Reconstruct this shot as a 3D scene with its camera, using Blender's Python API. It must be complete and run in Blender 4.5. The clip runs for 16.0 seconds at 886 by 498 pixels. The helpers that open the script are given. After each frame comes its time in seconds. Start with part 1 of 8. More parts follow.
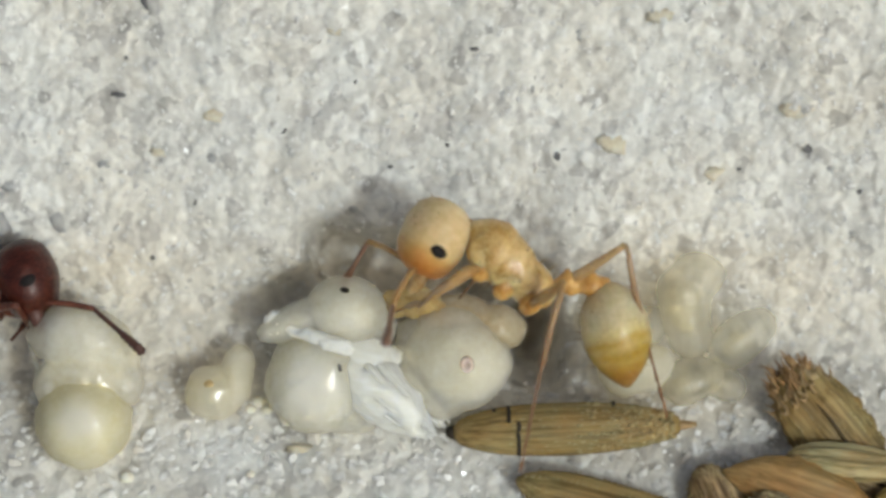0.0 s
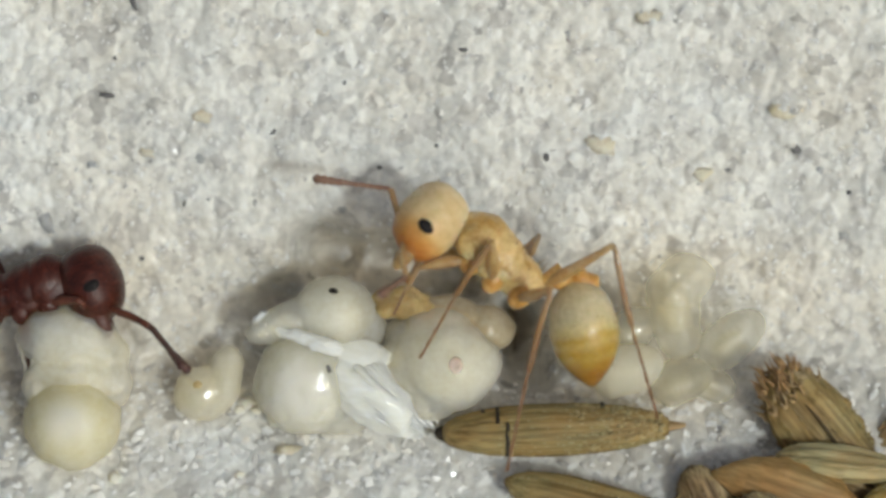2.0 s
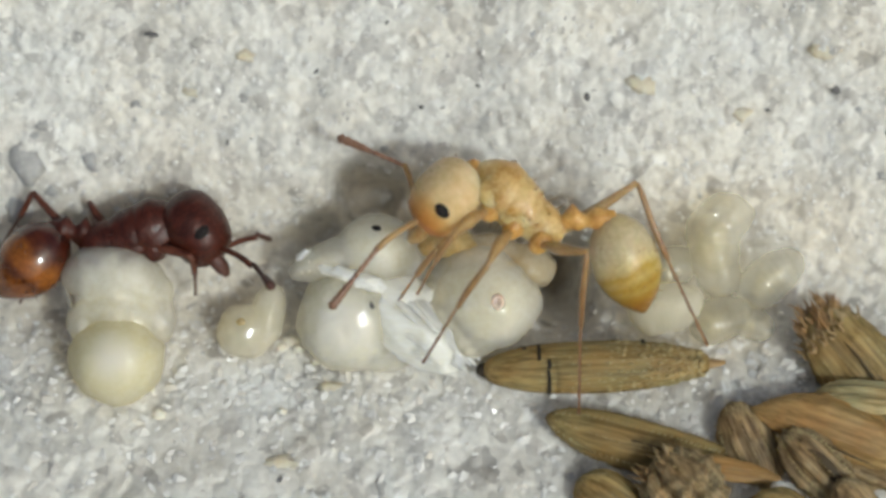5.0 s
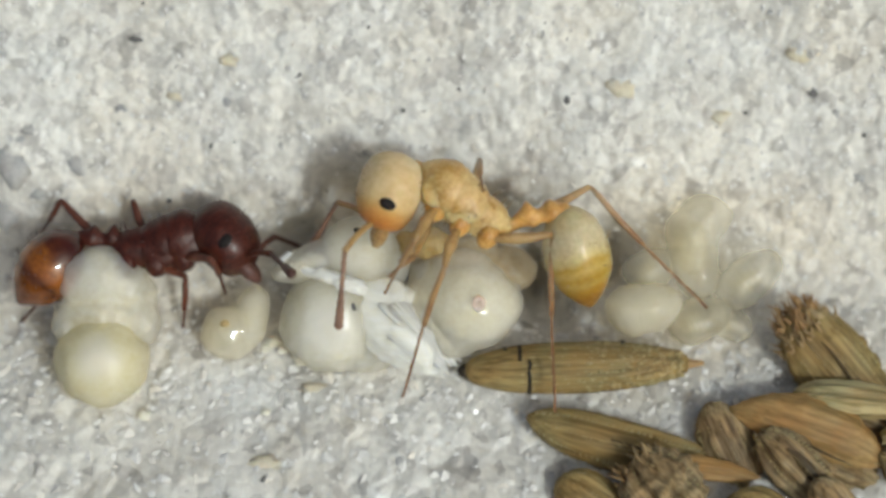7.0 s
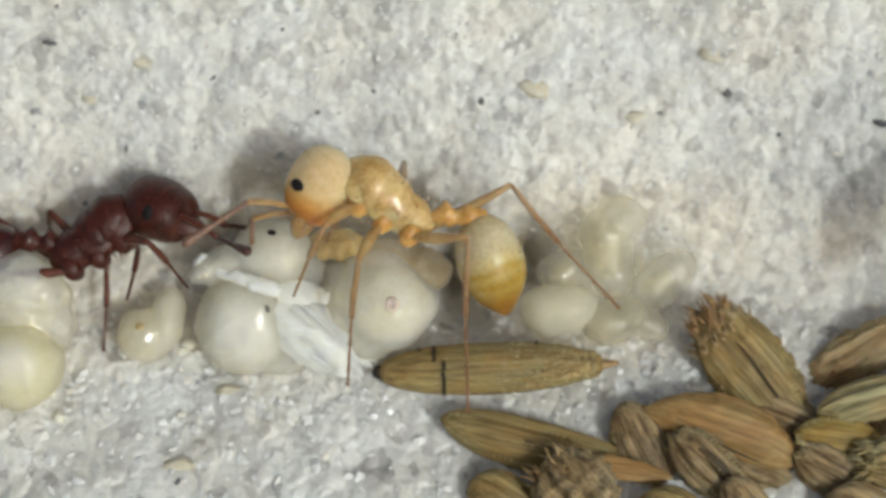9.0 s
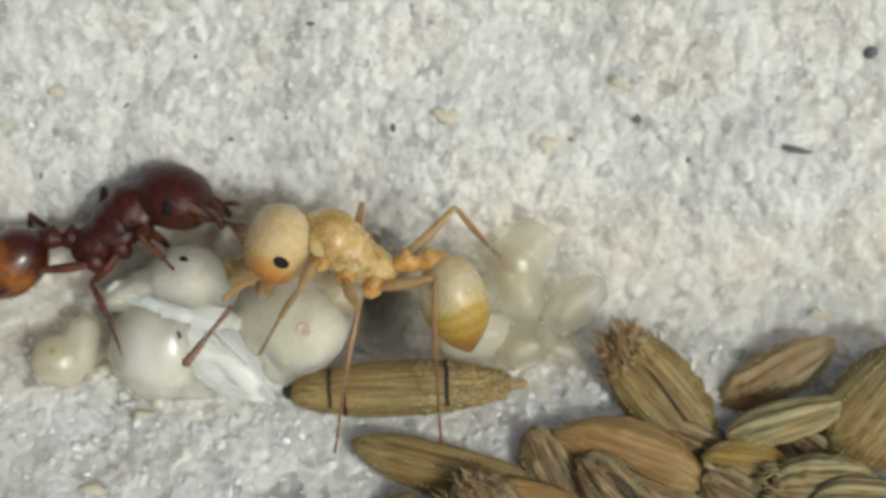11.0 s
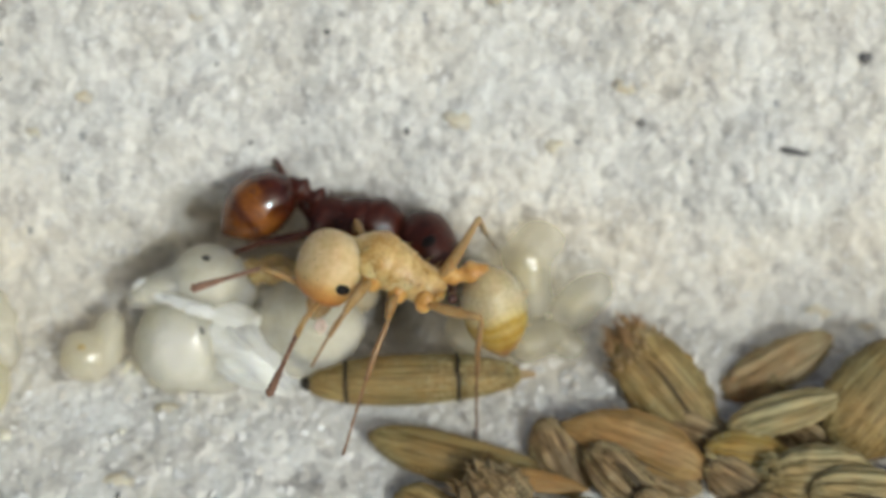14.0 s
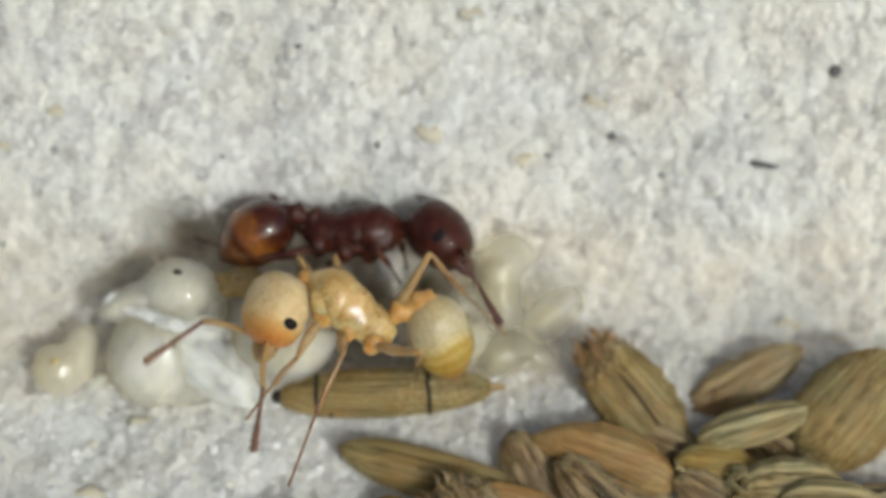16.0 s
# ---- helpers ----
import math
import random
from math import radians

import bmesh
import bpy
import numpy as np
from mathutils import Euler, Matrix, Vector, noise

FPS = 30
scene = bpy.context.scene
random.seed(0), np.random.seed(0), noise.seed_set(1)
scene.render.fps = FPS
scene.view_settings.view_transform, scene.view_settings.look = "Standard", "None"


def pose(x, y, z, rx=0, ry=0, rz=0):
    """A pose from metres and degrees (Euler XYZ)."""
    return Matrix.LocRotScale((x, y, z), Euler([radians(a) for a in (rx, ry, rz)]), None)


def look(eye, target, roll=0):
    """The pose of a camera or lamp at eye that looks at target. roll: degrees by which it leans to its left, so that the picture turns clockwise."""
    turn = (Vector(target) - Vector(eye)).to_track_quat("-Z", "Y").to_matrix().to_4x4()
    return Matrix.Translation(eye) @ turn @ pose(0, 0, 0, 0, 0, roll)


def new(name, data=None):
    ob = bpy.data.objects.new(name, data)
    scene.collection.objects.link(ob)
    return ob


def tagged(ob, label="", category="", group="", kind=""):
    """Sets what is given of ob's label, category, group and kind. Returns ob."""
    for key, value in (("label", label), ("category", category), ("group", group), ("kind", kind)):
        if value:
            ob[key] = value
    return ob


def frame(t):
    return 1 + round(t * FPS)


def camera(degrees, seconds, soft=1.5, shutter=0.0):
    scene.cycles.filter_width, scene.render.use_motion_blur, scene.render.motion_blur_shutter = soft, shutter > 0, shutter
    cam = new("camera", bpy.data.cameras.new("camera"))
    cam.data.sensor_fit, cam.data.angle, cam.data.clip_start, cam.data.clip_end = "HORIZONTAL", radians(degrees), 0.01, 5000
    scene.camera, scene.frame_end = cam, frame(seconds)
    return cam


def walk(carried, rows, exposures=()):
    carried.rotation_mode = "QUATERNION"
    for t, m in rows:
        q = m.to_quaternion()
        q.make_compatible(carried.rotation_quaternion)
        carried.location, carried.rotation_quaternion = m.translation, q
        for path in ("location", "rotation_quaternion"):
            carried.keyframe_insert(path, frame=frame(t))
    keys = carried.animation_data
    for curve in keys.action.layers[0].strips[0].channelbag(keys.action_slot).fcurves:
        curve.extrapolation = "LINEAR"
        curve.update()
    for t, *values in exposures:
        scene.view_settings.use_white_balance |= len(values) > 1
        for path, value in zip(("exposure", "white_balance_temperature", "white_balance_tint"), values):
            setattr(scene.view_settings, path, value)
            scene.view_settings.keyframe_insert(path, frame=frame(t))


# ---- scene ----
# A sloping face of pale grainy stone with ants, their brood and a heap of seeds.
MM = 0.001
U = 0.0115 * MM          # the stage unit: 11.5 micrometres
STAGE = pose(0, 0, 0, 30, 0, 0)   # the stone's face leans back by 60 degrees from the upright
REACH = 0.05113          # from the camera to the stage at the middle of its path

PATH = [
    (0, 0.000246, 0.001207, 0.050244, 0.02),
    (0.5, 0.000331, 0.001274, 0.050269, 0.01),
    (1, 0.000362, 0.001284, 0.050236, 0.04),
    (1.5, 0.000413, 0.001170, 0.050157, 0.05),
    (2, 0.000472, 0.001224, 0.050224, 0.03),
    (2.5, 0.000554, 0.001243, 0.050261, -0.00),
    (3, 0.000580, 0.001204, 0.050167, -0.03),
    (3.5, 0.000597, 0.001277, 0.050239, 0.03),
    (4, 0.000301, 0.000921, 0.050331, 0.11),
    (4.2, -0.000103, 0.000131, 0.050365, 0.13),
    (6.3, -0.000471, -0.000165, 0.050917, 0.10),
    (6.5, -0.000284, -0.000316, 0.050959, 0.07),
    (7, -0.000000, -0.000000, 0.051132, 0.00),
    (7.5, 0.000052, 0.000001, 0.051131, -0.04),
    (8, 0.000367, 0.000029, 0.051135, 0.00),
    (8.5, 0.001104, 0.000105, 0.051200, -0.13),
    (9, 0.001779, 0.000024, 0.051190, -0.27),
    (9.5, 0.002757, 0.000313, 0.051428, -0.46),
    (9.7, 0.003036, 0.000419, 0.051360, -0.48),
    (11.8, 0.003670, 0.000950, 0.052447, -0.39),
    (12, 0.003215, 0.000840, 0.052908, -0.42),
    (12.5, 0.002219, 0.000420, 0.053796, -0.24),
    (13, 0.002322, 0.000987, 0.053888, -0.25),
    (13.5, 0.002581, 0.000689, 0.053751, -0.35),
    (14, 0.003372, 0.000526, 0.053781, -0.54),
    (14.5, 0.003755, 0.000489, 0.053843, -0.59),
    (15, 0.003870, 0.000540, 0.053877, -0.59),
    (15.5, 0.003954, 0.000549, 0.053798, -0.57),
    (16, 0.004015, 0.000813, 0.053933, -0.61),
]


def on_stage(x, y, w):
    """A place in the world from metres along the stage, up it, and out of it."""
    return STAGE @ Vector((x, y, w))


cam = camera(20, 16.0, soft=3.3, shutter=0.5)
cam.data.dof.use_dof, cam.data.dof.focus_distance, cam.data.dof.aperture_fstop = True, 0.0508, 72
walk(cam, [(t, look(on_stage(x, y, d), on_stage(x, y, 0), roll)) for t, x, y, d, roll in PATH],
     exposures=[(0, -0.86, 6050, 1), (4.2, -0.84, 6050, 1), (6.3, -0.78, 6050, 1), (9.7, -0.78, 6050, 1),
                (11.8, -0.85, 6050, 1), (12.1, -0.85, 6050, 1), (12.4, -0.78, 6050, 1), (12.7, -0.78, 6050, 1), (13.0, -0.85, 6050, 1), (13.3, -0.78, 6050, 1), (16, -0.78, 6050, 1)])

# ---- light ----
TO_SUN = STAGE.to_3x3() @ Vector((0.42, -0.16, 0.89)).normalized()
sun = new("sun", bpy.data.lights.new("sun", "SUN"))
sun.data.energy, sun.data.angle, sun.data.color = 2.12, radians(4.5), (0.98, 0.99, 0.99)
sun.matrix_world = look(TO_SUN, (0, 0, 0))
sky = bpy.data.worlds.new("sky")
scene.world = sky
sky.use_nodes = True
tex = sky.node_tree.nodes.new("ShaderNodeTexSky")
tex.sky_type, tex.sun_disc = "NISHITA", False
tex.air_density, tex.dust_density, tex.ozone_density = 0.6, 6.0, 0.4
tex.sun_elevation, tex.sun_rotation = math.asin(TO_SUN.z), math.atan2(TO_SUN.x, TO_SUN.y)
warm = sky.node_tree.nodes.new("ShaderNodeMix")
warm.data_type, warm.blend_type = "RGBA", "MULTIPLY"
warm.inputs["Factor"].default_value = 1.0
warm.inputs[7].default_value = (0.985, 1.0, 0.975, 1)
sky.node_tree.links.new(tex.outputs[0], warm.inputs[6])
sky.node_tree.links.new(warm.outputs[2], sky.node_tree.nodes["Background"].inputs[0])
sky.node_tree.nodes["Background"].inputs[1].default_value = 0.15


# ---- materials ----
def material(name, dark, light, scale=3000.0, rough=0.5, sss=0.0, reach=0.3, bump=0.2, stretch=(1, 1, 1), fine=6.0, coat=0.0,
             ramp=None, glass_share=0.0, grain=0.5, relief=0.00002, spec=0.5, ior=1.45, spread=(1.0, 0.75, 0.45), clear=0.0, core=None, tint=None, wander=0.00022, glow=0.15):
    """A surface with colour, grain and relief at two sizes. ramp: colours along the part's own x axis. tint: the colour of what shows through. glow: the share of light let through from behind. core: a cloudy patch (place, size, colour). reach: how far light spreads in it, in mm."""
    m = bpy.data.materials.new(name)
    m.use_nodes = True
    t = m.node_tree
    n, link = t.nodes, t.links.new
    b = n["Principled BSDF"]
    co = n.new("ShaderNodeTexCoord")
    mp = n.new("ShaderNodeMapping")
    mp.inputs["Scale"].default_value = stretch
    link(co.outputs["Object"], mp.inputs["Vector"])
    big, small = n.new("ShaderNodeTexNoise"), n.new("ShaderNodeTexNoise")
    for tex, s, d in ((big, scale, 3.0), (small, scale * fine, 4.0)):
        tex.inputs["Scale"].default_value, tex.inputs["Detail"].default_value = s, d
        link(mp.outputs[0], tex.inputs["Vector"])
    mix = n.new("ShaderNodeMix")
    mix.data_type = "FLOAT"
    mix.inputs["Factor"].default_value = grain
    link(big.outputs["Fac"], mix.inputs[2])
    link(small.outputs["Fac"], mix.inputs[3])
    cr = n.new("ShaderNodeValToRGB")
    cr.color_ramp.elements[0].position, cr.color_ramp.elements[1].position = 0.36, 0.64
    cr.color_ramp.elements[0].color, cr.color_ramp.elements[1].color = (*dark, 1), (*light, 1)
    link(mix.outputs[0], cr.inputs[0])
    colour = cr.outputs[0]
    if ramp:
        sep = n.new("ShaderNodeSeparateXYZ")
        link(co.outputs["Object"], sep.inputs[0])
        rng = n.new("ShaderNodeMapRange")
        rng.inputs["From Min"].default_value, rng.inputs["From Max"].default_value = 0.0, ramp[0] * MM
        add = n.new("ShaderNodeMath")
        add.operation = "MULTIPLY_ADD"
        add.inputs[1].default_value = wander
        link(big.outputs["Fac"], add.inputs[0])
        link(sep.outputs[0], add.inputs[2])
        link(add.outputs[0], rng.inputs[0])
        r2 = n.new("ShaderNodeValToRGB")
        r2.color_ramp.elements[0].color = (*ramp[1][0][1], 1)
        r2.color_ramp.elements[0].position = ramp[1][0][0]
        r2.color_ramp.elements[1].color = (*ramp[1][-1][1], 1)
        r2.color_ramp.elements[1].position = ramp[1][-1][0]
        for p, c in ramp[1][1:-1]:
            r2.color_ramp.elements.new(p).color = (*c, 1)
        link(rng.outputs[0], r2.inputs[0])
        mul = n.new("ShaderNodeMix")
        mul.data_type, mul.blend_type = "RGBA", "MULTIPLY"
        mul.inputs["Factor"].default_value = 1.0
        link(r2.outputs[0], mul.inputs[6])
        link(colour, mul.inputs[7])
        colour = mul.outputs[2]
    if core:
        far = n.new("ShaderNodeVectorMath")
        far.operation = "DISTANCE"
        far.inputs[1].default_value = [v * U for v in core[0]]
        link(co.outputs["Object"], far.inputs[0])
        wob = n.new("ShaderNodeMath")
        wob.operation = "MULTIPLY_ADD"
        wob.inputs[1].default_value = core[1] * U * 0.9
        link(big.outputs["Fac"], wob.inputs[0])
        link(far.outputs["Value"], wob.inputs[2])
        fall = n.new("ShaderNodeMapRange")
        fall.interpolation_type = "SMOOTHSTEP"
        fall.inputs["From Min"].default_value, fall.inputs["From Max"].default_value = core[1] * U * 0.7, core[1] * U * 1.9
        fall.inputs["To Min"].default_value, fall.inputs["To Max"].default_value = 1.0, 0.0
        link(wob.outputs[0], fall.inputs[0])
        fog = n.new("ShaderNodeMix")
        fog.data_type = "RGBA"
        fog.inputs[7].default_value = (*core[2], 1)
        link(fall.outputs[0], fog.inputs["Factor"])
        link(colour, fog.inputs[6])
        colour = fog.outputs[2]
    link(colour, b.inputs["Base Color"])
    b.inputs["Roughness"].default_value, b.inputs["IOR"].default_value = rough, ior
    b.inputs["Coat Weight"].default_value, b.inputs["Specular IOR Level"].default_value = coat, spec
    b.inputs["Coat Roughness"].default_value = 0.03
    if sss:
        b.inputs["Subsurface Weight"].default_value = sss
        b.inputs["Subsurface Radius"].default_value = spread
        b.inputs["Subsurface Scale"].default_value = reach * MM
    b.inputs["Transmission Weight"].default_value, b.inputs["Alpha"].default_value = glass_share, 1 if tint else 1 - clear
    if tint:
        glass, blend = n.new("ShaderNodeBsdfTransparent"), n.new("ShaderNodeMixShader")
        glass.inputs[0].default_value = (*tint, 1)
        blend.inputs[0].default_value = clear
        pass_on, soft_body = n.new("ShaderNodeBsdfTranslucent"), n.new("ShaderNodeMixShader")
        link(colour, pass_on.inputs[0])
        soft_body.inputs[0].default_value = glow
        link(b.outputs[0], soft_body.inputs[1])
        link(pass_on.outputs[0], soft_body.inputs[2])
        link(soft_body.outputs[0], blend.inputs[1])
        link(glass.outputs[0], blend.inputs[2])
        wet, rim, film = n.new("ShaderNodeBsdfGlossy"), n.new("ShaderNodeLayerWeight"), n.new("ShaderNodeMixShader")
        wet.inputs["Roughness"].default_value, rim.inputs[0].default_value = 0.07, 0.5
        steep, gain = n.new("ShaderNodeMath"), n.new("ShaderNodeMath")
        steep.operation, gain.operation = "POWER", "MULTIPLY_ADD"
        steep.inputs[1].default_value, gain.inputs[1].default_value, gain.inputs[2].default_value = 5.0, 0.08, 0.028
        link(rim.outputs["Facing"], steep.inputs[0])
        link(steep.outputs[0], gain.inputs[0])
        b.inputs["Coat Weight"].default_value = 0.0
        link(gain.outputs[0], film.inputs[0])
        link(blend.outputs[0], film.inputs[1])
        link(wet.outputs[0], film.inputs[2])
        link(film.outputs[0], n["Material Output"].inputs["Surface"])
    if bump:
        bp = n.new("ShaderNodeBump")
        bp.inputs["Strength"].default_value, bp.inputs["Distance"].default_value = bump, relief
        link(mix.outputs[0], bp.inputs["Height"])
        link(bp.outputs[0], b.inputs["Normal"])
        if tint:
            link(bp.outputs[0], wet.inputs["Normal"])
        elif coat > 0.3:
            link(bp.outputs[0], b.inputs["Coat Normal"])
    return m


def stone_material():
    """Pale crystalline stone: white grains with a few grey and buff ones, each with its own tone, and broad stains."""
    m = material("pale_stone", (0.63, 0.605, 0.56), (0.845, 0.82, 0.77), scale=1300, rough=0.55, bump=0.25, fine=5, relief=0.00003, sss=0.6, reach=0.35, spec=0.35, spread=(1.0, 0.95, 0.85))
    t = m.node_tree
    n, link = t.nodes, t.links.new
    b = n["Principled BSDF"]
    base = b.inputs["Base Color"].links[0].from_socket
    co = n["Texture Coordinate"]
    cell = n.new("ShaderNodeTexVoronoi")
    cell.feature = "SMOOTH_F1"
    cell.inputs["Smoothness"].default_value = 0.12
    cell.inputs["Scale"].default_value, cell.inputs["Randomness"].default_value = 3200, 1.0
    warp = n.new("ShaderNodeTexNoise")
    warp.inputs["Scale"].default_value, warp.inputs["Detail"].default_value = 3500, 2
    link(co.outputs["Object"], warp.inputs["Vector"])
    bend = n.new("ShaderNodeVectorMath")
    bend.operation = "MULTIPLY_ADD"
    bend.inputs[1].default_value = (0.0002, 0.0002, 0.0002)
    link(warp.outputs["Color"], bend.inputs[0])
    link(co.outputs["Object"], bend.inputs[2])
    link(bend.outputs[0], cell.inputs["Vector"])
    sep = n.new("ShaderNodeSeparateColor")
    link(cell.outputs["Color"], sep.inputs[0])
    tone = n.new("ShaderNodeValToRGB")
    e = tone.color_ramp.elements
    e[0].position, e[0].color = 0.0, (0.64, 0.63, 0.625, 1)
    e[1].position, e[1].color = 1.0, (1.0, 1.0, 1.0, 1)
    for p, c in ((0.07, (0.76, 0.75, 0.755)), (0.22, (0.88, 0.875, 0.875)), (0.50, (0.96, 0.957, 0.955))):
        e.new(p).color = (*c, 1)
    link(sep.outputs[0], tone.inputs[0])
    mul = n.new("ShaderNodeMix")
    mul.data_type, mul.blend_type = "RGBA", "MULTIPLY"
    mul.inputs["Factor"].default_value = 1.0
    link(base, mul.inputs[6])
    link(tone.outputs[0], mul.inputs[7])
    wide = n.new("ShaderNodeTexNoise")
    wide.inputs["Scale"].default_value, wide.inputs["Detail"].default_value = 420, 5
    link(co.outputs["Object"], wide.inputs["Vector"])
    stain = n.new("ShaderNodeValToRGB")
    stain.color_ramp.elements[0].position, stain.color_ramp.elements[0].color = 0.30, (0.97, 0.99, 1.0, 1)
    stain.color_ramp.elements[1].position, stain.color_ramp.elements[1].color = 0.74, (0.98, 0.95, 0.885, 1)
    link(wide.outputs["Fac"], stain.inputs[0])
    mul2 = n.new("ShaderNodeMix")
    mul2.data_type, mul2.blend_type = "RGBA", "MULTIPLY"
    mul2.inputs["Factor"].default_value = 1.0
    link(mul.outputs[2], mul2.inputs[6])
    link(stain.outputs[0], mul2.inputs[7])
    # soil dust and the groove's warm shade, both painted into the stone's colour
    place, band, groove_tint, mul3 = n.new("ShaderNodeSeparateXYZ"), n.new("ShaderNodeMapRange"), n.new("ShaderNodeMath"), n.new("ShaderNodeMix")
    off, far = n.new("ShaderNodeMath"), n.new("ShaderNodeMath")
    off.operation, far.operation, groove_tint.operation = "ADD", "ABSOLUTE", "MULTIPLY"
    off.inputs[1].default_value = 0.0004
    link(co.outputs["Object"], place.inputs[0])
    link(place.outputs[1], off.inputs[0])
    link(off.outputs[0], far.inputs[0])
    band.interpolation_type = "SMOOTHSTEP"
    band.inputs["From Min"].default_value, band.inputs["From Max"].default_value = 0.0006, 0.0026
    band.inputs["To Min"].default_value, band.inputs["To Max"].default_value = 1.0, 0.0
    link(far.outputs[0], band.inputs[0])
    link(band.outputs[0], groove_tint.inputs[0])
    link(wide.outputs["Fac"], groove_tint.inputs[1])
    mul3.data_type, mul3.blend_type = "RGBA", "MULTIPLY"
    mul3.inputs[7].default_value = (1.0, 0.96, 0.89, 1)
    link(groove_tint.outputs[0], mul3.inputs["Factor"])
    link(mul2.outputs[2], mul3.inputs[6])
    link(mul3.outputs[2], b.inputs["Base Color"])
    gloss = n.new("ShaderNodeMapRange")
    gloss.inputs["To Min"].default_value, gloss.inputs["To Max"].default_value = 0.22, 0.75
    link(sep.outputs[1], gloss.inputs[0])
    link(gloss.outputs[0], b.inputs["Roughness"])
    return m


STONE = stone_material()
SPECK = material("dark_mineral", (0.07, 0.066, 0.066), (0.19, 0.18, 0.175), scale=9000, rough=0.6)
GREY_SPECK = material("grey_mineral", (0.30, 0.29, 0.28), (0.46, 0.45, 0.43), scale=5000, rough=0.6, sss=0.3, reach=0.2)
BUFF = material("buff_mineral", (0.60, 0.50, 0.35), (0.74, 0.66, 0.50), scale=3000, rough=0.6, bump=0.4, sss=0.5, reach=0.3)
CRUMB = material("white_crumb", (0.62, 0.58, 0.46), (0.82, 0.80, 0.70), scale=5000, rough=0.45, sss=0.3, reach=0.1)
EVEN = (1.0, 0.97, 0.85)


def brood_skin(name, dark, light, **more):
    """Wet, cloudy, light-filled skin of young brood."""
    args = dict(scale=1500, rough=0.5, sss=1.0, reach=1.1, bump=0.45, relief=0.00004, coat=0.6, fine=5, spec=0.05, spread=EVEN, clear=0.56, tint=(0.985, 0.94, 0.82))
    args.update(more)
    return material(name, dark, light, **args)


CLOUD = (0.955, 0.95, 0.89)
BROOD = brood_skin("milky_skin", (0.825, 0.80, 0.655), (0.96, 0.95, 0.87), clear=0.56, glow=0.28)
CREAM = brood_skin("cream_skin", (0.82, 0.79, 0.62), (0.955, 0.94, 0.84), core=((-20, -40, 80), 60, CLOUD), clear=0.50)
BALL = brood_skin("ball_skin", (0.79, 0.745, 0.51), (0.885, 0.845, 0.66), core=((4, -66, 94), 44, CLOUD), clear=0.52, tint=(0.98, 0.91, 0.70))
GRUB = brood_skin("grub_skin", (0.82, 0.765, 0.58), (0.90, 0.855, 0.70), glow=0.3, bump=0.08, coat=1.0, core=((-6, -24, 40), 24, (0.82, 0.79, 0.63)), clear=0.4)
GLASSY = brood_skin("larva_skin", (0.77, 0.745, 0.62), (0.87, 0.85, 0.74), bump=0.14, coat=1.0, reach=1.6, glow=0.42, clear=0.82, tint=(0.995, 0.98, 0.93))
CORE = material("cloudy_core", (0.86, 0.835, 0.71), (0.965, 0.955, 0.90), scale=1700, rough=0.6, sss=1.0, reach=0.9, bump=0.4, fine=4, relief=0.00006, spec=0.02, spread=EVEN, clear=0.12, tint=(0.99, 0.96, 0.88))
FAT = material("fat_body", (0.78, 0.74, 0.55), (0.88, 0.86, 0.73), scale=2600, rough=0.5, sss=0.9, reach=0.6, bump=0.3, fine=4, spec=0.1, spread=EVEN, clear=0.7, tint=(0.99, 0.95, 0.84))
WHITE = brood_skin("white_limb_sheath", (0.85, 0.83, 0.73), (0.93, 0.92, 0.85), scale=2500, reach=0.4, bump=0.3, stretch=(0.3, 1, 1), clear=0.0)
FIBRE = brood_skin("thin_fibre", (0.83, 0.805, 0.69), (0.92, 0.90, 0.81), scale=2500, reach=0.15, bump=0.15, stretch=(0.12, 1, 1), clear=0.0)
TAN_SKIN = material("tan_pupa_skin", (0.42, 0.29, 0.11), (0.60, 0.45, 0.22), scale=2500, rough=0.45, sss=0.9, reach=0.5, coat=0.5, spec=0.1, clear=0.25)
TAN_PALE = brood_skin("beige_pupa_skin", (0.60, 0.48, 0.30), (0.74, 0.63, 0.45), clear=0.35, glow=0.25)
EYE = material("black_eye", (0.012, 0.01, 0.01), (0.02, 0.016, 0.015), scale=20000, rough=0.55, bump=0.4, spec=0.15)
PALE = material("amber_shell", (0.42, 0.24, 0.06), (0.71, 0.52, 0.24), scale=2000, rough=0.42, sss=0.9, reach=0.35, bump=0.5, coat=0.7, relief=0.00003, spec=0.1, grain=0.35)
PALE_WAIST = material("amber_waist", (0.40, 0.18, 0.035), (0.66, 0.40, 0.13), scale=2200, rough=0.35, sss=0.7, reach=0.25, bump=0.4, coat=0.8, spec=0.1)
PALE_LEG = material("amber_limb", (0.36, 0.205, 0.07), (0.56, 0.375, 0.155), scale=2500, rough=0.3, sss=0.7, reach=0.2, bump=0.3, coat=1.0, spec=0.2, clear=0.3)
PALE_SHIN = material("amber_shin", (0.32, 0.19, 0.085), (0.50, 0.34, 0.17), scale=2500, rough=0.3, sss=0.7, reach=0.15, bump=0.3, coat=1.0, spec=0.2, clear=0.25,
                     ramp=(2.6, [(0.0, (1.0, 1.0, 1.0)), (0.35, (0.85, 0.76, 0.66)), (0.9, (0.58, 0.46, 0.46))]))
PALE_HEAD = material("amber_head", (0.57, 0.405, 0.195), (0.72, 0.555, 0.31), scale=1200, rough=0.44, sss=1.0, reach=0.4, bump=0.25, coat=0.4, spec=0.1,
                     ramp=(0.85, [(0.0, (1.0, 1.02, 1.05)), (0.42, (1.0, 0.96, 0.87)), (0.66, (0.90, 0.67, 0.38)), (0.95, (0.72, 0.37, 0.13))]))
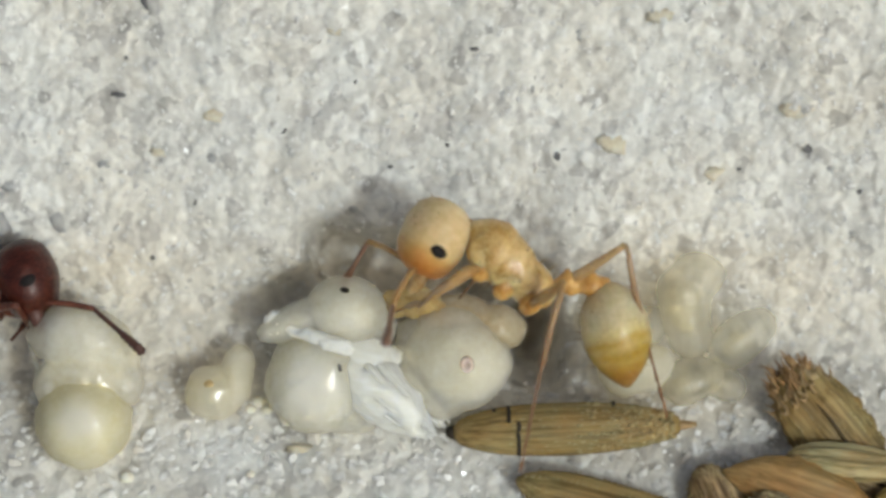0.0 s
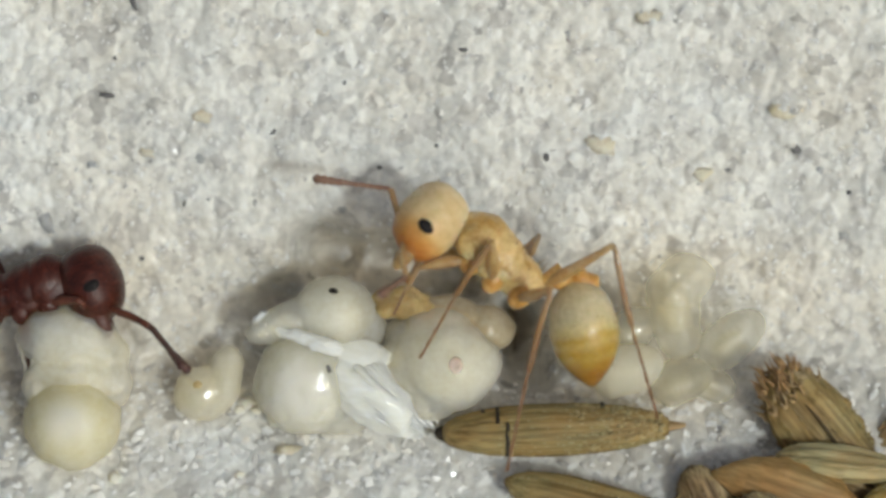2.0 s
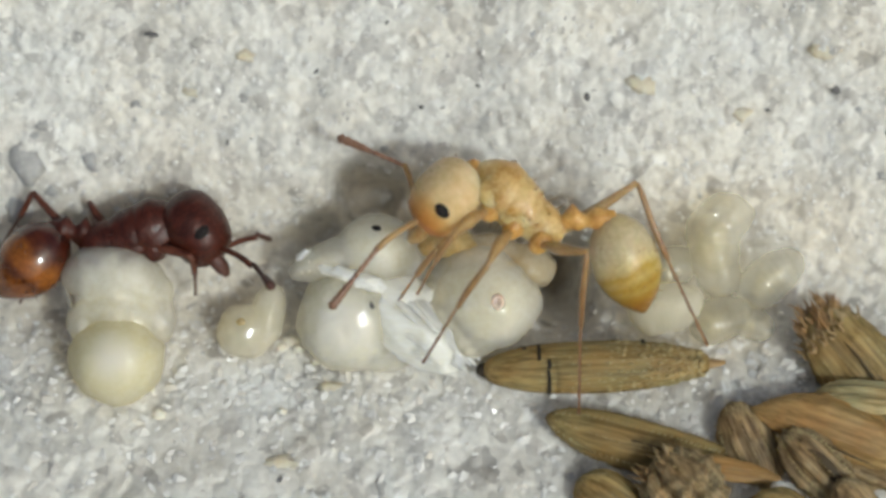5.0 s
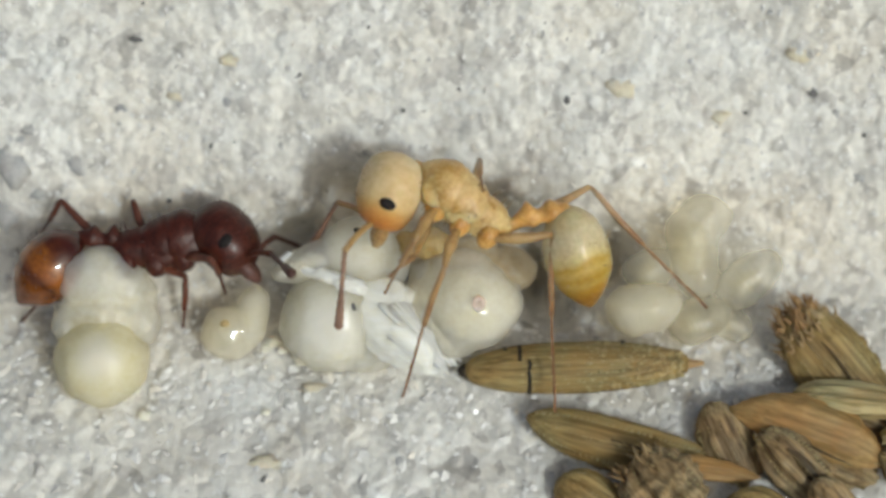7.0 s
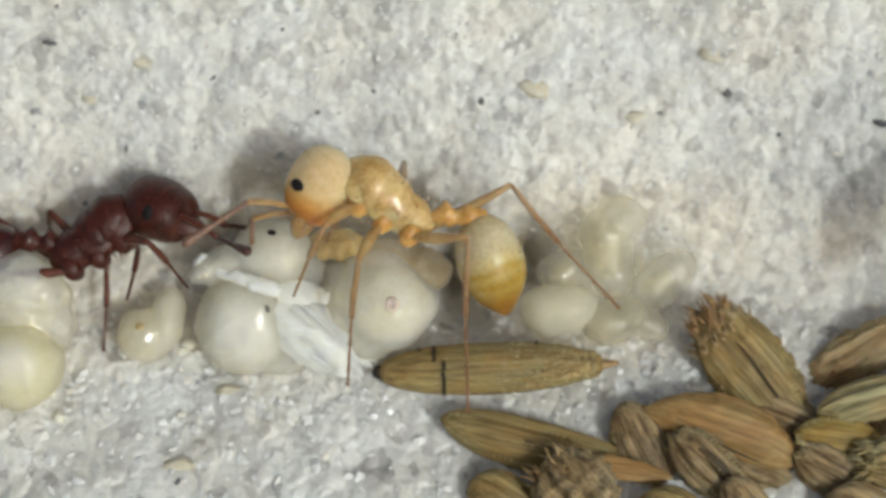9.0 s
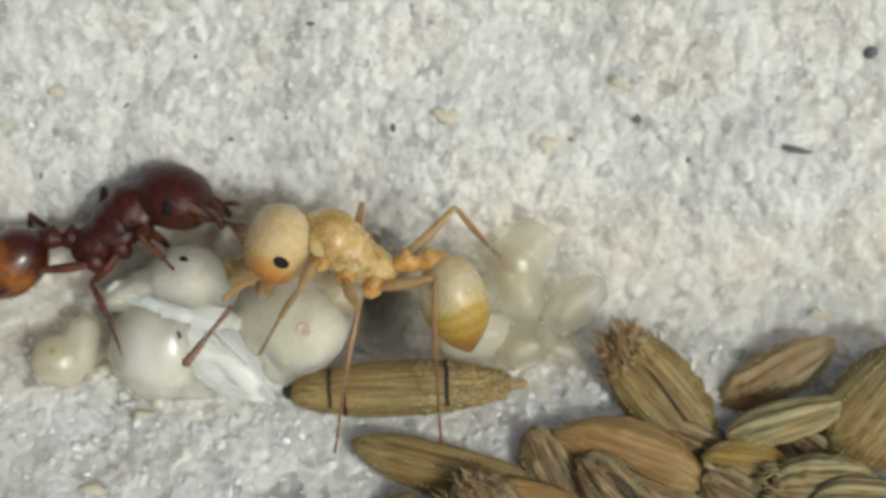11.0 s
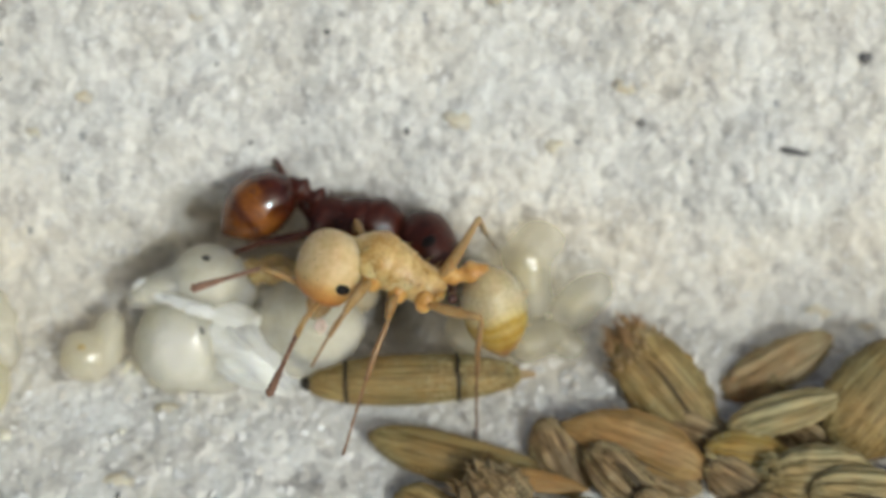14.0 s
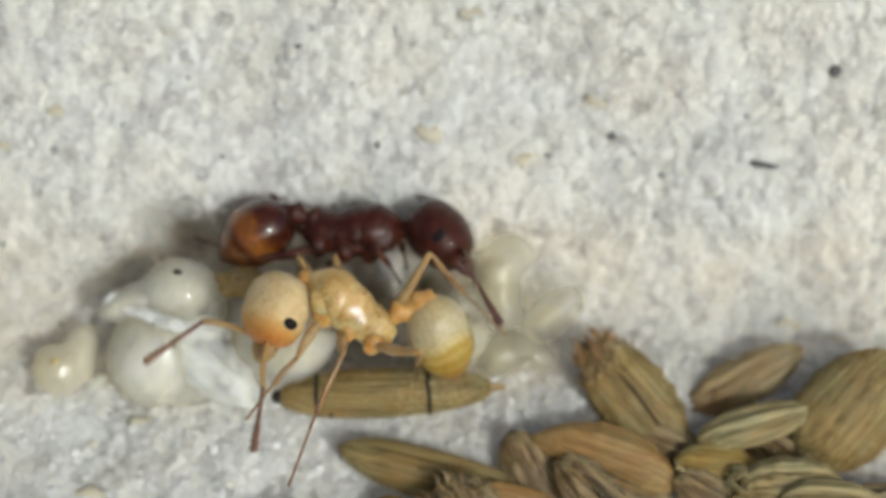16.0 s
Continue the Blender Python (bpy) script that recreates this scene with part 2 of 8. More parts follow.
PALE_TIP = material("brown_antenna", (0.15, 0.075, 0.045), (0.30, 0.17, 0.11), scale=3000, rough=0.4, sss=0.3, reach=0.1)
PALE_GASTER = material("two_tone_abdomen", (0.72, 0.70, 0.66), (1.0, 1.0, 1.0), scale=1500, rough=0.3, sss=0.9, reach=0.4, bump=0.3, coat=1.0, spec=0.1, clear=0.22, wander=0.0004,
                       ramp=(2.1, [(0.0, (0.60, 0.42, 0.18)), (0.14, (0.66, 0.53, 0.28)), (0.28, (0.76, 0.67, 0.44)), (0.42, (0.76, 0.65, 0.39)), (0.54, (0.74, 0.60, 0.27)), (0.60, (0.56, 0.38, 0.07)), (0.67, (0.64, 0.46, 0.13)), (0.74, (0.52, 0.33, 0.045)), (0.80, (0.60, 0.41, 0.09)), (0.88, (0.48, 0.27, 0.03)), (1.0, (0.38, 0.18, 0.02))]))
RED = material("dark_red_shell", (0.026, 0.0065, 0.004), (0.076, 0.016, 0.008), scale=5200, rough=0.42, sss=0.0, bump=0.9, coat=0.31, relief=0.00003, spec=0.22, stretch=(1, 0.6, 0.5), fine=4)
RED_LEG = material("red_brown_limb", (0.055, 0.016, 0.010), (0.13, 0.040, 0.022), scale=3000, rough=0.4, coat=0.15, bump=0.4, spec=0.3)
RED_TIP = material("dark_antenna", (0.05, 0.02, 0.016), (0.12, 0.05, 0.035), scale=3000, rough=0.5, bump=0.4)
RED_GASTER = material("amber_brown_abdomen", (0.50, 0.45, 0.42), (1.0, 1.0, 1.0), scale=1800, rough=0.22, sss=0.35, reach=0.2, bump=0.2, coat=1.0, spec=0.1, wander=0.0004,
                      ramp=(2.0, [(0.0, (0.04, 0.008, 0.005)), (0.26, (0.07, 0.014, 0.006)), (0.36, (0.12, 0.03, 0.008)), (0.46, (0.36, 0.125, 0.02)), (0.62, (0.29, 0.095, 0.016)), (0.70, (0.10, 0.028, 0.007)), (0.80, (0.22, 0.07, 0.012)), (1.0, (0.14, 0.042, 0.009))]))


def husk(name, dark, light, **more):
    args = dict(scale=4200, rough=0.55, bump=0.9, sss=0.35, reach=0.12, stretch=(0.07, 1, 1), fine=3, relief=0.00005, spec=0.3, grain=0.6)
    args.update(more)
    m = material(name, dark, light, **args)
    n, link = m.node_tree.nodes, m.node_tree.links.new
    b = n["Principled BSDF"]
    base = b.inputs["Base Color"].links[0].from_socket
    blot, tone, mul = n.new("ShaderNodeTexNoise"), n.new("ShaderNodeValToRGB"), n.new("ShaderNodeMix")
    blot.inputs["Scale"].default_value, blot.inputs["Detail"].default_value = 1400, 6
    link(n["Texture Coordinate"].outputs["Object"], blot.inputs["Vector"])
    e = tone.color_ramp.elements
    e[0].position, e[0].color = 0.36, (1.05, 0.93, 0.76, 1)
    e[1].position, e[1].color = 0.66, (0.98, 1.04, 1.0, 1)
    mul.data_type, mul.blend_type = "RGBA", "MULTIPLY"
    mul.inputs["Factor"].default_value = 1.0
    link(blot.outputs["Fac"], tone.inputs[0])
    link(base, mul.inputs[6])
    link(tone.outputs[0], mul.inputs[7])
    link(mul.outputs[2], b.inputs["Base Color"])
    return m


HUSK_OLIVE = husk("olive_husk", (0.145, 0.102, 0.040), (0.37, 0.275, 0.122))
HUSK_TAN = husk("tan_husk", (0.19, 0.132, 0.068), (0.45, 0.335, 0.195))
HUSK_ORANGE = husk("orange_husk", (0.20, 0.125, 0.048), (0.40, 0.25, 0.105))
HUSK_GREY = husk("grey_brown_husk", (0.095, 0.064, 0.032), (0.40, 0.305, 0.18))
HUSK_STRAW = husk("straw_husk", (0.17, 0.135, 0.062), (0.47, 0.39, 0.22))
HUSK_YELLOW = husk("yellow_husk", (0.24, 0.16, 0.045), (0.46, 0.345, 0.12))
HUSK_SEAM = husk("brown_seam", (0.05, 0.034, 0.016), (0.12, 0.085, 0.04))
HUSK_DARK = husk("dark_husk_end", (0.012, 0.01, 0.008), (0.05, 0.04, 0.03))
HUSK_RUST = husk("rust_bristle", (0.20, 0.11, 0.05), (0.44, 0.28, 0.14), sss=0.4, reach=0.08)


# ---- builders ----
def part(name, bm, mat, parent=None, label="", at=None):
    """Links a bmesh as one mesh object under a thing or a part."""
    bm.normal_update()
    me = bpy.data.meshes.new(name)
    bm.to_mesh(me)
    bm.free()
    for p in me.polygons:
        p.use_smooth = True
    me.materials.append(mat)
    ob = new(name, me)
    if parent:
        ob.parent = parent
    if at is not None:
        ob.matrix_basis = at
    if label:
        ob["label"] = label
    return ob


def loft(rings, seg=18, ridges=0, depth=0.0, rough=0.0, seed=0, bm=None, move=None):
    """A closed skin over rings of (x, half width y, half height z, centre y, centre z), in stage units, along x. ridges: ribs along it."""
    bm = bm or bmesh.new()
    rows = []
    for i, r in enumerate(rings):
        x, ry, rz, cy, cz = (*r, 0, 0, 0)[:5]
        row = []
        for j in range(seg):
            a = 2 * math.pi * j / seg
            f = 1 + depth * math.cos(ridges * a) if ridges else 1
            if rough:
                f += rough * noise.noise((x * 0.05 + seed, math.cos(a) * 2 + seed, math.sin(a) * 2))
            v = Vector((x, cy + ry * f * math.cos(a), cz + rz * f * math.sin(a))) * U
            row.append(bm.verts.new(move @ v if move else v))
        rows.append(row)
    for a, b in zip(rows, rows[1:]):
        for j in range(seg):
            bm.faces.new((a[j], a[(j + 1) % seg], b[(j + 1) % seg], b[j]))
    bm.faces.new(rows[0][::-1])
    bm.faces.new(rows[-1])
    bmesh.ops.recalc_face_normals(bm, faces=bm.faces)
    return bm


def smooth_rings(knots, n=14):
    """Many rings from a few, along a smooth line."""
    k = np.array([(*r, 0, 0, 0)[:5] for r in knots], float)
    s = np.linspace(0, len(k) - 1, n)
    out = []
    for v in s:
        i = min(int(v), len(k) - 2)
        f = v - i
        p0, p1, p2, p3 = k[max(i - 1, 0)], k[i], k[i + 1], k[min(i + 2, len(k) - 1)]
        q = 0.5 * (2 * p1 + (p2 - p0) * f + (2 * p0 - 5 * p1 + 4 * p2 - p3) * f * f + (3 * p1 - p0 - 3 * p2 + p3) * f ** 3)
        q[1:3] = np.maximum(q[1:3], 0.6)
        out.append(tuple(q))
    return out


def blob(rx, ry, rz, lump=0.06, size=1.6, seed=0, detail=4, at=(0, 0, 0), turn=0, bm=None):
    """A soft uneven rounded body, in stage units."""
    bm = bm or bmesh.new()
    made = bmesh.ops.create_icosphere(bm, subdivisions=detail, radius=1)["verts"]
    spin = Matrix.Rotation(radians(turn), 3, "Z")
    for v in made:
        c = v.co.copy()
        f = 1 + lump * noise.noise(c * size + Vector((seed * 7.3, seed, 0))) + lump * 0.7 * noise.noise(c * size * 3 + Vector((seed, 3, 1)))
        v.co = (spin @ Vector((c.x * rx * f, c.y * ry * f, c.z * rz * f)) + Vector(at)) * U
    return bm


def thing(name, m, label, category, group="", kind=""):
    ob = new(name)
    ob.empty_display_size = 0.0005
    ob.matrix_world = m
    return tagged(ob, label, category, group, kind)


def spot(x, y, w, turn=0):
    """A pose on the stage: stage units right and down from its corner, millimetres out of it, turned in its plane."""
    f = U * (1 - w * MM / REACH)
    return STAGE @ pose((x - 784) * f, (441 - y) * f, w * MM, 0, 0, turn)


# ---- the stone ----
def lift(u, v):
    """Height of the stone's face out of the stage, in mm, without its grain; u and v in mm (arrays)."""
    h = -2.05 - 0.60 * np.exp(-((v + 0.4 + 0.25 * np.sin(u * 0.35)) / 1.3) ** 2)
    h = h + 0.16 * np.maximum(v, 0) + 0.52 * np.maximum(-v - 1.3, 0)
    # pits added to the shape to hold dark shade behind the ants and brood
    for x, y, w, t, deep in ((608, 342, 48, 56, 2.2), (740, 366, 108, 56, 2.4), (865, 398, 78, 52, 3.2), (968, 488, 50, 84, 4.2), (1092, 458, 38, 56, 2.6), (520, 425, 54, 38, 0.9)):
        r = ((u - (x - 784) * 0.0115) / (w * 0.0115)) ** 2 + ((v - (441 - y) * 0.0115) / (t * 0.0115)) ** 2
        h = h - deep * np.exp(-(r * (1 + 0.25 * np.sin(u * 3.1 + v * 2.3) * np.sin(v * 3.7 - u * 2.1))) ** 1.3)
    return h + 0.12 * np.sin(u * 0.9 + 1.3 * np.sin(v * 0.7)) * np.cos(v * 1.1 + 0.5)


def smooth_noise(u, v, cell, seed):
    rng = np.random.RandomState(seed)
    g = rng.rand(64, 64)
    x, y = u / cell, v / cell
    i, j = np.floor(x).astype(int), np.floor(y).astype(int)
    fx, fy = x - i, y - j
    fx, fy = fx * fx * (3 - 2 * fx), fy * fy * (3 - 2 * fy)
    a, b, c, d = (g[(i + p) % 64, (j + q) % 64] for p, q in ((0, 0), (1, 0), (0, 1), (1, 1)))
    return (a * (1 - fx) + b * fx) * (1 - fy) + (c * (1 - fx) + d * fx) * fy - 0.5


def grains(u, v, cell, seed):
    """Rounded, tilted grains of about that size, packed at random."""
    rng = np.random.RandomState(seed)
    px, py, ph, tx, ty = (rng.rand(97, 97) for _ in range(5))
    x, y = u / cell, v / cell
    i, j = np.floor(x).astype(int), np.floor(y).astype(int)
    best, out = np.full(u.shape, 9.0), np.zeros(u.shape)
    for p in (-1, 0, 1):
        for q in (-1, 0, 1):
            a, b = (i + p) % 97, (j + q) % 97
            dx, dy = x - (i + p + px[a, b]), y - (j + q + py[a, b])
            d = dx * dx + dy * dy
            near = d < best
            best = np.where(near, d, best)
            out = np.where(near, ph[a, b] - 0.9 * d + 1.1 * (tx[a, b] - 0.5) * dx + 1.1 * (ty[a, b] - 0.5) * dy, out)
    return out - 0.3


def relief(u, v):
    wu, wv = u + 0.10 * smooth_noise(u, v, 0.30, 8), v + 0.10 * smooth_noise(u, v, 0.30, 9)
    h = 0.072 * grains(wu, wv, 0.34, 3) + 0.040 * grains(wu + 0.05, wv, 0.17, 5)
    return h + 0.16 * smooth_noise(u, v, 1.1, 1) + 0.08 * smooth_noise(u, v, 0.46, 2)


def stone():
    far = np.array([0.3, 0.9, 2, 5, 12, 30, 80, 200, 500.0])
    us = np.concatenate([-13 - far[::-1], np.arange(-13, 17.5, 0.048), 17.5 + far])
    vs = np.concatenate([-8.5 - far[::-1], np.arange(-8.5, 8.5, 0.048), 8.5 + far])
    u, v = np.meshgrid(us, vs)
    h = lift(np.clip(u, -16, 20), np.clip(v, -11, 11)) + relief(u, v)
    co = np.stack([u, v, h], -1).reshape(-1, 3) * MM
    nu, nv = len(us), len(vs)
    i = np.arange(nv * nu).reshape(nv, nu)
    quads = np.stack([i[:-1, :-1], i[:-1, 1:], i[1:, 1:], i[1:, :-1]], -1).reshape(-1, 4)
    me = bpy.data.meshes.new("ground")
    me.vertices.add(len(co))
    me.vertices.foreach_set("co", co.ravel())
    me.loops.add(quads.size)
    me.loops.foreach_set("vertex_index", quads.ravel().astype(np.int32))
    me.polygons.add(len(quads))
    me.polygons.foreach_set("loop_start", np.arange(0, quads.size, 4, dtype=np.int32))
    me.update(calc_edges=True)
    me.polygons.foreach_set("use_smooth", np.ones(len(quads), bool))
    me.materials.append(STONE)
    ob = new("ground", me)
    ob.matrix_world = STAGE
    return tagged(ob, "pale grainy crystalline stone face with a shallow groove", "stone", kind="structure")


ground = stone()


def surface(x, y):
    u, v = np.array([(x - 784) * 0.0115]), np.array([(441 - y) * 0.0115])
    return float((lift(u, v) + relief(u, v))[0])


# ---- ants ----
def limb(length, r0, r1, r2, bow=0.0, n=9):
    rings = []
    for i in range(n):
        f = i / (n - 1)
        r = r0 + (r1 - r0) * min(f * 2.2, 1) if f < 0.45 else r1 + (r2 - r1) * (f - 0.45) / 0.55
        rings.append((f * length, r, r, 0, bow * math.sin(math.pi * f)))
    return rings


def shin(length, r):
    """A shin with its many-jointed foot, in one stiff piece."""
    rings = [(0, r * 0.7, r * 0.7), (length * 0.06, r, r), (length * 0.25, r * 1.15, r * 1.15, 0, length * 0.012), (length * 0.44, r * 1.0, r, 0, length * 0.012),
             (length * 0.46, r * 0.6, r * 0.6, 0, length * 0.01)]
    for k in range(5):
        a, b = length * (0.47 + 0.106 * k), length * (0.47 + 0.106 * (k + 1)) - 2
        z = length * 0.012 * (1 - k / 4)
        rings += [(a, r * 0.42, r * 0.42, 0, z), (b, r * 0.60, r * 0.60, 0, z)]
    return rings + [(length, r * 0.2, r * 0.2)]


def hairs(parent, rings, count, skin, seed=1, size=15):
    """Sparse stiff hairs standing on a body of rings (x, radius), leaning back."""
    rnd = random.Random(seed)
    bm = bmesh.new()
    for _ in range(count):
        x, a = rnd.uniform(rings[0][0], rings[-1][0]), rnd.uniform(0, 2 * math.pi)
        r = float(np.interp(x, [q[0] for q in rings], [q[1] for q in rings]))
        m = Matrix.Translation(Vector((x, r * math.cos(a), r * math.sin(a))) * U) @ Matrix.Rotation(a, 4, "X") @ Matrix.Rotation(radians(90 + rnd.uniform(-25, 25)), 4, "Z")
        l = size * rnd.uniform(0.6, 1.3)
        loft([(-3, 1.2, 1.2), (l * 0.5, 0.9, 0.9, 0.08 * l, 0), (l, 0.3, 0.3, 0.2 * l, 0)], 4, bm=bm, move=m)
    return part("hairs", bm, skin, parent, "fine stiff hairs")


def ant(m, label, group, skin, legs, knees, gaster_length, waist):
    """An ant with its thorax at the root. Its own x points ahead, z to its back."""
    root = thing("ant", m, label, "ant", group)
    shell, head_skin, limb_skin, tip_skin, gaster_skin, waist_skin = skin
    out = {"root": root}
    part("thorax", loft(smooth_rings([(102, 13, 12, 0, 14), (92, 25, 24, 0, 12), (72, 41, 42, 0, 9), (46, 49, 52, 0, 7), (26, 47, 51, 0, 4), (19, 44.5, 48.5, 0, 3), (11, 44.5, 49, 0, 2), (-8, 41, 46, 0, -1), (-24, 36, 41, 0, -4), (-31, 34, 38.5, 0, -5.5),
                                      (-38, 34, 39, 0, -6), (-58, 32, 37, 0, -8), (-76, 24, 27, 0, -10), (-90, 13, 14, 0, -9)], 56), 26, rough=0.07, seed=2), shell, root)
    for s in (1, -1):
        part("side_plate", blob(34, 8, 26, lump=0.12, detail=3, seed=s), shell, root, "", pose(2 * U, s * 30 * U, -14 * U, 0, 20, 0))
        part("shoulder", blob(30, 8, 32, lump=0.1, detail=3, seed=s + 3), shell, root, "", pose(52 * U, s * 37 * U, -2 * U, 0, -15, 0))
    part("neck", blob(20, 17, 16, lump=0.1, detail=3), waist_skin, root, "", pose(102 * U, 0, 12 * U))
    head = part("head", loft(smooth_rings([(-66, 6, 6, 0, 2), (-60, 33, 30, 0, 2), (-40, 58, 50, 0, 2), (-6, 68, 58, 0, 1), (30, 64, 54, 0, 0), (56, 51, 43, 0, -2),
                                           (68, 34, 27, 0, -4), (74, 20, 12, 0, -5)], 26), 28, rough=0.03, seed=4), head_skin, root)
    for s in (1, -1):
        part("eye", blob(11, 7, 16, lump=0, detail=3), EYE, head, "black oval eye", pose(22 * U, s * 62 * U, 6 * U))
        part("mandible", loft(smooth_rings([(0, 12, 12), (16, 13, 14, -s * 1, 0), (32, 10, 12, -s * 6, -1), (46, 3, 5, -s * 16, -2)], 9), 10), tip_skin if skin is RED_SKIN else limb_skin,
             head, "", pose(60 * U, s * 18 * U, -8 * U))
    out["head"] = head
    for side, s in (("N", 1), ("F", -1)):
        out["scape_" + side] = part("scape", loft(limb(92, 5, 5.5, 6, 4)), limb_skin, head, "", pose(62 * U, s * 24 * U, 12 * U))
        rings = []
        for k in range(10):
            r = 5.0 if k < 6 else 7.0 + (k - 6) * 0.8
            rings += [(135 * k / 10, r * 0.75, r * 0.75), (135 * (k + 0.5) / 10, r, r)]
        out["flag_" + side] = part("flagellum", loft(rings + [(135, 3, 3)], 10), tip_skin, head, "jointed antenna end with a darker club", pose(130 * U, s * 24 * U, 12 * U))
    out["petiole"] = part("petiole", loft(smooth_rings([(-8, 15, 15), (10, 11, 11, 0, 2), (waist * 0.30, 16, 18, 0, 8), (waist * 0.42, 19, 24, 0, 10), (waist * 0.58, 13, 13, 0, 2),
                                                        (waist * 0.80, 21, 24, 0, 3), (waist * 0.95, 17, 18, 0, 0), (waist + 12, 12, 12)], 24), 16, rough=0.12), waist_skin, root, "", pose(-90 * U, 0, 0))
    g = gaster_length
    out["gaster"] = part("gaster", loft(smooth_rings([(-6, 10, 10), (6, 30, 30), (g * 0.17, 50, 50), (g * 0.40, 60, 60), (g * 0.62, 56, 57), (g * 0.80, 40, 41), (g * 0.93, 20, 20), (g, 4, 5)], 26), 28, rough=0.015),
                         gaster_skin, root, "", pose(-190 * U, 0, 0))
    hairs(out["gaster"], [(g * 0.17, 49), (g * 0.40, 59), (g * 0.62, 55), (g * 0.80, 39), (g * 0.95, 16)], 44, tip_skin if skin is RED_SKIN else limb_skin, 3)
    hairs(head, [(-56, 32), (-40, 50), (-6, 58), (30, 54), (56, 42)], 36, tip_skin if skin is RED_SKIN else limb_skin, 4, 11)
    hairs(root, [(-70, 26), (-58, 32), (-8, 42), (46, 48), (72, 40), (92, 24)], 40, tip_skin if skin is RED_SKIN else limb_skin, 5, 13)
    spots = {"F": (42, -30), "M": (-8, -42), "H": (-60, -38)}
    for leg, (thigh, calf) in legs.items():
        s = knees if leg[0] == "N" else -knees
        x, z = spots[leg[1]]
        part("coxa", blob(*((23, 18, 32) if leg[1] == "F" else (19, 16, 25)), lump=0.12, detail=3), waist_skin, root, "", pose(x * U, s * 20 * U, (z + 6) * U))
        f = part("femur", loft(limb(thigh / 0.0115, 6, 9.5 if skin is RED_SKIN else 11.5, 5.5, 3), 12), limb_skin, root, "", pose(x * U, s * 24 * U, z * U))
        out["femur_" + leg] = f
        out["tibia_" + leg] = part("tibia", loft(shin(calf / 0.0115, 5.4), 10), limb_skin if skin is RED_SKIN else PALE_SHIN, f, "", pose(thigh * MM, 0, 0))
    return out


PALE_SKIN = (PALE, PALE_HEAD, PALE_LEG, PALE_TIP, PALE_GASTER, PALE_WAIST)
RED_SKIN = (RED, RED, RED_LEG, RED_TIP, RED_GASTER, RED)
pale_ant = ant(spot(815, 360, 0.7), "pale amber freshly hatched ant with a two-tone abdomen", "ants", PALE_SKIN, {"NF": (1.056, 1.725), "NM": (0.978, 2.956), "NH": (1.318, 3.761), "FF": (1.353, 1.725), "FM": (1.652, 1.725), "FH": (2.343, 3.597)}, 1, 183, 99)
red_ant = ant(spot(280, 430, -1.1), "dark red-brown ant with an amber abdomen", "ants", RED_SKIN, {"NF": (0.978, 1.725), "NM": (0.978, 1.725), "NH": (1.265, 2.616), "FF": (0.978, 1.725), "FM": (1.477, 1.725), "FH": (2.013, 1.725)}, -1, 163, 84)
carrier_ant = ant(spot(-2600, 2300, 0.2), "dark red ant carrying a white grub in its jaws", "ants", RED_SKIN,
                  {k: (1.25, 2.6) for k in ("NF", "NM", "NH", "FF", "FM", "FH")}, -1, 178, 85)
for leg in ("F", "M", "H"):
    for s, side in ((-1, "N"), (1, "F")):
        carrier_ant["tibia_" + side + leg].matrix_basis = pose(1.25 * MM, 0, 0, 0, 62, 0)
for s, side in ((1, "N"), (-1, "F")):
    carrier_ant["scape_" + side].matrix_basis = pose(62 * U, s * 24 * U, 12 * U, 0, -35, s * 40)
    carrier_ant["flag_" + side].matrix_basis = pose((62 + 58) * U, s * (24 + 48) * U, 62 * U, 0, 25, s * 12)
carrier_ant["root"].scale = (1.18, 1.18, 1.18)
carrier_ant["head"].matrix_basis = pose(122 * U, 0, 14 * U, 0, 52, 0)
carrier_ant["petiole"].matrix_basis = pose(-90 * U, 0, -6 * U, 0, 0, 180)
carrier_ant["gaster"].matrix_basis = pose(-118 * U, 0, 6 * U, 0, 40, 180)
part("carried_grub", blob(52, 40, 40, lump=0.2, detail=3), BROOD, carrier_ant["head"], "white grub held in the jaws", pose(64 * U, 0, -64 * U, 0, 30, 0))


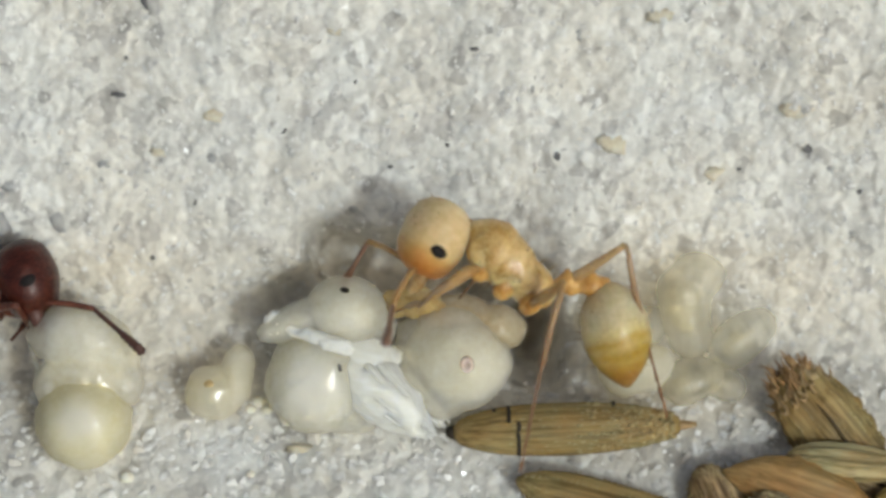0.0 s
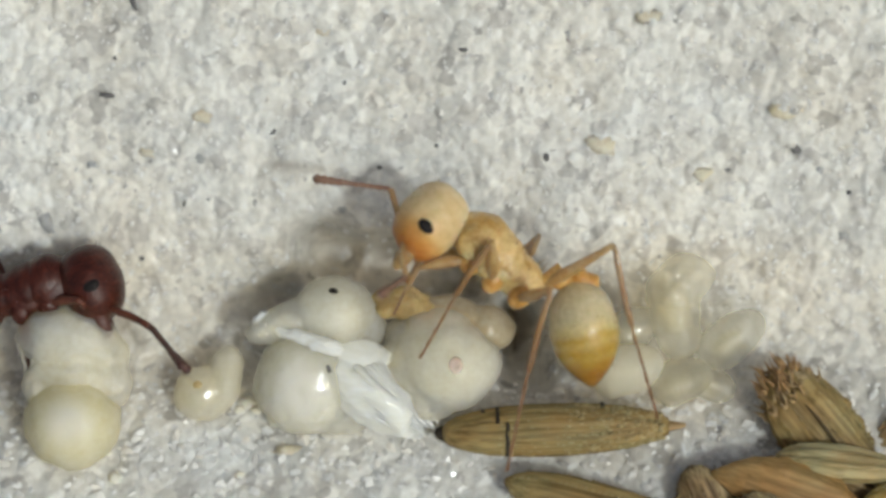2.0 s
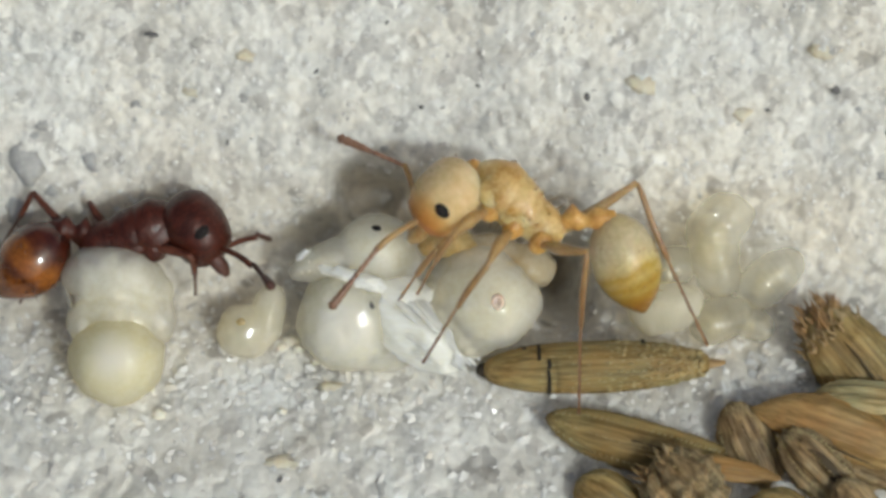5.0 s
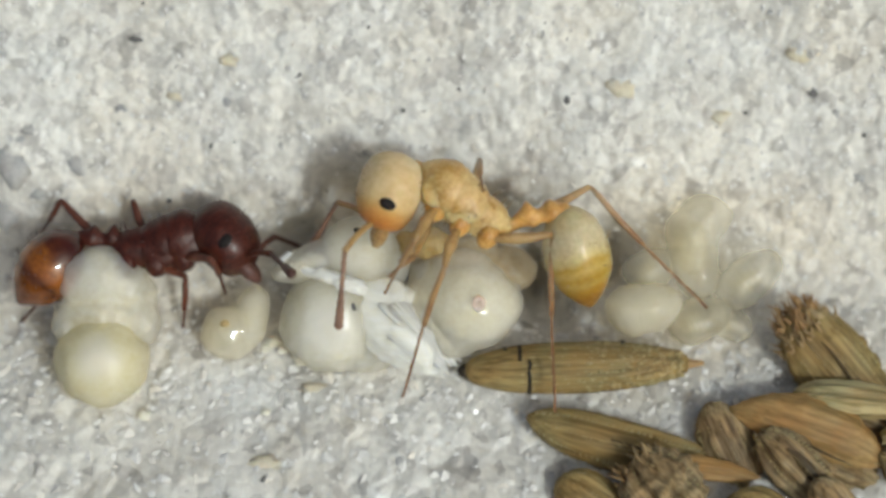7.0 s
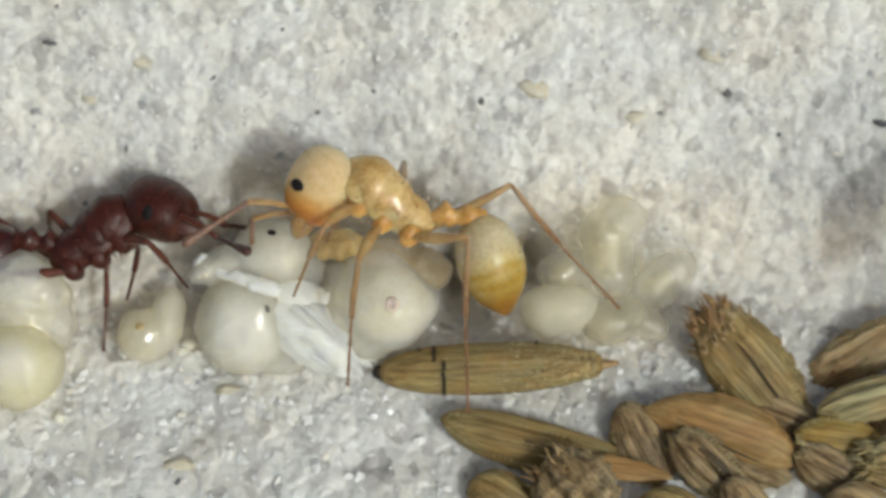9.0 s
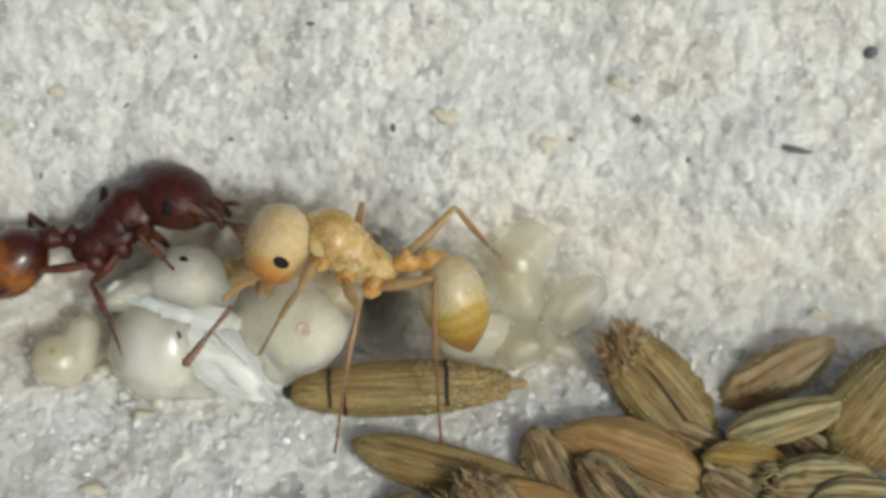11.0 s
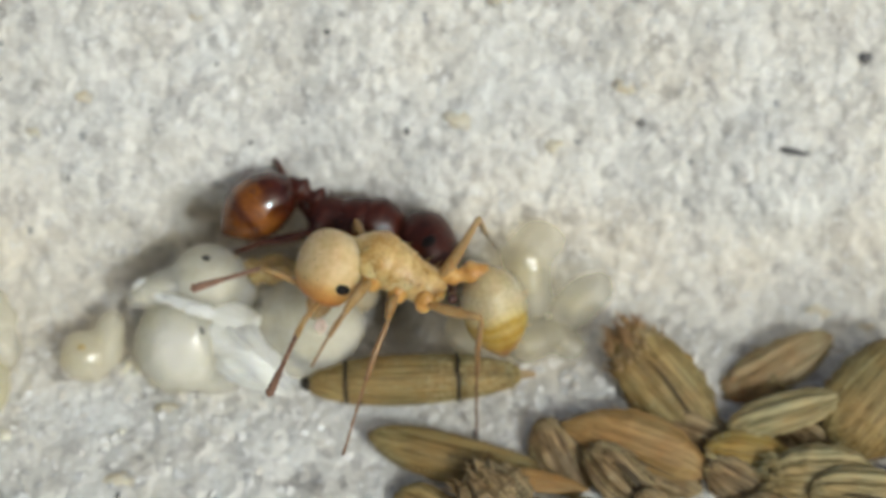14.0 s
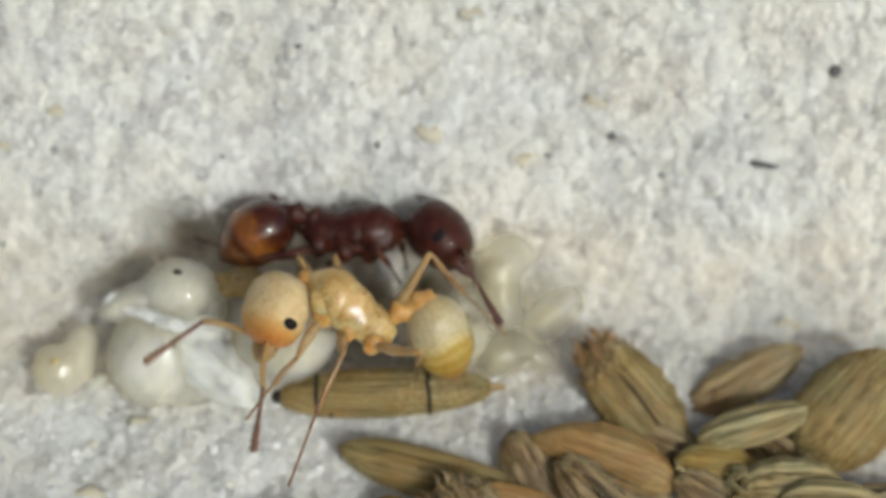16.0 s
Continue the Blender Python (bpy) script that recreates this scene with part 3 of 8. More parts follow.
# ---- brood ----
def larva(x, y, w, turn, length, width, arc=40, taper=0.7, label="translucent pale larva lying on the stone", skin=None):
    """A smooth grub of faint rings, bent into an arc."""
    n, bm = 27, bmesh.new()
    rows, seg = [], 18
    for i in range(n):
        f = i / (n - 1)
        a = radians(arc) * (f - 0.5)
        rad = length / max(radians(arc), 0.01)
        cx, cy = rad * math.sin(a), rad * (math.cos(a) - 1)
        r = width * (max(0.0, 1 - abs(2 * f - 1) ** 3.2)) ** 0.5 * (1 - (1 - taper) * f) * (1 + 0.022 * math.cos(f * 2 * math.pi * 11)) * (1 - 0.05 * math.exp(-((f - 0.78) / 0.06) ** 2))
        r = max(r, 0.8)
        row = []
        for j in range(seg):
            b = 2 * math.pi * j / seg
            r2 = r * (1 + 0.10 * noise.noise((f * 3 + x, math.cos(b) * 1.4, math.sin(b) * 1.4)))
            row.append(bm.verts.new(Vector((cx + math.sin(a) * r2 * math.cos(b), cy + math.cos(a) * r2 * math.cos(b), 0.92 * r2 * math.sin(b))) * U))
        rows.append(row)
    for a, b in zip(rows, rows[1:]):
        for j in range(seg):
            bm.faces.new((a[j], a[(j + 1) % seg], b[(j + 1) % seg], b[j]))
    bm.faces.new(rows[0][::-1])
    bm.faces.new(rows[-1])
    bmesh.ops.recalc_face_normals(bm, faces=bm.faces)
    root = thing("larva", spot(x, y, w, turn), label, "larva", "brood")
    part("skin", bm, skin or GLASSY, root)
    part("fat_body", blob(length * 0.24, width * 0.42, width * 0.35, 0.25, 1.8, x * 0.1, detail=3, at=(-length * 0.08, -width * 0.10, -width * 0.15)), FAT, root, "cloudy fat showing through the skin")
    return root


def tube(points, radii, seg=18, n=34, flat=0.92, bm=None):
    """A soft closed tube round a smooth line in the stage's plane, in stage units."""
    ks = smooth_rings([(x, r, r, y, 0) for (x, y), r in zip(points, radii)], n)
    bm, rows = bm or bmesh.new(), []
    for i, (x, r, _, y, _) in enumerate(ks):
        p, q = ks[max(i - 1, 0)], ks[min(i + 1, n - 1)]
        d = Vector((q[0] - p[0], q[3] - p[3], 0)).normalized()
        side = Vector((-d.y, d.x, 0))
        r *= 1 + 0.02 * math.cos(i * 2.1)
        rows.append([bm.verts.new((Vector((x, y, 0)) + side * r * math.cos(a) + Vector((0, 0, flat * r * math.sin(a)))) * U) for a in (2 * math.pi * j / seg for j in range(seg))])
    for a, b in zip(rows, rows[1:]):
        for j in range(seg):
            bm.faces.new((a[j], a[(j + 1) % seg], b[(j + 1) % seg], b[j]))
    bm.faces.new(rows[0][::-1])
    bm.faces.new(rows[-1])
    bmesh.ops.recalc_face_normals(bm, faces=bm.faces)
    return bm


def fused(ob, voxel=0.045, rounds=5):
    """Grows a part's overlapping lobes into one soft skin."""
    m = ob.modifiers.new("skin", "REMESH")
    m.mode, m.voxel_size, m.use_smooth_shade = "VOXEL", voxel * MM, True
    m = ob.modifiers.new("soft", "SMOOTH")
    m.factor, m.iterations = 0.5, rounds
    return ob


def draped(a, b, r0, r1, over, n=14):
    """A flattened limb laid from a to b over a rounded body (its place, half sizes and turn), in stage units."""
    (cx, cy, cz), (rx, ry, rz), turn = over
    c, q = math.cos(radians(turn)), math.sin(radians(turn))
    bm, rows = bmesh.new(), []
    dx, dy = b[0] - a[0], b[1] - a[1]
    d = math.hypot(dx, dy)
    sx, sy = -dy / d, dx / d
    for i in range(n):
        f = i / (n - 1)
        x, y = a[0] + dx * f, a[1] + dy * f
        u, v = ((x - cx) * c + (y - cy) * q) / rx, (-(x - cx) * q + (y - cy) * c) / ry
        z = cz + rz * math.sqrt(max(0.06, 1 - u * u - v * v))
        r = (r0 + (r1 - r0) * f) * (1 + 0.2 * noise.noise((a[0] + f * 4, a[1], 2))) * (0.35 if i in (0, n - 1) else 1)
        rows.append([bm.verts.new(Vector((x + sx * r * math.cos(t), y + sy * r * math.cos(t), z - 8.2 + 0.8 * r * math.sin(t) + 1.2 * noise.noise((a[0] * 0.3 + f * 4, f * 3, 5)))) * U) for t in (2 * math.pi * j / 10 for j in range(10))])
    for p, w in zip(rows, rows[1:]):
        for j in range(10):
            bm.faces.new((p[j], p[(j + 1) % 10], w[(j + 1) % 10], w[j]))
    bm.faces.new(rows[0][::-1])
    bm.faces.new(rows[-1])
    bmesh.ops.recalc_face_normals(bm, faces=bm.faces)
    return bm


# the pupa with an eye and a fan of folded legs
pupa = thing("pupa", spot(600, 540, -1.1), "milky white ant pupa with one black eye and folded white legs", "pupa", "brood")
bm = blob(90, 98, 82, 0.07, 2.2, 1, at=(-16, -26, 0))
blob(60, 50, 50, 0.1, 1.5, 51, at=(44, -76, -14), bm=bm)
fused(part("gaster", bm, CREAM, pupa, "cream rounded abdomen"))
part("fat_body", blob(76, 82, 64, 0.10, 1.6, 41, at=(-14, -26, 0)), CORE, pupa, "cloudy white fat showing through the skin")
bm = blob(112, 56, 62, 0.12, 1.8, 45, at=(98, -44, 8), turn=-38)
blob(72, 40, 50, 0.12, 1.6, 46, at=(62, 14, 8), turn=-6, bm=bm)
blob(34, 26, 30, 0.2, 1.6, 47, at=(134, 12, 4), turn=30, bm=bm)
fused(part("thorax", bm, WHITE, pupa))
bm = blob(74, 64, 62, 0.04, 1.2, 3, at=(36, 96, 10))
blob(78, 40, 42, 0.10, 1.9, 6, at=(-30, 78, 10), turn=16, bm=bm)
blob(30, 20, 24, 0.2, 1.9, 65, at=(-92, 62, 14), turn=20, bm=bm)
blob(42, 36, 40, 0.1, 1.9, 48, at=(88, 70, -6), turn=-30, bm=bm)
phead = fused(part("head", bm, BROOD, pupa), rounds=4)
part("brain", blob(58, 50, 46, 0.1, 1.5, 42, at=(30, 90, 8)), CORE, phead, "cloudy core of the head")
part("eye", blob(9, 5.5, 6, 0, detail=2, at=(37, 134, 60), turn=-10), EYE, phead, "small black eye")
bm = blob(40, 16, 16, 0.4, 2.0, 7, at=(-66, 72, 26), turn=20)
for k, (x, y, z, l, r, turn) in enumerate(((-92, 82, 18, 18, 12, 40), (-44, 60, 38, 30, 13, -18), (-14, 50, 52, 32, 13, -20), (20, 38, 58, 34, 14, -14), (-80, 62, 24, 20, 9, -10))):
    blob(l, r, r, 0.4, 2.0, 8 + k, at=(x, y, z), turn=turn, bm=bm)
fused(part("antenna_sheath", bm, WHITE, phead, "ragged pale antenna sheath"), 0.03, 3)
BELLY = ((98, -44, 8), (112, 60, 64), -38)
for k in range(18):
    f = k / 17
    x, y = 22 + 112 * f, -34 + 60 * math.sin(min(1.0, f * 1.6) * 1.5) - 18 * f
    ex, ey = 182 + 34 * f + 6 * math.sin(k * 2.3), -132 + 34 * f + 7 * math.sin(k * 1.7)
    part("folded_leg", draped((x, y), (ex, ey), 6.5 + 2 * math.sin(k * 2.9), 4, BELLY), FIBRE, pupa, "folded white leg")
part("dark_fleck", blob(4, 7, 3, 0.4, at=(30, -2, 74), detail=2, turn=20), SPECK, pupa)

round_pupa = thing("pupa", spot(840, 530, -1.0), "smooth white pupa seen end on with a small pinkish dimple", "pupa", "brood")
bm = blob(94, 86, 74, 0.06, 1.8, 8, at=(-14, -6, 0), turn=-20)
blob(56, 52, 46, 0.05, 1.5, 61, at=(32, -8, 4), turn=8, bm=bm)
blob(64, 42, 46, 0.08, 1.5, 62, at=(-22, 52, -2), turn=-4, bm=bm)
blob(54, 46, 44, 0.08, 1.5, 63, at=(-30, -60, 4), turn=30, bm=bm)
blob(48, 44, 44, 0.08, 1.5, 66, at=(-84, -28, -2), bm=bm)
fused(part("gaster", bm, BROOD, round_pupa, "smooth pebble-shaped white abdomen"), rounds=14)
part("fat_body", blob(76, 70, 58, 0.10, 1.6, 43, at=(0, -8, -4)), CORE, round_pupa, "cloudy white fat showing through the skin")
bm = blob(60, 44, 46, 0.08, 1.6, 9, at=(-62, 34, -20), turn=-15)
blob(54, 46, 46, 0.06, 1.3, 10, at=(-78, 4, -14), bm=bm)
blob(42, 38, 36, 0.1, 1.5, 14, at=(56, 42, -36), bm=bm)
fused(part("thorax", bm, BROOD, round_pupa))
dimple = loft([(-2, 15, 13), (2, 13, 11), (3, 9, 7), (0, 6, 5), (-2, 2, 2)], 16)
part("dimple", dimple, material("pink_dimple", (0.60, 0.42, 0.36), (0.72, 0.58, 0.48), rough=0.4, sss=0.5), round_pupa, "pinkish ring-shaped dimple", pose(6 * U, -6 * U, 73 * U, 0, -90, 0))

tan_pupa = thing("pupa", spot(765, 432, -1.15), "tan half-hidden pupa between the white ones", "pupa", "brood")
bm = blob(40, 28, 40, 0.2, 1.8, 12)
for x, y, z, a, b, t in ((-34, -6, 6, 26, 18, 30), (26, -14, 10, 30, 20, -30), (-12, 16, 12, 26, 16, 10), (-50, 10, 0, 16, 14, 0)):
    blob(a, b, b, 0.25, 2, x, at=(x, y, z), turn=t, bm=bm)
fused(part("head", bm, TAN_SKIN, tan_pupa, "lumpy tan head and jaws"), 0.03, 3)
bm = blob(66, 42, 44, 0.1, 1.6, 13, at=(70, -26, -16), turn=-8)
blob(52, 40, 42, 0.1, 1.6, 67, at=(140, -42, -22), turn=-20, bm=bm)
fused(part("thorax", bm, TAN_PALE, tan_pupa, "beige see-through thorax and abdomen"))

big_pupa = thing("pupa", spot(180, 570, -1.0), "large cream pupa with a glossy ball-shaped abdomen", "pupa", "brood")
part("gaster", blob(86, 84, 82, 0.05, 2.2, 15, at=(2, -68, 12)), BALL, big_pupa, "glossy cream ball-shaped abdomen")
part("fat_body", blob(68, 66, 64, 0.12, 1.6, 44, at=(2, -70, 12)), CORE, big_pupa, "cloudy white fat showing through the skin")
bm = blob(92, 70, 62, 0.12, 1.9, 16, at=(6, 2, -6))
blob(40, 56, 40, 0.14, 1.8, 18, at=(64, 14, 0), turn=24, bm=bm)
blob(34, 30, 34, 0.2, 1.8, 19, at=(-56, -8, 14), turn=-20, bm=bm)
blob(94, 64, 62, 0.09, 1.8, 17, at=(-4, 74, -2), turn=-12, bm=bm)
blob(50, 44, 44, 0.1, 1.5, 20, at=(54, 54, -2), turn=-30, bm=bm)
fused(part("body", bm, BROOD, big_pupa, "lumpy milky head and thorax"), rounds=7)
part("body_core", blob(72, 104, 44, 0.18, 1.7, 64, at=(0, 40, -6)), CORE, big_pupa, "cloudy white fat in the head and thorax")
part("folded_leg", loft([(x, 4, 4, 10 * math.sin(x / 42), 0) for x in range(0, 130, 10)], 8), BROOD, big_pupa, "thin folded leg", pose(-96 * U, 70 * U, 10 * U, 0, 0, -82))

# the small curled larva
curled = thing("larva", spot(407, 578, -1.45), "small curled cream larva", "larva", "brood")
bm = blob(50, 50, 36, 0.08, 1.5, 5, at=(-2, -12, 0))
tube([(10, -14), (30, -10), (36, 10), (42, 34), (46, 58), (46, 76)], [20, 32, 32, 30, 25, 6], bm=bm)
tube([(-30, -14), (-26, 10), (-10, 18), (4, 8)], [16, 20, 18, 8], bm=bm)
fused(part("skin", bm, GRUB, curled), 0.04, 4)
part("fat_body", blob(34, 30, 20, 0.15, 1.5, 3, detail=3, at=(-8, -12, -8)), FAT, curled)
part("gut_mark", blob(9, 7, 4, 0.3, detail=2), material("brown_gut", (0.34, 0.24, 0.10), (0.52, 0.42, 0.22), sss=0.4, reach=0.2), curled, "", pose(-6 * U, 6 * U, 34 * U))
bent = thing("larva", spot(1226, 430, -1.5), "translucent pale larva bent like a comma", "larva", "brood")
bm = blob(50, 46, 44, 0.05, 1.5, 71, at=(20, 44, 0))
for k, (x, y, a, b, c) in enumerate(((-2, 16, 52, 50, 48), (0, -24, 48, 54, 46), (9, -58, 42, 46, 40), (50, 50, 26, 22, 24))):
    blob(a, b, c, 0.05, 1.5, 72 + k, at=(x, y, 0), bm=bm)
fused(part("skin", bm, GLASSY, bent), 0.035, 16)
part("fat_body", blob(30, 46, 24, 0.25, 1.8, 5, detail=3, at=(0, -14, -10)), FAT, bent, "cloudy fat showing through the skin")
larva(1326, 492, -1.5, 38, 140, 44, arc=30, taper=0.85)
larva(1150, 478, -1.6, 30, 96, 42, arc=40, taper=0.85)
larva(1142, 545, -1.45, 10, 140, 52, arc=40, taper=0.85, skin=GRUB)
larva(1238, 566, -1.5, 20, 120, 46, arc=40, taper=0.8)
larva(1290, 570, -1.7, -30, 96, 36, arc=30, taper=0.8)


# ---- seeds ----
def bed(x, y):
    """Height of the stone under a place, in mm."""
    return float(lift(np.array([(x - 784) * 0.0115]), np.array([(441 - y) * 0.0115]))[0])


def seed_body(length, width, ridges=12, depth=0.05, blunt=0.3, flat=0.7, bend=0.0, rough=0.06, seed=0, n=30, tip=0.62):
    rings = []
    for i in range(n):
        f = i / (n - 1)
        r = width * max(0.02, (1 - abs(2 * f - 1) ** 2.3)) ** tip * (1 + blunt * (0.5 - f))
        rings.append(((f - 0.5) * length, r, r * flat, bend * math.sin(math.pi * f), 0))
    return loft(rings, 48, ridges, depth, rough, seed)


def seed_pose(a, b, w, roll=0):
    """Lies from a to b on the stage, at w mm, rolled about its length."""
    c = ((a[0] + b[0]) / 2, (a[1] + b[1]) / 2)
    return spot(c[0], c[1], w, math.degrees(math.atan2(a[1] - b[1], b[0] - a[0]))) @ pose(0, 0, 0, roll, 0, 0)


def seed(a, b, w, width, skin, label, roll=0, name="seed", **more):
    length = math.hypot(a[0] - b[0], a[1] - b[1])
    x, y = (a[0] + b[0]) / 2, (a[1] + b[1]) / 2
    w = bed(x, y) + width * more.get("flat", 0.7) * 0.0115 * 0.68 + w
    root = thing(name, seed_pose(a, b, w, roll), label, "seed", "seeds")
    part("husk", seed_body(length, width, **more), skin, root)
    if skin is not HUSK_ORANGE:
        ribs = more.get("ridges", 12)
        spines(root, length, width, ribs * 2 if ribs < 9 else ribs, more.get("blunt", 0.3), more.get("flat", 0.7), more.get("seed", 0), HUSK_STRAW, bend=more.get("bend", 0.0), tip=more.get("tip", 0.62))
    return root


def spines(root, length, width, ridges, blunt, flat, seed, skin, size=5.0, bend=0.0, tip=0.62):
    """Rows of small pale barbs along the ribs, which make the outline ragged."""
    rnd = random.Random(seed)
    pts, faces = [], []
    for j in range(ridges):
        a = 2 * math.pi * j / ridges
        x = -0.46 * length
        while x < 0.46 * length:
            f = x / length + 0.5
            r = width * max(0.02, (1 - abs(2 * f - 1) ** 2.3)) ** tip * (1 + blunt * (0.5 - f)) * 1.03
            out = Vector((0, math.cos(a), flat * math.sin(a))).normalized()
            c = Vector((x, r * math.cos(a) + bend * math.sin(math.pi * f), r * flat * math.sin(a)))
            side = Vector((0, -out.z, out.y))
            h, w, k = size * rnd.uniform(0.5, 1.3), size * rnd.uniform(0.3, 0.55), len(pts)
            pts += [c - out * 2 + Vector((-w * 1.3, 0, 0)), c - out * 2 + Vector((w * 1.3, 0, 0)) + side * w, c - out * 2 + Vector((w * 1.3, 0, 0)) - side * w, c + out * h + Vector((h * rnd.uniform(0.2, 1.1), 0, 0))]
            faces += [(k, k + 1, k + 3), (k + 1, k + 2, k + 3), (k + 2, k, k + 3), (k, k + 2, k + 1)]
            x += size * rnd.uniform(1.3, 2.6)
    me = bpy.data.meshes.new("barb_fringe")
    me.from_pydata([p * U for p in pts], [], faces)
    me.materials.append(skin)
    ob = new("barb_fringe", me)
    ob.parent = root
    ob["label"] = "rows of small pale barbs along the ribs"


def tuft(root, x, r, count, size, skin, spread=0.6, seed=1, label="stiff bristles"):
    rnd = random.Random(seed)
    bm = bmesh.new()
    for _ in range(count):
        a, f = rnd.uniform(0, 2 * math.pi), rnd.uniform(0, 1)
        px, rr = x + f * size * 1.6, r * (0.75 + 0.35 * f)
        m = Matrix.Translation(Vector((px, rr * math.cos(a), rr * 0.62 * math.sin(a))) * U) @ Euler((a, 0, math.pi - 0.0)).to_matrix().to_4x4() @ Matrix.Rotation(rnd.uniform(-spread, spread), 4, "Y") @ Matrix.Rotation(rnd.uniform(-spread, spread), 4, "Z")
        l = size * rnd.uniform(0.7, 1.5)
        loft([(0, 3.2, 3.2), (l * 0.5, 2.4, 2.4), (l, 0.5, 0.5)], 5, bm=bm, move=m)
    part("bristle_tuft", bm, skin, root, label)


def furrow(root, length, r, y, z):
    """A dark groove line along the husk."""
    rings = [(length * (f - 0.5), r * (1 - (2 * f - 1) ** 2) ** 0.5 + 0.4, 3, y + 4 * math.sin(f * 5), z * (1 - 0.42 * (2 * f - 1) ** 2)) for f in np.linspace(0, 1, 15)]
    part("furrow", loft(rings, 8), HUSK_SEAM, root, "dark brown furrow along the husk")


# the large ribbed seed that the ants roll over
rolled_seed = thing("seed", seed_pose((815, 658), (1250, 643), -0.9), "olive ribbed oblong seed with dark cracks and a brown stalk", "seed", "seeds")
part("husk", loft([((f - 0.5) * 400 - 12, r, r * 0.92) for f, r in ((0, 12), (0.02, 22), (0.06, 30), (0.13, 38), (0.21, 44), (0.30, 48), (0.4, 50), (0.5, 50), (0.6, 49), (0.7, 46), (0.8, 41), (0.88, 34), (0.94, 27), (1.0, 16))], 72, 18, 0.035, 0.04, 3), HUSK_OLIVE, rolled_seed)
part("dark_end", blob(16, 13, 13, 0.25, 2, 4, detail=3), HUSK_DARK, rolled_seed, "black scar at the blunt end", pose(-212 * U, -2 * U, 0))
part("stalk", loft([(0, 15, 13), (16, 12, 10), (32, 9, 7), (44, 5, 4)], 12, rough=0.3), HUSK_TAN, rolled_seed, "brown broken stalk", pose(174 * U, 0, 0))
for x, a0, a1 in ((-114, 112, 190), (-98, -10, 114), (72, 150, 335), (-140, 150, 330)):
    bm = bmesh.new()
    rows = []
    for k in range(13):
        a = radians(a0 + (a1 - a0) * k / 12)
        jit = 3 * noise.noise((k * 0.5, x, 1))
        r = {-114: 46.8, -98: 48, 72: 49.5, -140: 43}[x] + 1.4
        rows.append([bm.verts.new(Vector((x + jit + dx, rr * math.sin(a), 0.92 * rr * math.cos(a))) * U) for dx, rr in ((-3.5, r - 6), (-3, r), (3, r), (3.5, r - 6))])
    for p, q in zip(rows, rows[1:]):
        for j in range(3):
            bm.faces.new((p[j], p[j + 1], q[j + 1], q[j]))
    part("crack", bm, HUSK_DARK, rolled_seed, "dark crack across the husk")
bm = bmesh.new()
for k in range(24):
    for j in range(26):
        a = 2 * math.pi * (j + 0.5 * (k % 2) + random.uniform(-0.3, 0.3)) / 26
        x = -110 + k * 12.2 + random.uniform(-5, 5)
        r = np.interp(x, (-132, -92, -52, -12, 28, 68, 108, 140, 164), (44, 48, 50, 50, 49, 46, 41, 34, 27)) - 1.5
        z = random.uniform(0.6, 1.15) * (0.75 if k < 10 else 1.35)
        blob(5.5 * z, 3.6 * z, 3 * z, 0.3, detail=1, at=(x, r * math.cos(a), 0.92 * r * math.sin(a)), bm=bm)
part("warty_skin", bm, HUSK_STRAW, rolled_seed, "rows of small pale warts")

bristly = seed((1394, 550), (1570, 760), 0.2, 68, HUSK_OLIVE, "olive-brown ribbed seed with a torn bristly end", ridges=14, depth=0.06, blunt=0.1, flat=0.5, rough=0.14, seed=5)
tuft(bristly, -136, 38, 80, 28, HUSK_RUST, seed=3)
tuft(bristly, -104, 56, 90, 20, HUSK_TAN, seed=33)
furrow(bristly, 190, 3, 5, 36)
kicked_seed = seed((1402, 695), (1640, 722), 0.2, 38, HUSK_STRAW, "straw-coloured striped seed lying on the heap", ridges=9, depth=0.12, flat=0.8, seed=6)
orange_seed = seed((1290, 722), (1575, 822), 0.30, 54, HUSK_ORANGE, "smooth orange-brown seed in the heap", ridges=7, depth=0.04, flat=0.6, blunt=-0.1, bend=16, rough=0.12, tip=0.9, seed=7)
furrow(orange_seed, 160, 2, -18, 38)
long_seed = seed((930, 738), (1300, 830), 0.05, 44, HUSK_OLIVE, "long olive seed with a dark furrow", ridges=4, depth=0.06, flat=0.75, bend=-10, seed=8)
furrow(long_seed, 300, 4, -6, 32)
seed((1252, 712), (1335, 880), -0.1, 48, HUSK_GREY, "grey-brown stippled seed in the heap", ridges=12, depth=0.05, rough=0.16, flat=0.6, seed=9)
wrinkled = seed((1120, 815), (1230, 930), 0.35, 62, HUSK_GREY, "wrinkled grey-brown seed head with deep folds", ridges=8, depth=0.24, rough=0.38, flat=0.9, seed=10)
tuft(wrinkled, -70, 44, 60, 26, HUSK_TAN, seed=9)
hollow = seed((1345, 765), (1480, 900), 0.30, 42, HUSK_GREY, "grey ribbed seed with a dark hollow side", ridges=7, depth=0.18, rough=0.16, flat=0.8, seed=11)
furrow(hollow, 150, 10, 12, 30)
tuft(hollow, -80, 24, 30, 18, HUSK_STRAW, seed=12)
seed((1175, 818), (1345, 846), 0.36, 20, HUSK_ORANGE, "narrow orange pointed husk in the heap", ridges=5, depth=0.10, blunt=0.7, rough=0.15, seed=12)
yellow = seed((1556, 768), (1728, 790), 0.28, 38, HUSK_YELLOW, "small yellow-brown pointed seed", ridges=6, depth=0.06, flat=0.8, tip=0.85, seed=13)
furrow(yellow, 110, 2.5, 4, 25)
brown_seed = seed((1572, 688), (1795, 562), 0.05, 46, HUSK_TAN, "brown rough seed leaning on the stone", ridges=8, depth=0.07, rough=0.2, flat=0.55, seed=14)
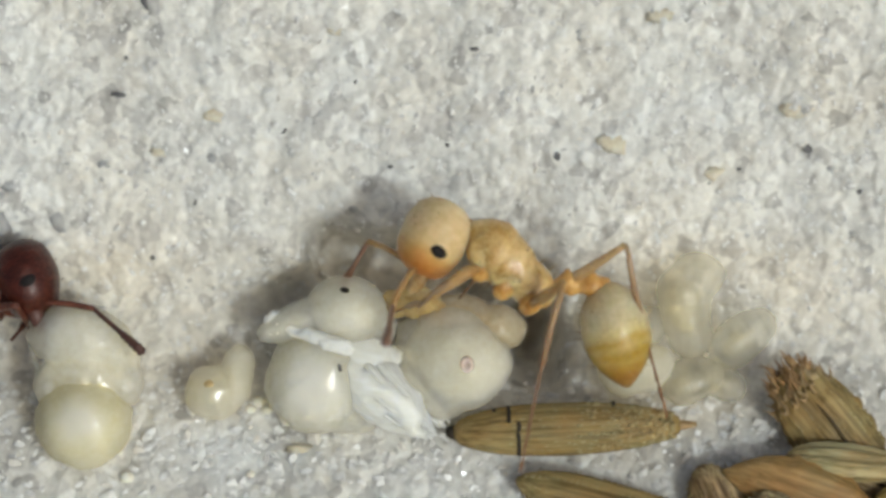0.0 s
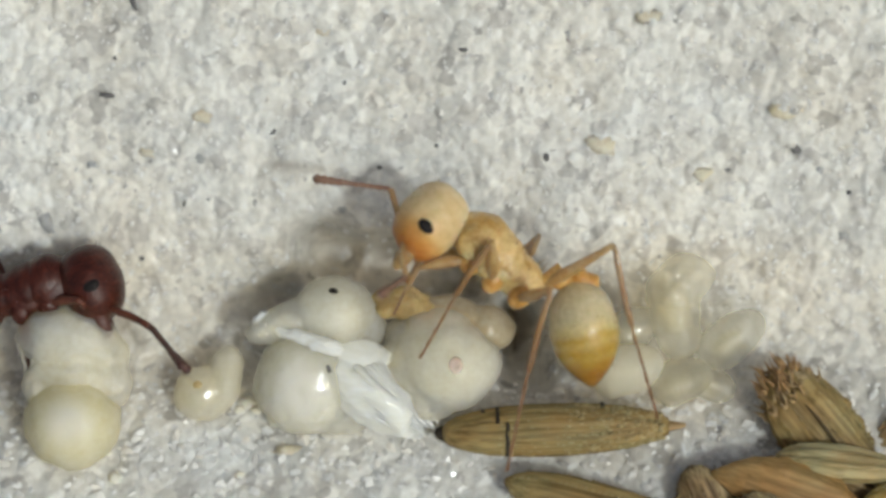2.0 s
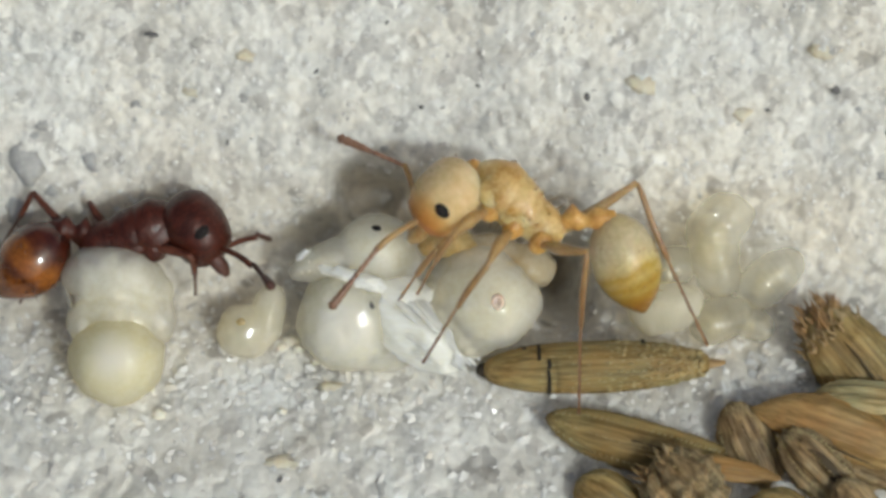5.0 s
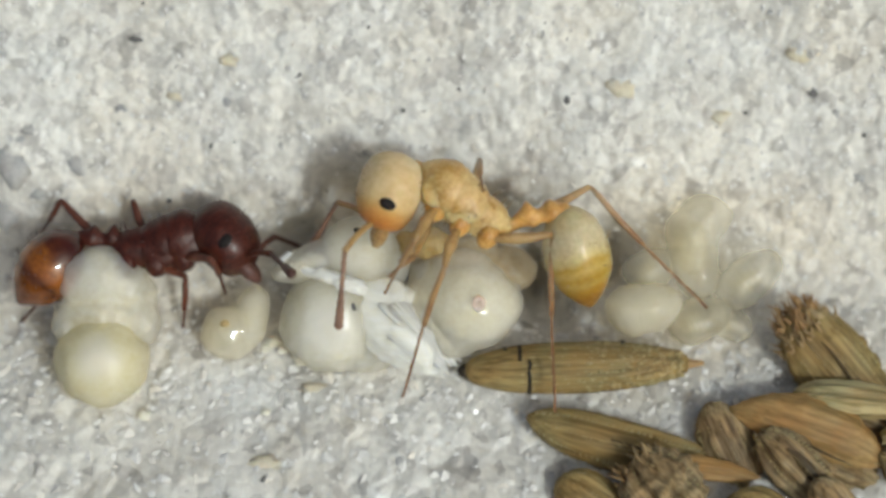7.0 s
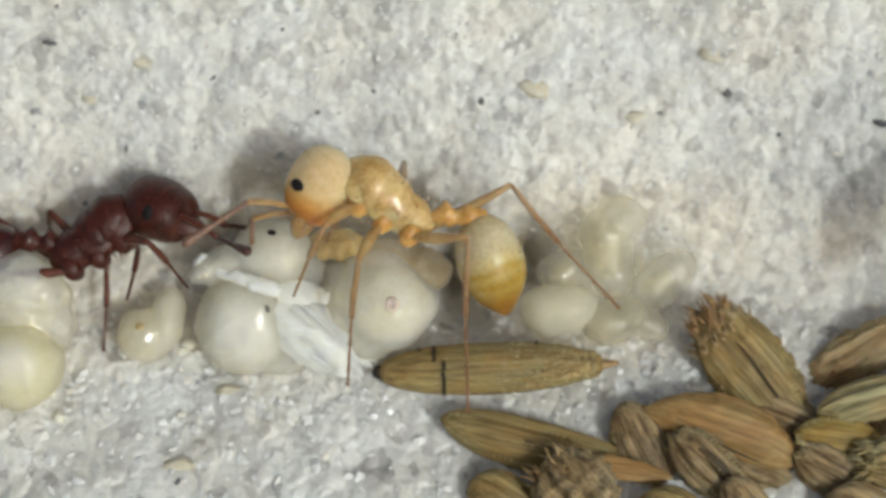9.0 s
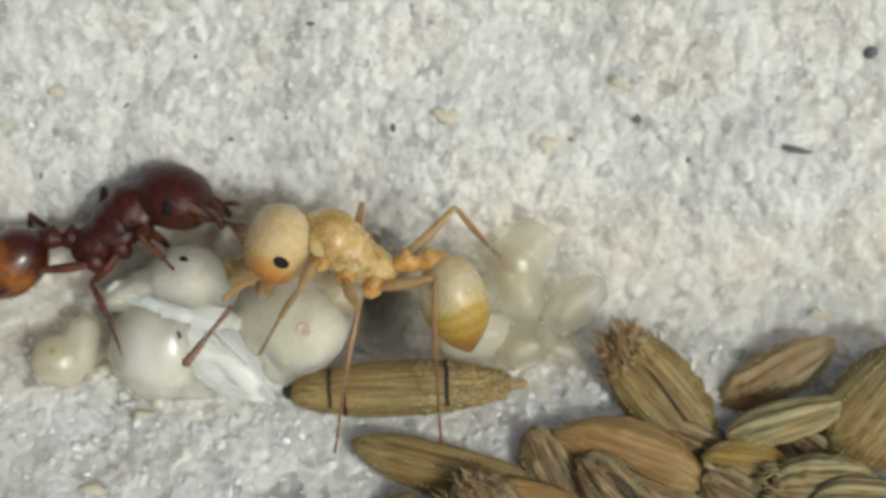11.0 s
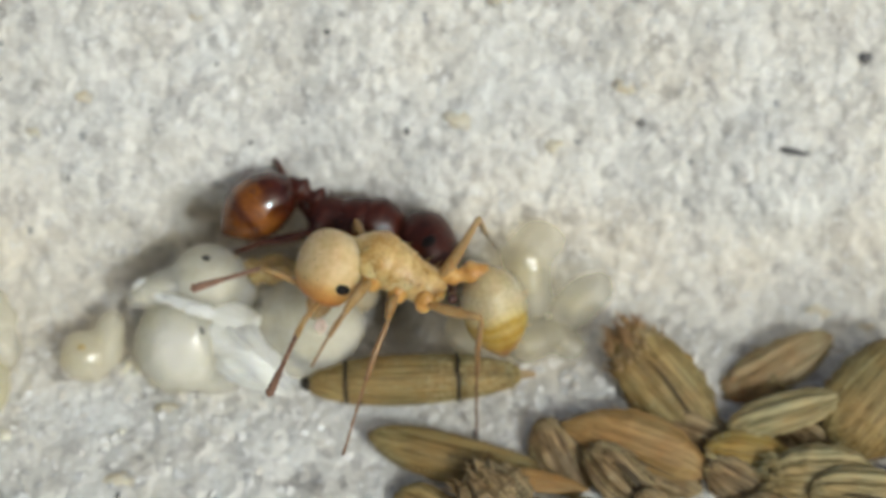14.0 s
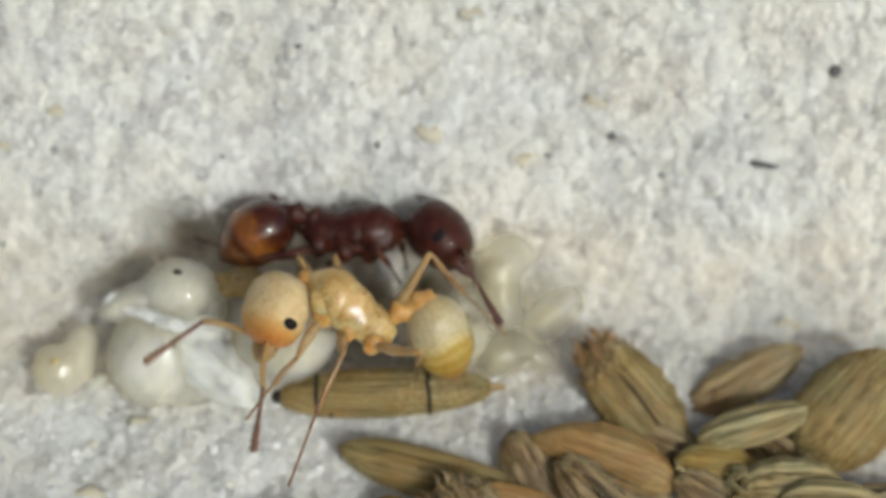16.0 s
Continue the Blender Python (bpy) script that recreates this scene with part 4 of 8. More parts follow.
tuft(brown_seed, -96, 34, 40, 16, HUSK_RUST, seed=14)
tuft(brown_seed, -62, 42, 60, 14, HUSK_TAN, seed=24)
tuft(brown_seed, -26, 44, 60, 14, HUSK_STRAW, seed=34)
ribbed = seed((1560, 798), (1700, 880), 0.1, 40, HUSK_GREY, "grey-brown ribbed seed low in the heap", ridges=12, depth=0.14, rough=0.14, seed=15)
tuft(ribbed, -76, 24, 24, 16, HUSK_STRAW, seed=15)
pale_spiny = seed((1682, 822), (1880, 818), 0.45, 50, HUSK_STRAW, "pale spiny seed on top of the heap", ridges=11, depth=0.12, rough=0.14, seed=16)
tuft(pale_spiny, -104, 32, 90, 24, HUSK_STRAW, seed=5)
broad = seed((1800, 778), (1975, 575), 0.35, 92, HUSK_OLIVE, "broad olive seed with fine ribs", ridges=16, depth=0.04, flat=0.5, rough=0.1, seed=17)
tuft(broad, -124, 40, 40, 24, HUSK_STRAW, seed=18)
pale_ribbed = seed((1760, 850), (1960, 862), 0.8, 44, HUSK_STRAW, "pale ribbed seed on the heap", ridges=10, depth=0.12, seed=18)
furrow(pale_ribbed, 140, 4, -8, 30)
seed((1440, 850), (1520, 950), 0.5, 34, HUSK_GREY, "short grey seed in the heap", ridges=9, depth=0.14, rough=0.15, seed=19)
seed((985, 850), (1110, 930), -0.05, 48, HUSK_OLIVE, "greenish seed half under the others", ridges=10, depth=0.07, seed=20)
seed((1620, 880), (1760, 960), 0.2, 52, HUSK_TAN, "tan seed under the heap", ridges=9, depth=0.1, seed=21)
seed((1290, 880), (1420, 990), 0.1, 56, HUSK_OLIVE, "olive seed at the foot of the heap", ridges=9, depth=0.1, seed=22)
seed((1850, 900), (2050, 860), 0.2, 60, HUSK_GREY, "grey-brown seed behind the heap", ridges=9, depth=0.1, seed=23)
seed((1470, 720), (1640, 800), -0.25, 46, HUSK_GREY, "dark seed deep in the heap", ridges=9, depth=0.16, rough=0.2, seed=24)
seed((1380, 800), (1560, 860), -0.2, 50, HUSK_GREY, "dark seed deep in the heap", ridges=8, depth=0.16, rough=0.2, seed=25)
seed((1690, 720), (1800, 800), -0.2, 44, HUSK_GREY, "dark seed deep in the heap", ridges=8, depth=0.16, rough=0.2, seed=26)


# ---- grit on the stone ----
def fleck(x, y, rx, ry, turn, skin, label, name="grit", lump=0.35, up=0.02, thick=0.6):
    ob = part(name, blob(rx, ry, max(2.5, min(rx, ry) * thick), lump, 2.2, x * 0.01, detail=2), skin)
    ob.matrix_world = spot(x, y, surface(x, y) + up, turn)
    return tagged(ob, label, "grit", "grit on the stone")


for x, y, rx, ry, turn in ((248, -1, 5, 13, 40), (285, -92, 5, 16, 20), (649, 48, 7, 5, 0), (528, 134, 4, 8, -40), (812, 158, 5, 5, 0), (1003, 177, 8, 6, -50), (374, 258, 3, 8, -20),
                            (1320, 200, 10, 3, -4), (1722, 222, 28, 7, -12), (1858, 48, 13, 12, 0), (1437, 162, 14, 8, -50), (415, 255, 4, 4, 0), (1860, 590, 16, 14, 0), (713, 196, 5, 4, 0),
                            (240, 70, 14, 5, -5), (1530, 240, 5, 5, 0), (1810, -20, 6, 6, 0), (860, -10, 9, 5, 0), (300, 355, 5, 5, 0), (465, 850, 4, 8, -30), (520, 722, 4, 6, 0)):
    fleck(x, y, rx, ry, turn, SPECK, "tiny dark mineral speck on the stone")
for x, y, rx, ry, turn in ((130, 285, 14, 34, 30), (45, 225, 22, 12, -30), (150, 183, 14, 10, 0), (405, 182, 16, 12, 20), (645, 258, 9, 18, 25), (1520, 310, 13, 13, 0), (1440, 322, 16, 12, 30),
                            (1478, 198, 8, 12, 0), (215, 190, 12, 14, 0), (905, 65, 10, 14, 0), (1110, 50, 9, 9, 0), (1040, -40, 12, 16, 0), (1560, 20, 22, 14, -20), (1640, 60, 26, 10, 30), (1690, 130, 18, 12, 0), (18, 296, 26, 44, 12), (10, 372, 22, 34, -10), (62, 338, 15, 20, 30), (30, 248, 20, 16, 0)):
    fleck(x, y, rx, ry, turn, GREY_SPECK, "grey mineral grain set in the stone", up=-0.03, thick=0.35, lump=0.6)
for x, y, rx, ry, turn in ((1100, 155, 26, 18, 0), (1275, 205, 18, 12, 0), (455, 828, 40, 17, 12), (1758, 528, 34, 24, -20), (615, -45, 14, 12, 0), (405, 108, 18, 10, 0), (560, 690, 30, 14, 0), (1180, -68, 26, 14, 0), (310, 170, 16, 10, 0), (1850, 560, 26, 20, 0), (1420, 90, 30, 20, 0)):
    fleck(x, y, rx, ry, turn, BUFF, "buff grain in the pale stone", up=0.012, thick=0.2, lump=0.6)
for x, y, r in ((485, 607, 17), (470, 618, 11), (498, 620, 10), (535, 632, 22), (255, 735, 13), (240, 690, 9), (470, 730, 9)):
    fleck(x, y, r, r * 0.8, 0, CRUMB, "cream crumb beside the brood", name="crumb", up=0.10)

# ---- loose grains, below the brood and along the groove ----
def chip_material():
    """White, grey and glassy crystal chips, each with a tone of its own."""
    m = material("crystal_chip", (0.69, 0.665, 0.625), (0.87, 0.85, 0.81), scale=3000, rough=0.34, bump=0.3, spec=0.5, sss=0.5, reach=0.15, spread=(1, 1, 1))
    n, link = m.node_tree.nodes, m.node_tree.links.new
    b = n["Principled BSDF"]
    base = b.inputs["Base Color"].links[0].from_socket
    geo, tone, mul = n.new("ShaderNodeNewGeometry"), n.new("ShaderNodeValToRGB"), n.new("ShaderNodeMix")
    e = tone.color_ramp.elements
    e[0].color, e[1].color = (0.64, 0.63, 0.62, 1), (1, 1, 1, 1)
    for p, c in ((0.07, (0.80, 0.79, 0.785)), (0.16, (0.96, 0.92, 0.85)), (0.32, (0.93, 0.93, 0.925)), (0.6, (1.0, 1.0, 1.0))):
        e.new(p).color = (*c, 1)
    mul.data_type, mul.blend_type = "RGBA", "MULTIPLY"
    mul.inputs["Factor"].default_value = 1.0
    link(geo.outputs["Random Per Island"], tone.inputs[0])
    link(base, mul.inputs[6])
    link(tone.outputs[0], mul.inputs[7])
    link(mul.outputs[2], b.inputs["Base Color"])
    spread_out, part_of, gloss = n.new("ShaderNodeMath"), n.new("ShaderNodeMath"), n.new("ShaderNodeMapRange")
    spread_out.operation, part_of.operation = "MULTIPLY", "FRACT"
    spread_out.inputs[1].default_value = 17.3
    gloss.inputs["To Min"].default_value, gloss.inputs["To Max"].default_value = 0.10, 0.55
    link(geo.outputs["Random Per Island"], spread_out.inputs[0])
    link(spread_out.outputs[0], part_of.inputs[0])
    link(part_of.outputs[0], gloss.inputs[0])
    link(gloss.outputs[0], b.inputs["Roughness"])
    return m


def loose_grains(count):
    rnd = random.Random(12)
    bm = bmesh.new()
    bmesh.ops.create_icosphere(bm, subdivisions=1, radius=1)
    ball = [v.co.copy() for v in bm.verts]
    tris = [[v.index for v in f.verts] for f in bm.faces]
    bm.free()
    xs, ys = [], []
    for k in range(count):
        xs.append(rnd.uniform(-220, 2020))
        ys.append(rnd.gauss(690, 30) if k % 9 == 0 else rnd.uniform(590, 1000) if k % 3 == 0 else rnd.uniform(-160, 640))
    u, v = (np.array(xs) - 784) * 0.0115, (441 - np.array(ys)) * 0.0115
    heights = lift(u, v) + relief(u, v)
    ball = np.array(ball)
    pts, faces = [], []
    for k in range(count):
        low = ys[k] > 590
        r = rnd.uniform(4.5, 10.5) * (1.7 if k % 6 == 0 else 1) * 0.0115
        spin = np.array(Euler((rnd.gauss(0, 0.35), rnd.gauss(0, 0.35), rnd.uniform(0, 6))).to_matrix())
        size = np.array((rnd.uniform(0.8, 1.35), rnd.uniform(0.55, 1.0), rnd.uniform(0.26, 0.45)))
        jag = np.array([rnd.uniform(0.62, 1.15) for _ in ball])[:, None]
        faces += [[i + len(ball) * k for i in f] for f in tris]
        pts.append((ball * size * jag * r) @ spin.T + (u[k], v[k], heights[k] - r * (0.24 if low else 0.28)))
    pts = np.concatenate(pts)
    me = bpy.data.meshes.new("sand")
    me.from_pydata((pts * MM).tolist(), [], faces)
    me.materials.append(chip_material())
    ob = new("sand", me)
    ob.matrix_world = STAGE
    return tagged(ob, "loose white and grey crystal chips scattered on the stone", "sand", kind="stuff")


loose_grains(7500)

def motions():
    """Keys all that moves, in millimetres and degrees."""
    posed = lambda rows: [(t, pose(x / 1000, y / 1000, z / 1000, rx, ry, rz)) for t, x, y, z, rx, ry, rz in rows]
    walk(pale_ant["root"], posed([
        (0, 1.611, 0.396, 1.037, 64.5, -16.4, 149.4), (0.5, 1.569, 0.401, 1.040, 64.5, -16.4, 149.4),
        (1, 1.543, 0.425, 1.054, 64.2, -15.9, 150.5), (1.5, 1.426, 0.336, 1.003, 64.7, -16.6, 148.8),
        (2, 1.625, 0.528, 1.113, 64.6, -16.6, 149.0), (2.5, 1.402, 0.591, 1.150, 69.0, -21.9, 135.7),
        (3, 1.731, 0.510, 1.102, 65.3, -17.7, 146.6), (3.5, 2.029, 0.139, 0.888, 71.3, -23.9, 129.9),
        (4, 1.597, -0.024, 0.795, 65.7, -18.2, 145.4), (4.2, 1.443, 0.115, 0.875, 64.3, -16.0, 150.1),
        (6.3, 0.555, 0.423, 1.052, 63.9, -15.3, 151.7), (6.5, 0.404, 0.317, 0.991, 63.5, -14.6, 153.3),
        (7, 0.465, 0.446, 1.066, 63.0, -13.6, 155.2), (7.5, 0.461, 0.544, 1.122, 63.4, -14.4, 153.6),
        (8, 0.521, 0.569, 1.137, 64.1, -15.6, 151.0), (8.5, 0.606, 0.637, 1.176, 64.4, -16.2, 149.9),
        (9, 0.716, 0.521, 1.109, 63.6, -14.7, 153.0), (9.5, 0.691, 0.439, 1.062, 62.6, -12.7, 157.0),
        (9.7, 0.744, 0.434, 1.059, 62.6, -12.7, 157.0), (11.8, 2.169, -0.311, 0.860, 63.2, -14.0, 154.4),
        (12, 2.169, -0.364, 0.829, 62.4, -12.1, 158.1), (12.5, 2.467, -0.489, 0.757, 61.6, -10.0, 162.3),
        (13, 2.419, -0.462, 0.772, 63.0, -13.6, 155.3), (13.5, 2.442, -0.254, 0.893, 61.7, -10.4, 161.4),
        (14, 2.487, -0.389, 0.815, 61.9, -11.0, 160.4), (14.5, 2.364, -0.365, 0.829, 62.6, -12.7, 157.1),
        (15, 2.209, -0.396, 0.811, 62.8, -13.2, 156.0), (15.5, 2.055, -0.566, 0.712, 63.2, -14.1, 154.2),
        (16, 2.105, -0.854, 0.546, 63.3, -14.1, 154.2),
    ]))
    walk(pale_ant["head"], posed([
        (0, 1.595, 0.000, -0.362, 136.9, 84.8, 160.5), (0.5, 1.527, 0.000, -0.333, 97.4, 77.6, 108.0),
        (1, 1.566, 0.000, -0.253, 69.4, 81.8, 82.7), (1.5, 1.544, 0.000, -0.375, 104.0, 77.5, 120.8),
        (2, 1.565, 0.000, -0.139, 27.9, 79.1, 34.5), (2.5, 1.569, 0.000, -0.171, -14.7, 79.7, -7.9),
        (3, 1.558, 0.000, 0.072, -4.1, 67.9, 12.8), (3.5, 1.216, 0.000, -0.256, 65.5, 57.6, 96.5),
        (4, 1.490, 0.000, -0.549, 62.1, 78.5, 107.6), (4.2, 1.231, 0.000, -0.620, 18.6, 77.8, 55.8),
        (6.3, 1.559, 0.000, -0.275, -44.4, 73.2, -34.0), (6.5, 1.562, 0.000, -0.126, -48.4, 68.1, -20.8),
        (7, 1.465, 0.000, -0.460, -160.1, 81.5, -148.8), (7.5, 1.401, 0.000, -0.474, -79.2, 86.9, -84.3),
        (8, 1.414, 0.000, -0.474, 163.6, 85.6, 146.2), (8.5, 1.276, 0.000, -0.441, -84.6, 81.6, -111.1),
        (9, 1.349, 0.000, -0.392, -36.4, 87.3, -60.2), (9.5, 1.383, 0.000, -0.348, 170.9, 84.2, 162.0),
        (9.7, 1.418, 0.000, -0.403, 125.3, 82.7, 120.9), (11.8, 1.383, 0.000, -0.490, -134.9, 82.5, -88.8),
        (12, 1.588, 0.000, -0.465, 13.9, 76.3, 66.0), (12.5, 1.362, 0.000, -0.432, -41.5, 80.3, 14.0),
        (13, 1.431, 0.000, -0.416, -164.5, 83.0, -116.2), (13.5, 1.451, 0.000, -0.616, -125.1, 81.7, -71.6),
        (14, 1.425, 0.000, -0.442, -131.0, 78.8, -86.4), (14.5, 1.343, 0.000, -0.573, -174.1, 74.9, -128.2),
        (15, 1.319, 0.000, -0.559, -152.1, 77.1, -109.3), (15.5, 1.443, 0.000, -0.584, -163.1, 77.8, -118.0),
        (16, 1.442, 0.000, -0.719, 93.5, 79.7, 134.5),
    ]))
    walk(pale_ant["gaster"], posed([
        (0, -1.730, 0.000, 0.737, 7.8, 42.2, -168.5), (0.5, -1.600, 0.000, 0.720, 0.0, 46.4, 180.0),
        (1, -1.591, 0.000, 0.722, 0.0, 41.3, 180.0), (1.5, -1.463, 0.000, 0.820, 5.3, 38.8, -171.6),
        (2, -1.466, 0.000, 0.477, 5.9, 45.4, -171.7), (2.5, -1.259, 0.000, 0.745, 0.0, 32.4, 180.0),
        (3, -1.364, 0.000, 0.550, 0.0, 39.0, 180.0), (3.5, -1.263, 0.000, 0.703, 7.0, 13.1, -151.5),
        (4, -1.377, 0.000, 0.959, 16.2, 35.1, -153.2), (4.2, -1.572, 0.000, 0.713, 14.5, 32.8, -154.6),
        (6.3, -1.655, 0.000, 0.868, 8.6, 40.7, -166.9), (6.5, -1.717, 0.000, 0.871, 14.3, 44.1, -159.9),
        (7, -1.815, 0.000, 0.814, 15.0, 44.3, -159.0), (7.5, -1.787, 0.000, 0.760, 8.8, 43.0, -167.2),
        (8, -1.705, 0.000, 0.755, 4.2, 38.3, -173.3), (8.5, -1.670, 0.000, 0.772, 0.0, 41.6, 180.0),
        (9, -1.692, 0.000, 0.593, 10.2, 41.9, -164.9), (9.5, -1.772, 0.000, 0.724, 7.5, 47.5, -169.9),
        (9.7, -1.868, 0.000, 0.518, 19.1, 44.8, -153.8), (11.8, -1.578, 0.000, 0.860, 17.5, 41.6, -154.5),
        (12, -1.626, 0.000, 0.803, 18.4, 40.8, -153.0), (12.5, -1.484, 0.000, 0.793, 22.8, 45.9, -149.6),
        (13, -1.314, 0.000, 0.894, 17.2, 39.6, -154.1), (13.5, -1.535, 0.000, 0.394, 23.1, 44.3, -148.5),
        (14, -1.656, 0.000, 0.663, 32.7, 47.3, -138.9), (14.5, -1.558, 0.000, 0.676, 24.9, 41.8, -145.1),
        (15, -1.692, 0.000, 0.746, 24.1, 40.9, -145.7), (15.5, -1.514, 0.000, 0.826, 21.5, 40.4, -148.7),
        (16, -1.247, 0.000, 0.952, 21.6, 36.4, -146.3),
    ]))
    walk(pale_ant["petiole"], posed([
        (0, -0.790, 0.000, 0.000, 0.0, -38.1, 180.0), (0.5, -0.742, 0.000, 0.000, 0.0, -40.0, 180.0),
        (1, -0.732, 0.000, 0.000, 0.0, -40.0, 180.0), (1.5, -0.679, 0.000, 0.000, 0.0, -46.3, 180.0),
        (2, -0.780, 0.000, 0.000, 0.0, -34.8, 180.0), (2.5, -0.671, 0.000, -0.000, 0.0, -51.7, 180.0),
        (3, -0.734, 0.000, -0.000, 0.0, -41.1, 180.0), (3.5, -0.618, 0.000, 0.000, 0.0, -47.5, 180.0),
        (4, -0.715, 0.000, 0.000, 0.0, -55.4, 180.0), (4.2, -0.705, 0.000, 0.000, 0.0, -39.4, 180.0),
        (6.3, -0.799, 0.000, 0.000, 0.0, -45.4, 180.0), (6.5, -0.785, 0.000, 0.000, 0.0, -43.1, 180.0),
        (7, -0.964, 0.000, 0.000, 0.0, -43.7, 180.0), (7.5, -0.914, 0.000, 0.000, 0.0, -41.1, 180.0),
        (8, -0.842, 0.000, -0.000, 0.0, -41.2, 180.0), (8.5, -0.819, 0.000, -0.000, 0.0, -42.2, 180.0),
        (9, -0.789, 0.000, -0.000, 0.0, -33.3, 180.0), (9.5, -0.791, 0.000, -0.000, 0.0, -36.4, 180.0),
        (9.7, -0.790, 0.000, 0.000, 0.0, -25.6, 180.0), (11.8, -0.726, 0.000, 0.000, 0.0, -45.3, 180.0),
        (12, -0.707, 0.000, 0.000, 0.0, -41.1, 180.0), (12.5, -0.696, 0.000, 0.000, 0.0, -45.2, 180.0),
        (13, -0.640, 0.000, 0.000, 0.0, -53.0, 180.0), (13.5, -0.668, 0.000, -0.000, 0.0, -24.4, 180.0),
        (14, -0.640, 0.000, 0.000, 0.0, -33.1, 180.0), (14.5, -0.692, 0.000, -0.000, 0.0, -38.0, 180.0),
        (15, -0.733, 0.000, 0.000, 0.0, -37.9, 180.0), (15.5, -0.745, 0.000, 0.000, 0.0, -47.0, 180.0),
        (16, -0.747, 0.000, 0.000, 0.0, -62.3, 180.0),
    ]))
    walk(pale_ant["scape_N"], posed([
        (0, 0.713, 0.276, 0.138, 19.7, -13.5, 29.0), (0.5, 0.713, 0.276, 0.138, 4.1, -11.6, 28.7),
        (1, 0.713, 0.276, 0.138, -2.2, -26.3, 24.7), (1.5, 0.713, 0.276, 0.138, -8.7, -30.0, 36.7),
        (2, 0.713, 0.276, 0.138, 44.5, 23.8, 56.4), (2.5, 0.713, 0.276, 0.138, 49.4, 19.3, 70.2),
        (3, 0.713, 0.276, 0.138, 109.9, -2.0, 90.3), (3.5, 0.713, 0.276, 0.138, 14.7, -24.6, 0.1),
        (4, 0.713, 0.276, 0.138, 45.6, 9.6, -5.9), (4.2, 0.713, 0.276, 0.138, 36.1, 4.7, -9.0),
        (6.3, 0.713, 0.276, 0.138, 1.6, -23.4, 33.4), (6.5, 0.713, 0.276, 0.138, 32.3, -26.0, -6.8),
        (7, 0.713, 0.276, 0.138, -6.4, -24.8, 43.4), (7.5, 0.713, 0.276, 0.138, -46.2, -29.7, 63.9),
        (8, 0.713, 0.276, 0.138, -89.4, -29.4, 87.0), (8.5, 0.713, 0.276, 0.138, -55.8, -33.2, 63.2),
        (9, 0.713, 0.276, 0.138, -63.6, -25.8, 69.3), (9.5, 0.713, 0.276, 0.138, -52.3, -19.9, 67.3),
        (9.7, 0.713, 0.276, 0.138, -49.8, -31.3, 57.3), (11.8, 0.713, 0.276, 0.138, 41.8, -26.8, 13.3),
        (12, 0.713, 0.276, 0.138, 52.6, 16.0, 0.2), (12.5, 0.713, 0.276, 0.138, 69.1, -2.1, 53.6),
        (13, 0.713, 0.276, 0.138, 48.2, -7.1, 1.5), (13.5, 0.713, 0.276, 0.138, 52.7, -29.4, -0.9),
        (14, 0.713, 0.276, 0.138, 33.0, -36.5, 28.2), (14.5, 0.713, 0.276, 0.138, 53.5, 5.6, 58.0),
        (15, 0.713, 0.276, 0.138, 41.3, -4.6, 12.2), (15.5, 0.713, 0.276, 0.138, 47.2, -20.0, -5.3),
        (16, 0.713, 0.276, 0.138, 46.2, 3.2, 20.9),
    ]))
    walk(pale_ant["flag_N"], posed([
        (0, 1.613, 0.775, 0.384, 29.2, -12.3, 63.2), (0.5, 1.622, 0.774, 0.351, 41.3, 2.5, 62.8),
        (1, 1.575, 0.672, 0.606, 13.3, -10.1, -10.8), (1.5, 1.448, 0.824, 0.666, 11.1, -13.1, 37.0),
        (2, 1.249, 1.082, -0.288, -6.9, -9.3, 62.0), (2.5, 1.051, 1.215, -0.212, 45.4, 11.1, 74.1),
        (3, 0.707, 1.333, 0.175, 15.0, -6.7, 32.0), (3.5, 1.675, 0.278, 0.578, -54.8, -49.7, 36.9),
        (4, 1.751, 0.169, -0.038, 45.2, 7.1, -8.4), (4.2, 1.754, 0.111, 0.051, 36.4, 9.0, -5.9),
        (6.3, 1.524, 0.810, 0.558, 9.1, -7.8, 32.3), (6.5, 1.657, 0.164, 0.602, 31.6, -23.4, -5.0),
        (7, 1.411, 0.936, 0.582, 11.4, 15.1, 7.5), (7.5, 1.117, 1.101, 0.663, -5.4, -6.5, 5.8),
        (8, 0.761, 1.197, 0.657, -22.1, -37.8, 11.5), (8.5, 1.113, 1.066, 0.717, -28.6, -22.1, 20.4),
        (9, 1.050, 1.167, 0.598, -26.2, -21.0, 14.0), (9.5, 1.098, 1.194, 0.498, -9.1, 11.2, -3.6),
        (9.7, 1.202, 1.037, 0.687, -4.4, -17.4, -5.0), (11.8, 1.632, 0.493, 0.615, 46.5, -9.6, 0.8),
        (12, 1.730, 0.280, -0.153, 51.6, 13.1, -3.6), (12.5, 1.340, 1.127, 0.176, 31.2, -53.9, 16.3),
        (13, 1.762, 0.304, 0.269, 48.4, -8.1, 0.4), (13.5, 1.635, 0.262, 0.657, 52.5, -25.2, 2.2),
        (14, 1.462, 0.678, 0.768, 34.3, -30.8, 35.6), (14.5, 1.271, 1.169, 0.035, 54.3, 5.9, 59.5),
        (15, 1.744, 0.499, 0.223, 43.7, -17.8, -0.1), (15.5, 1.703, 0.184, 0.499, 49.2, -24.3, -10.6),
        (16, 1.700, 0.653, 0.079, 44.9, -8.2, 29.6),
    ]))
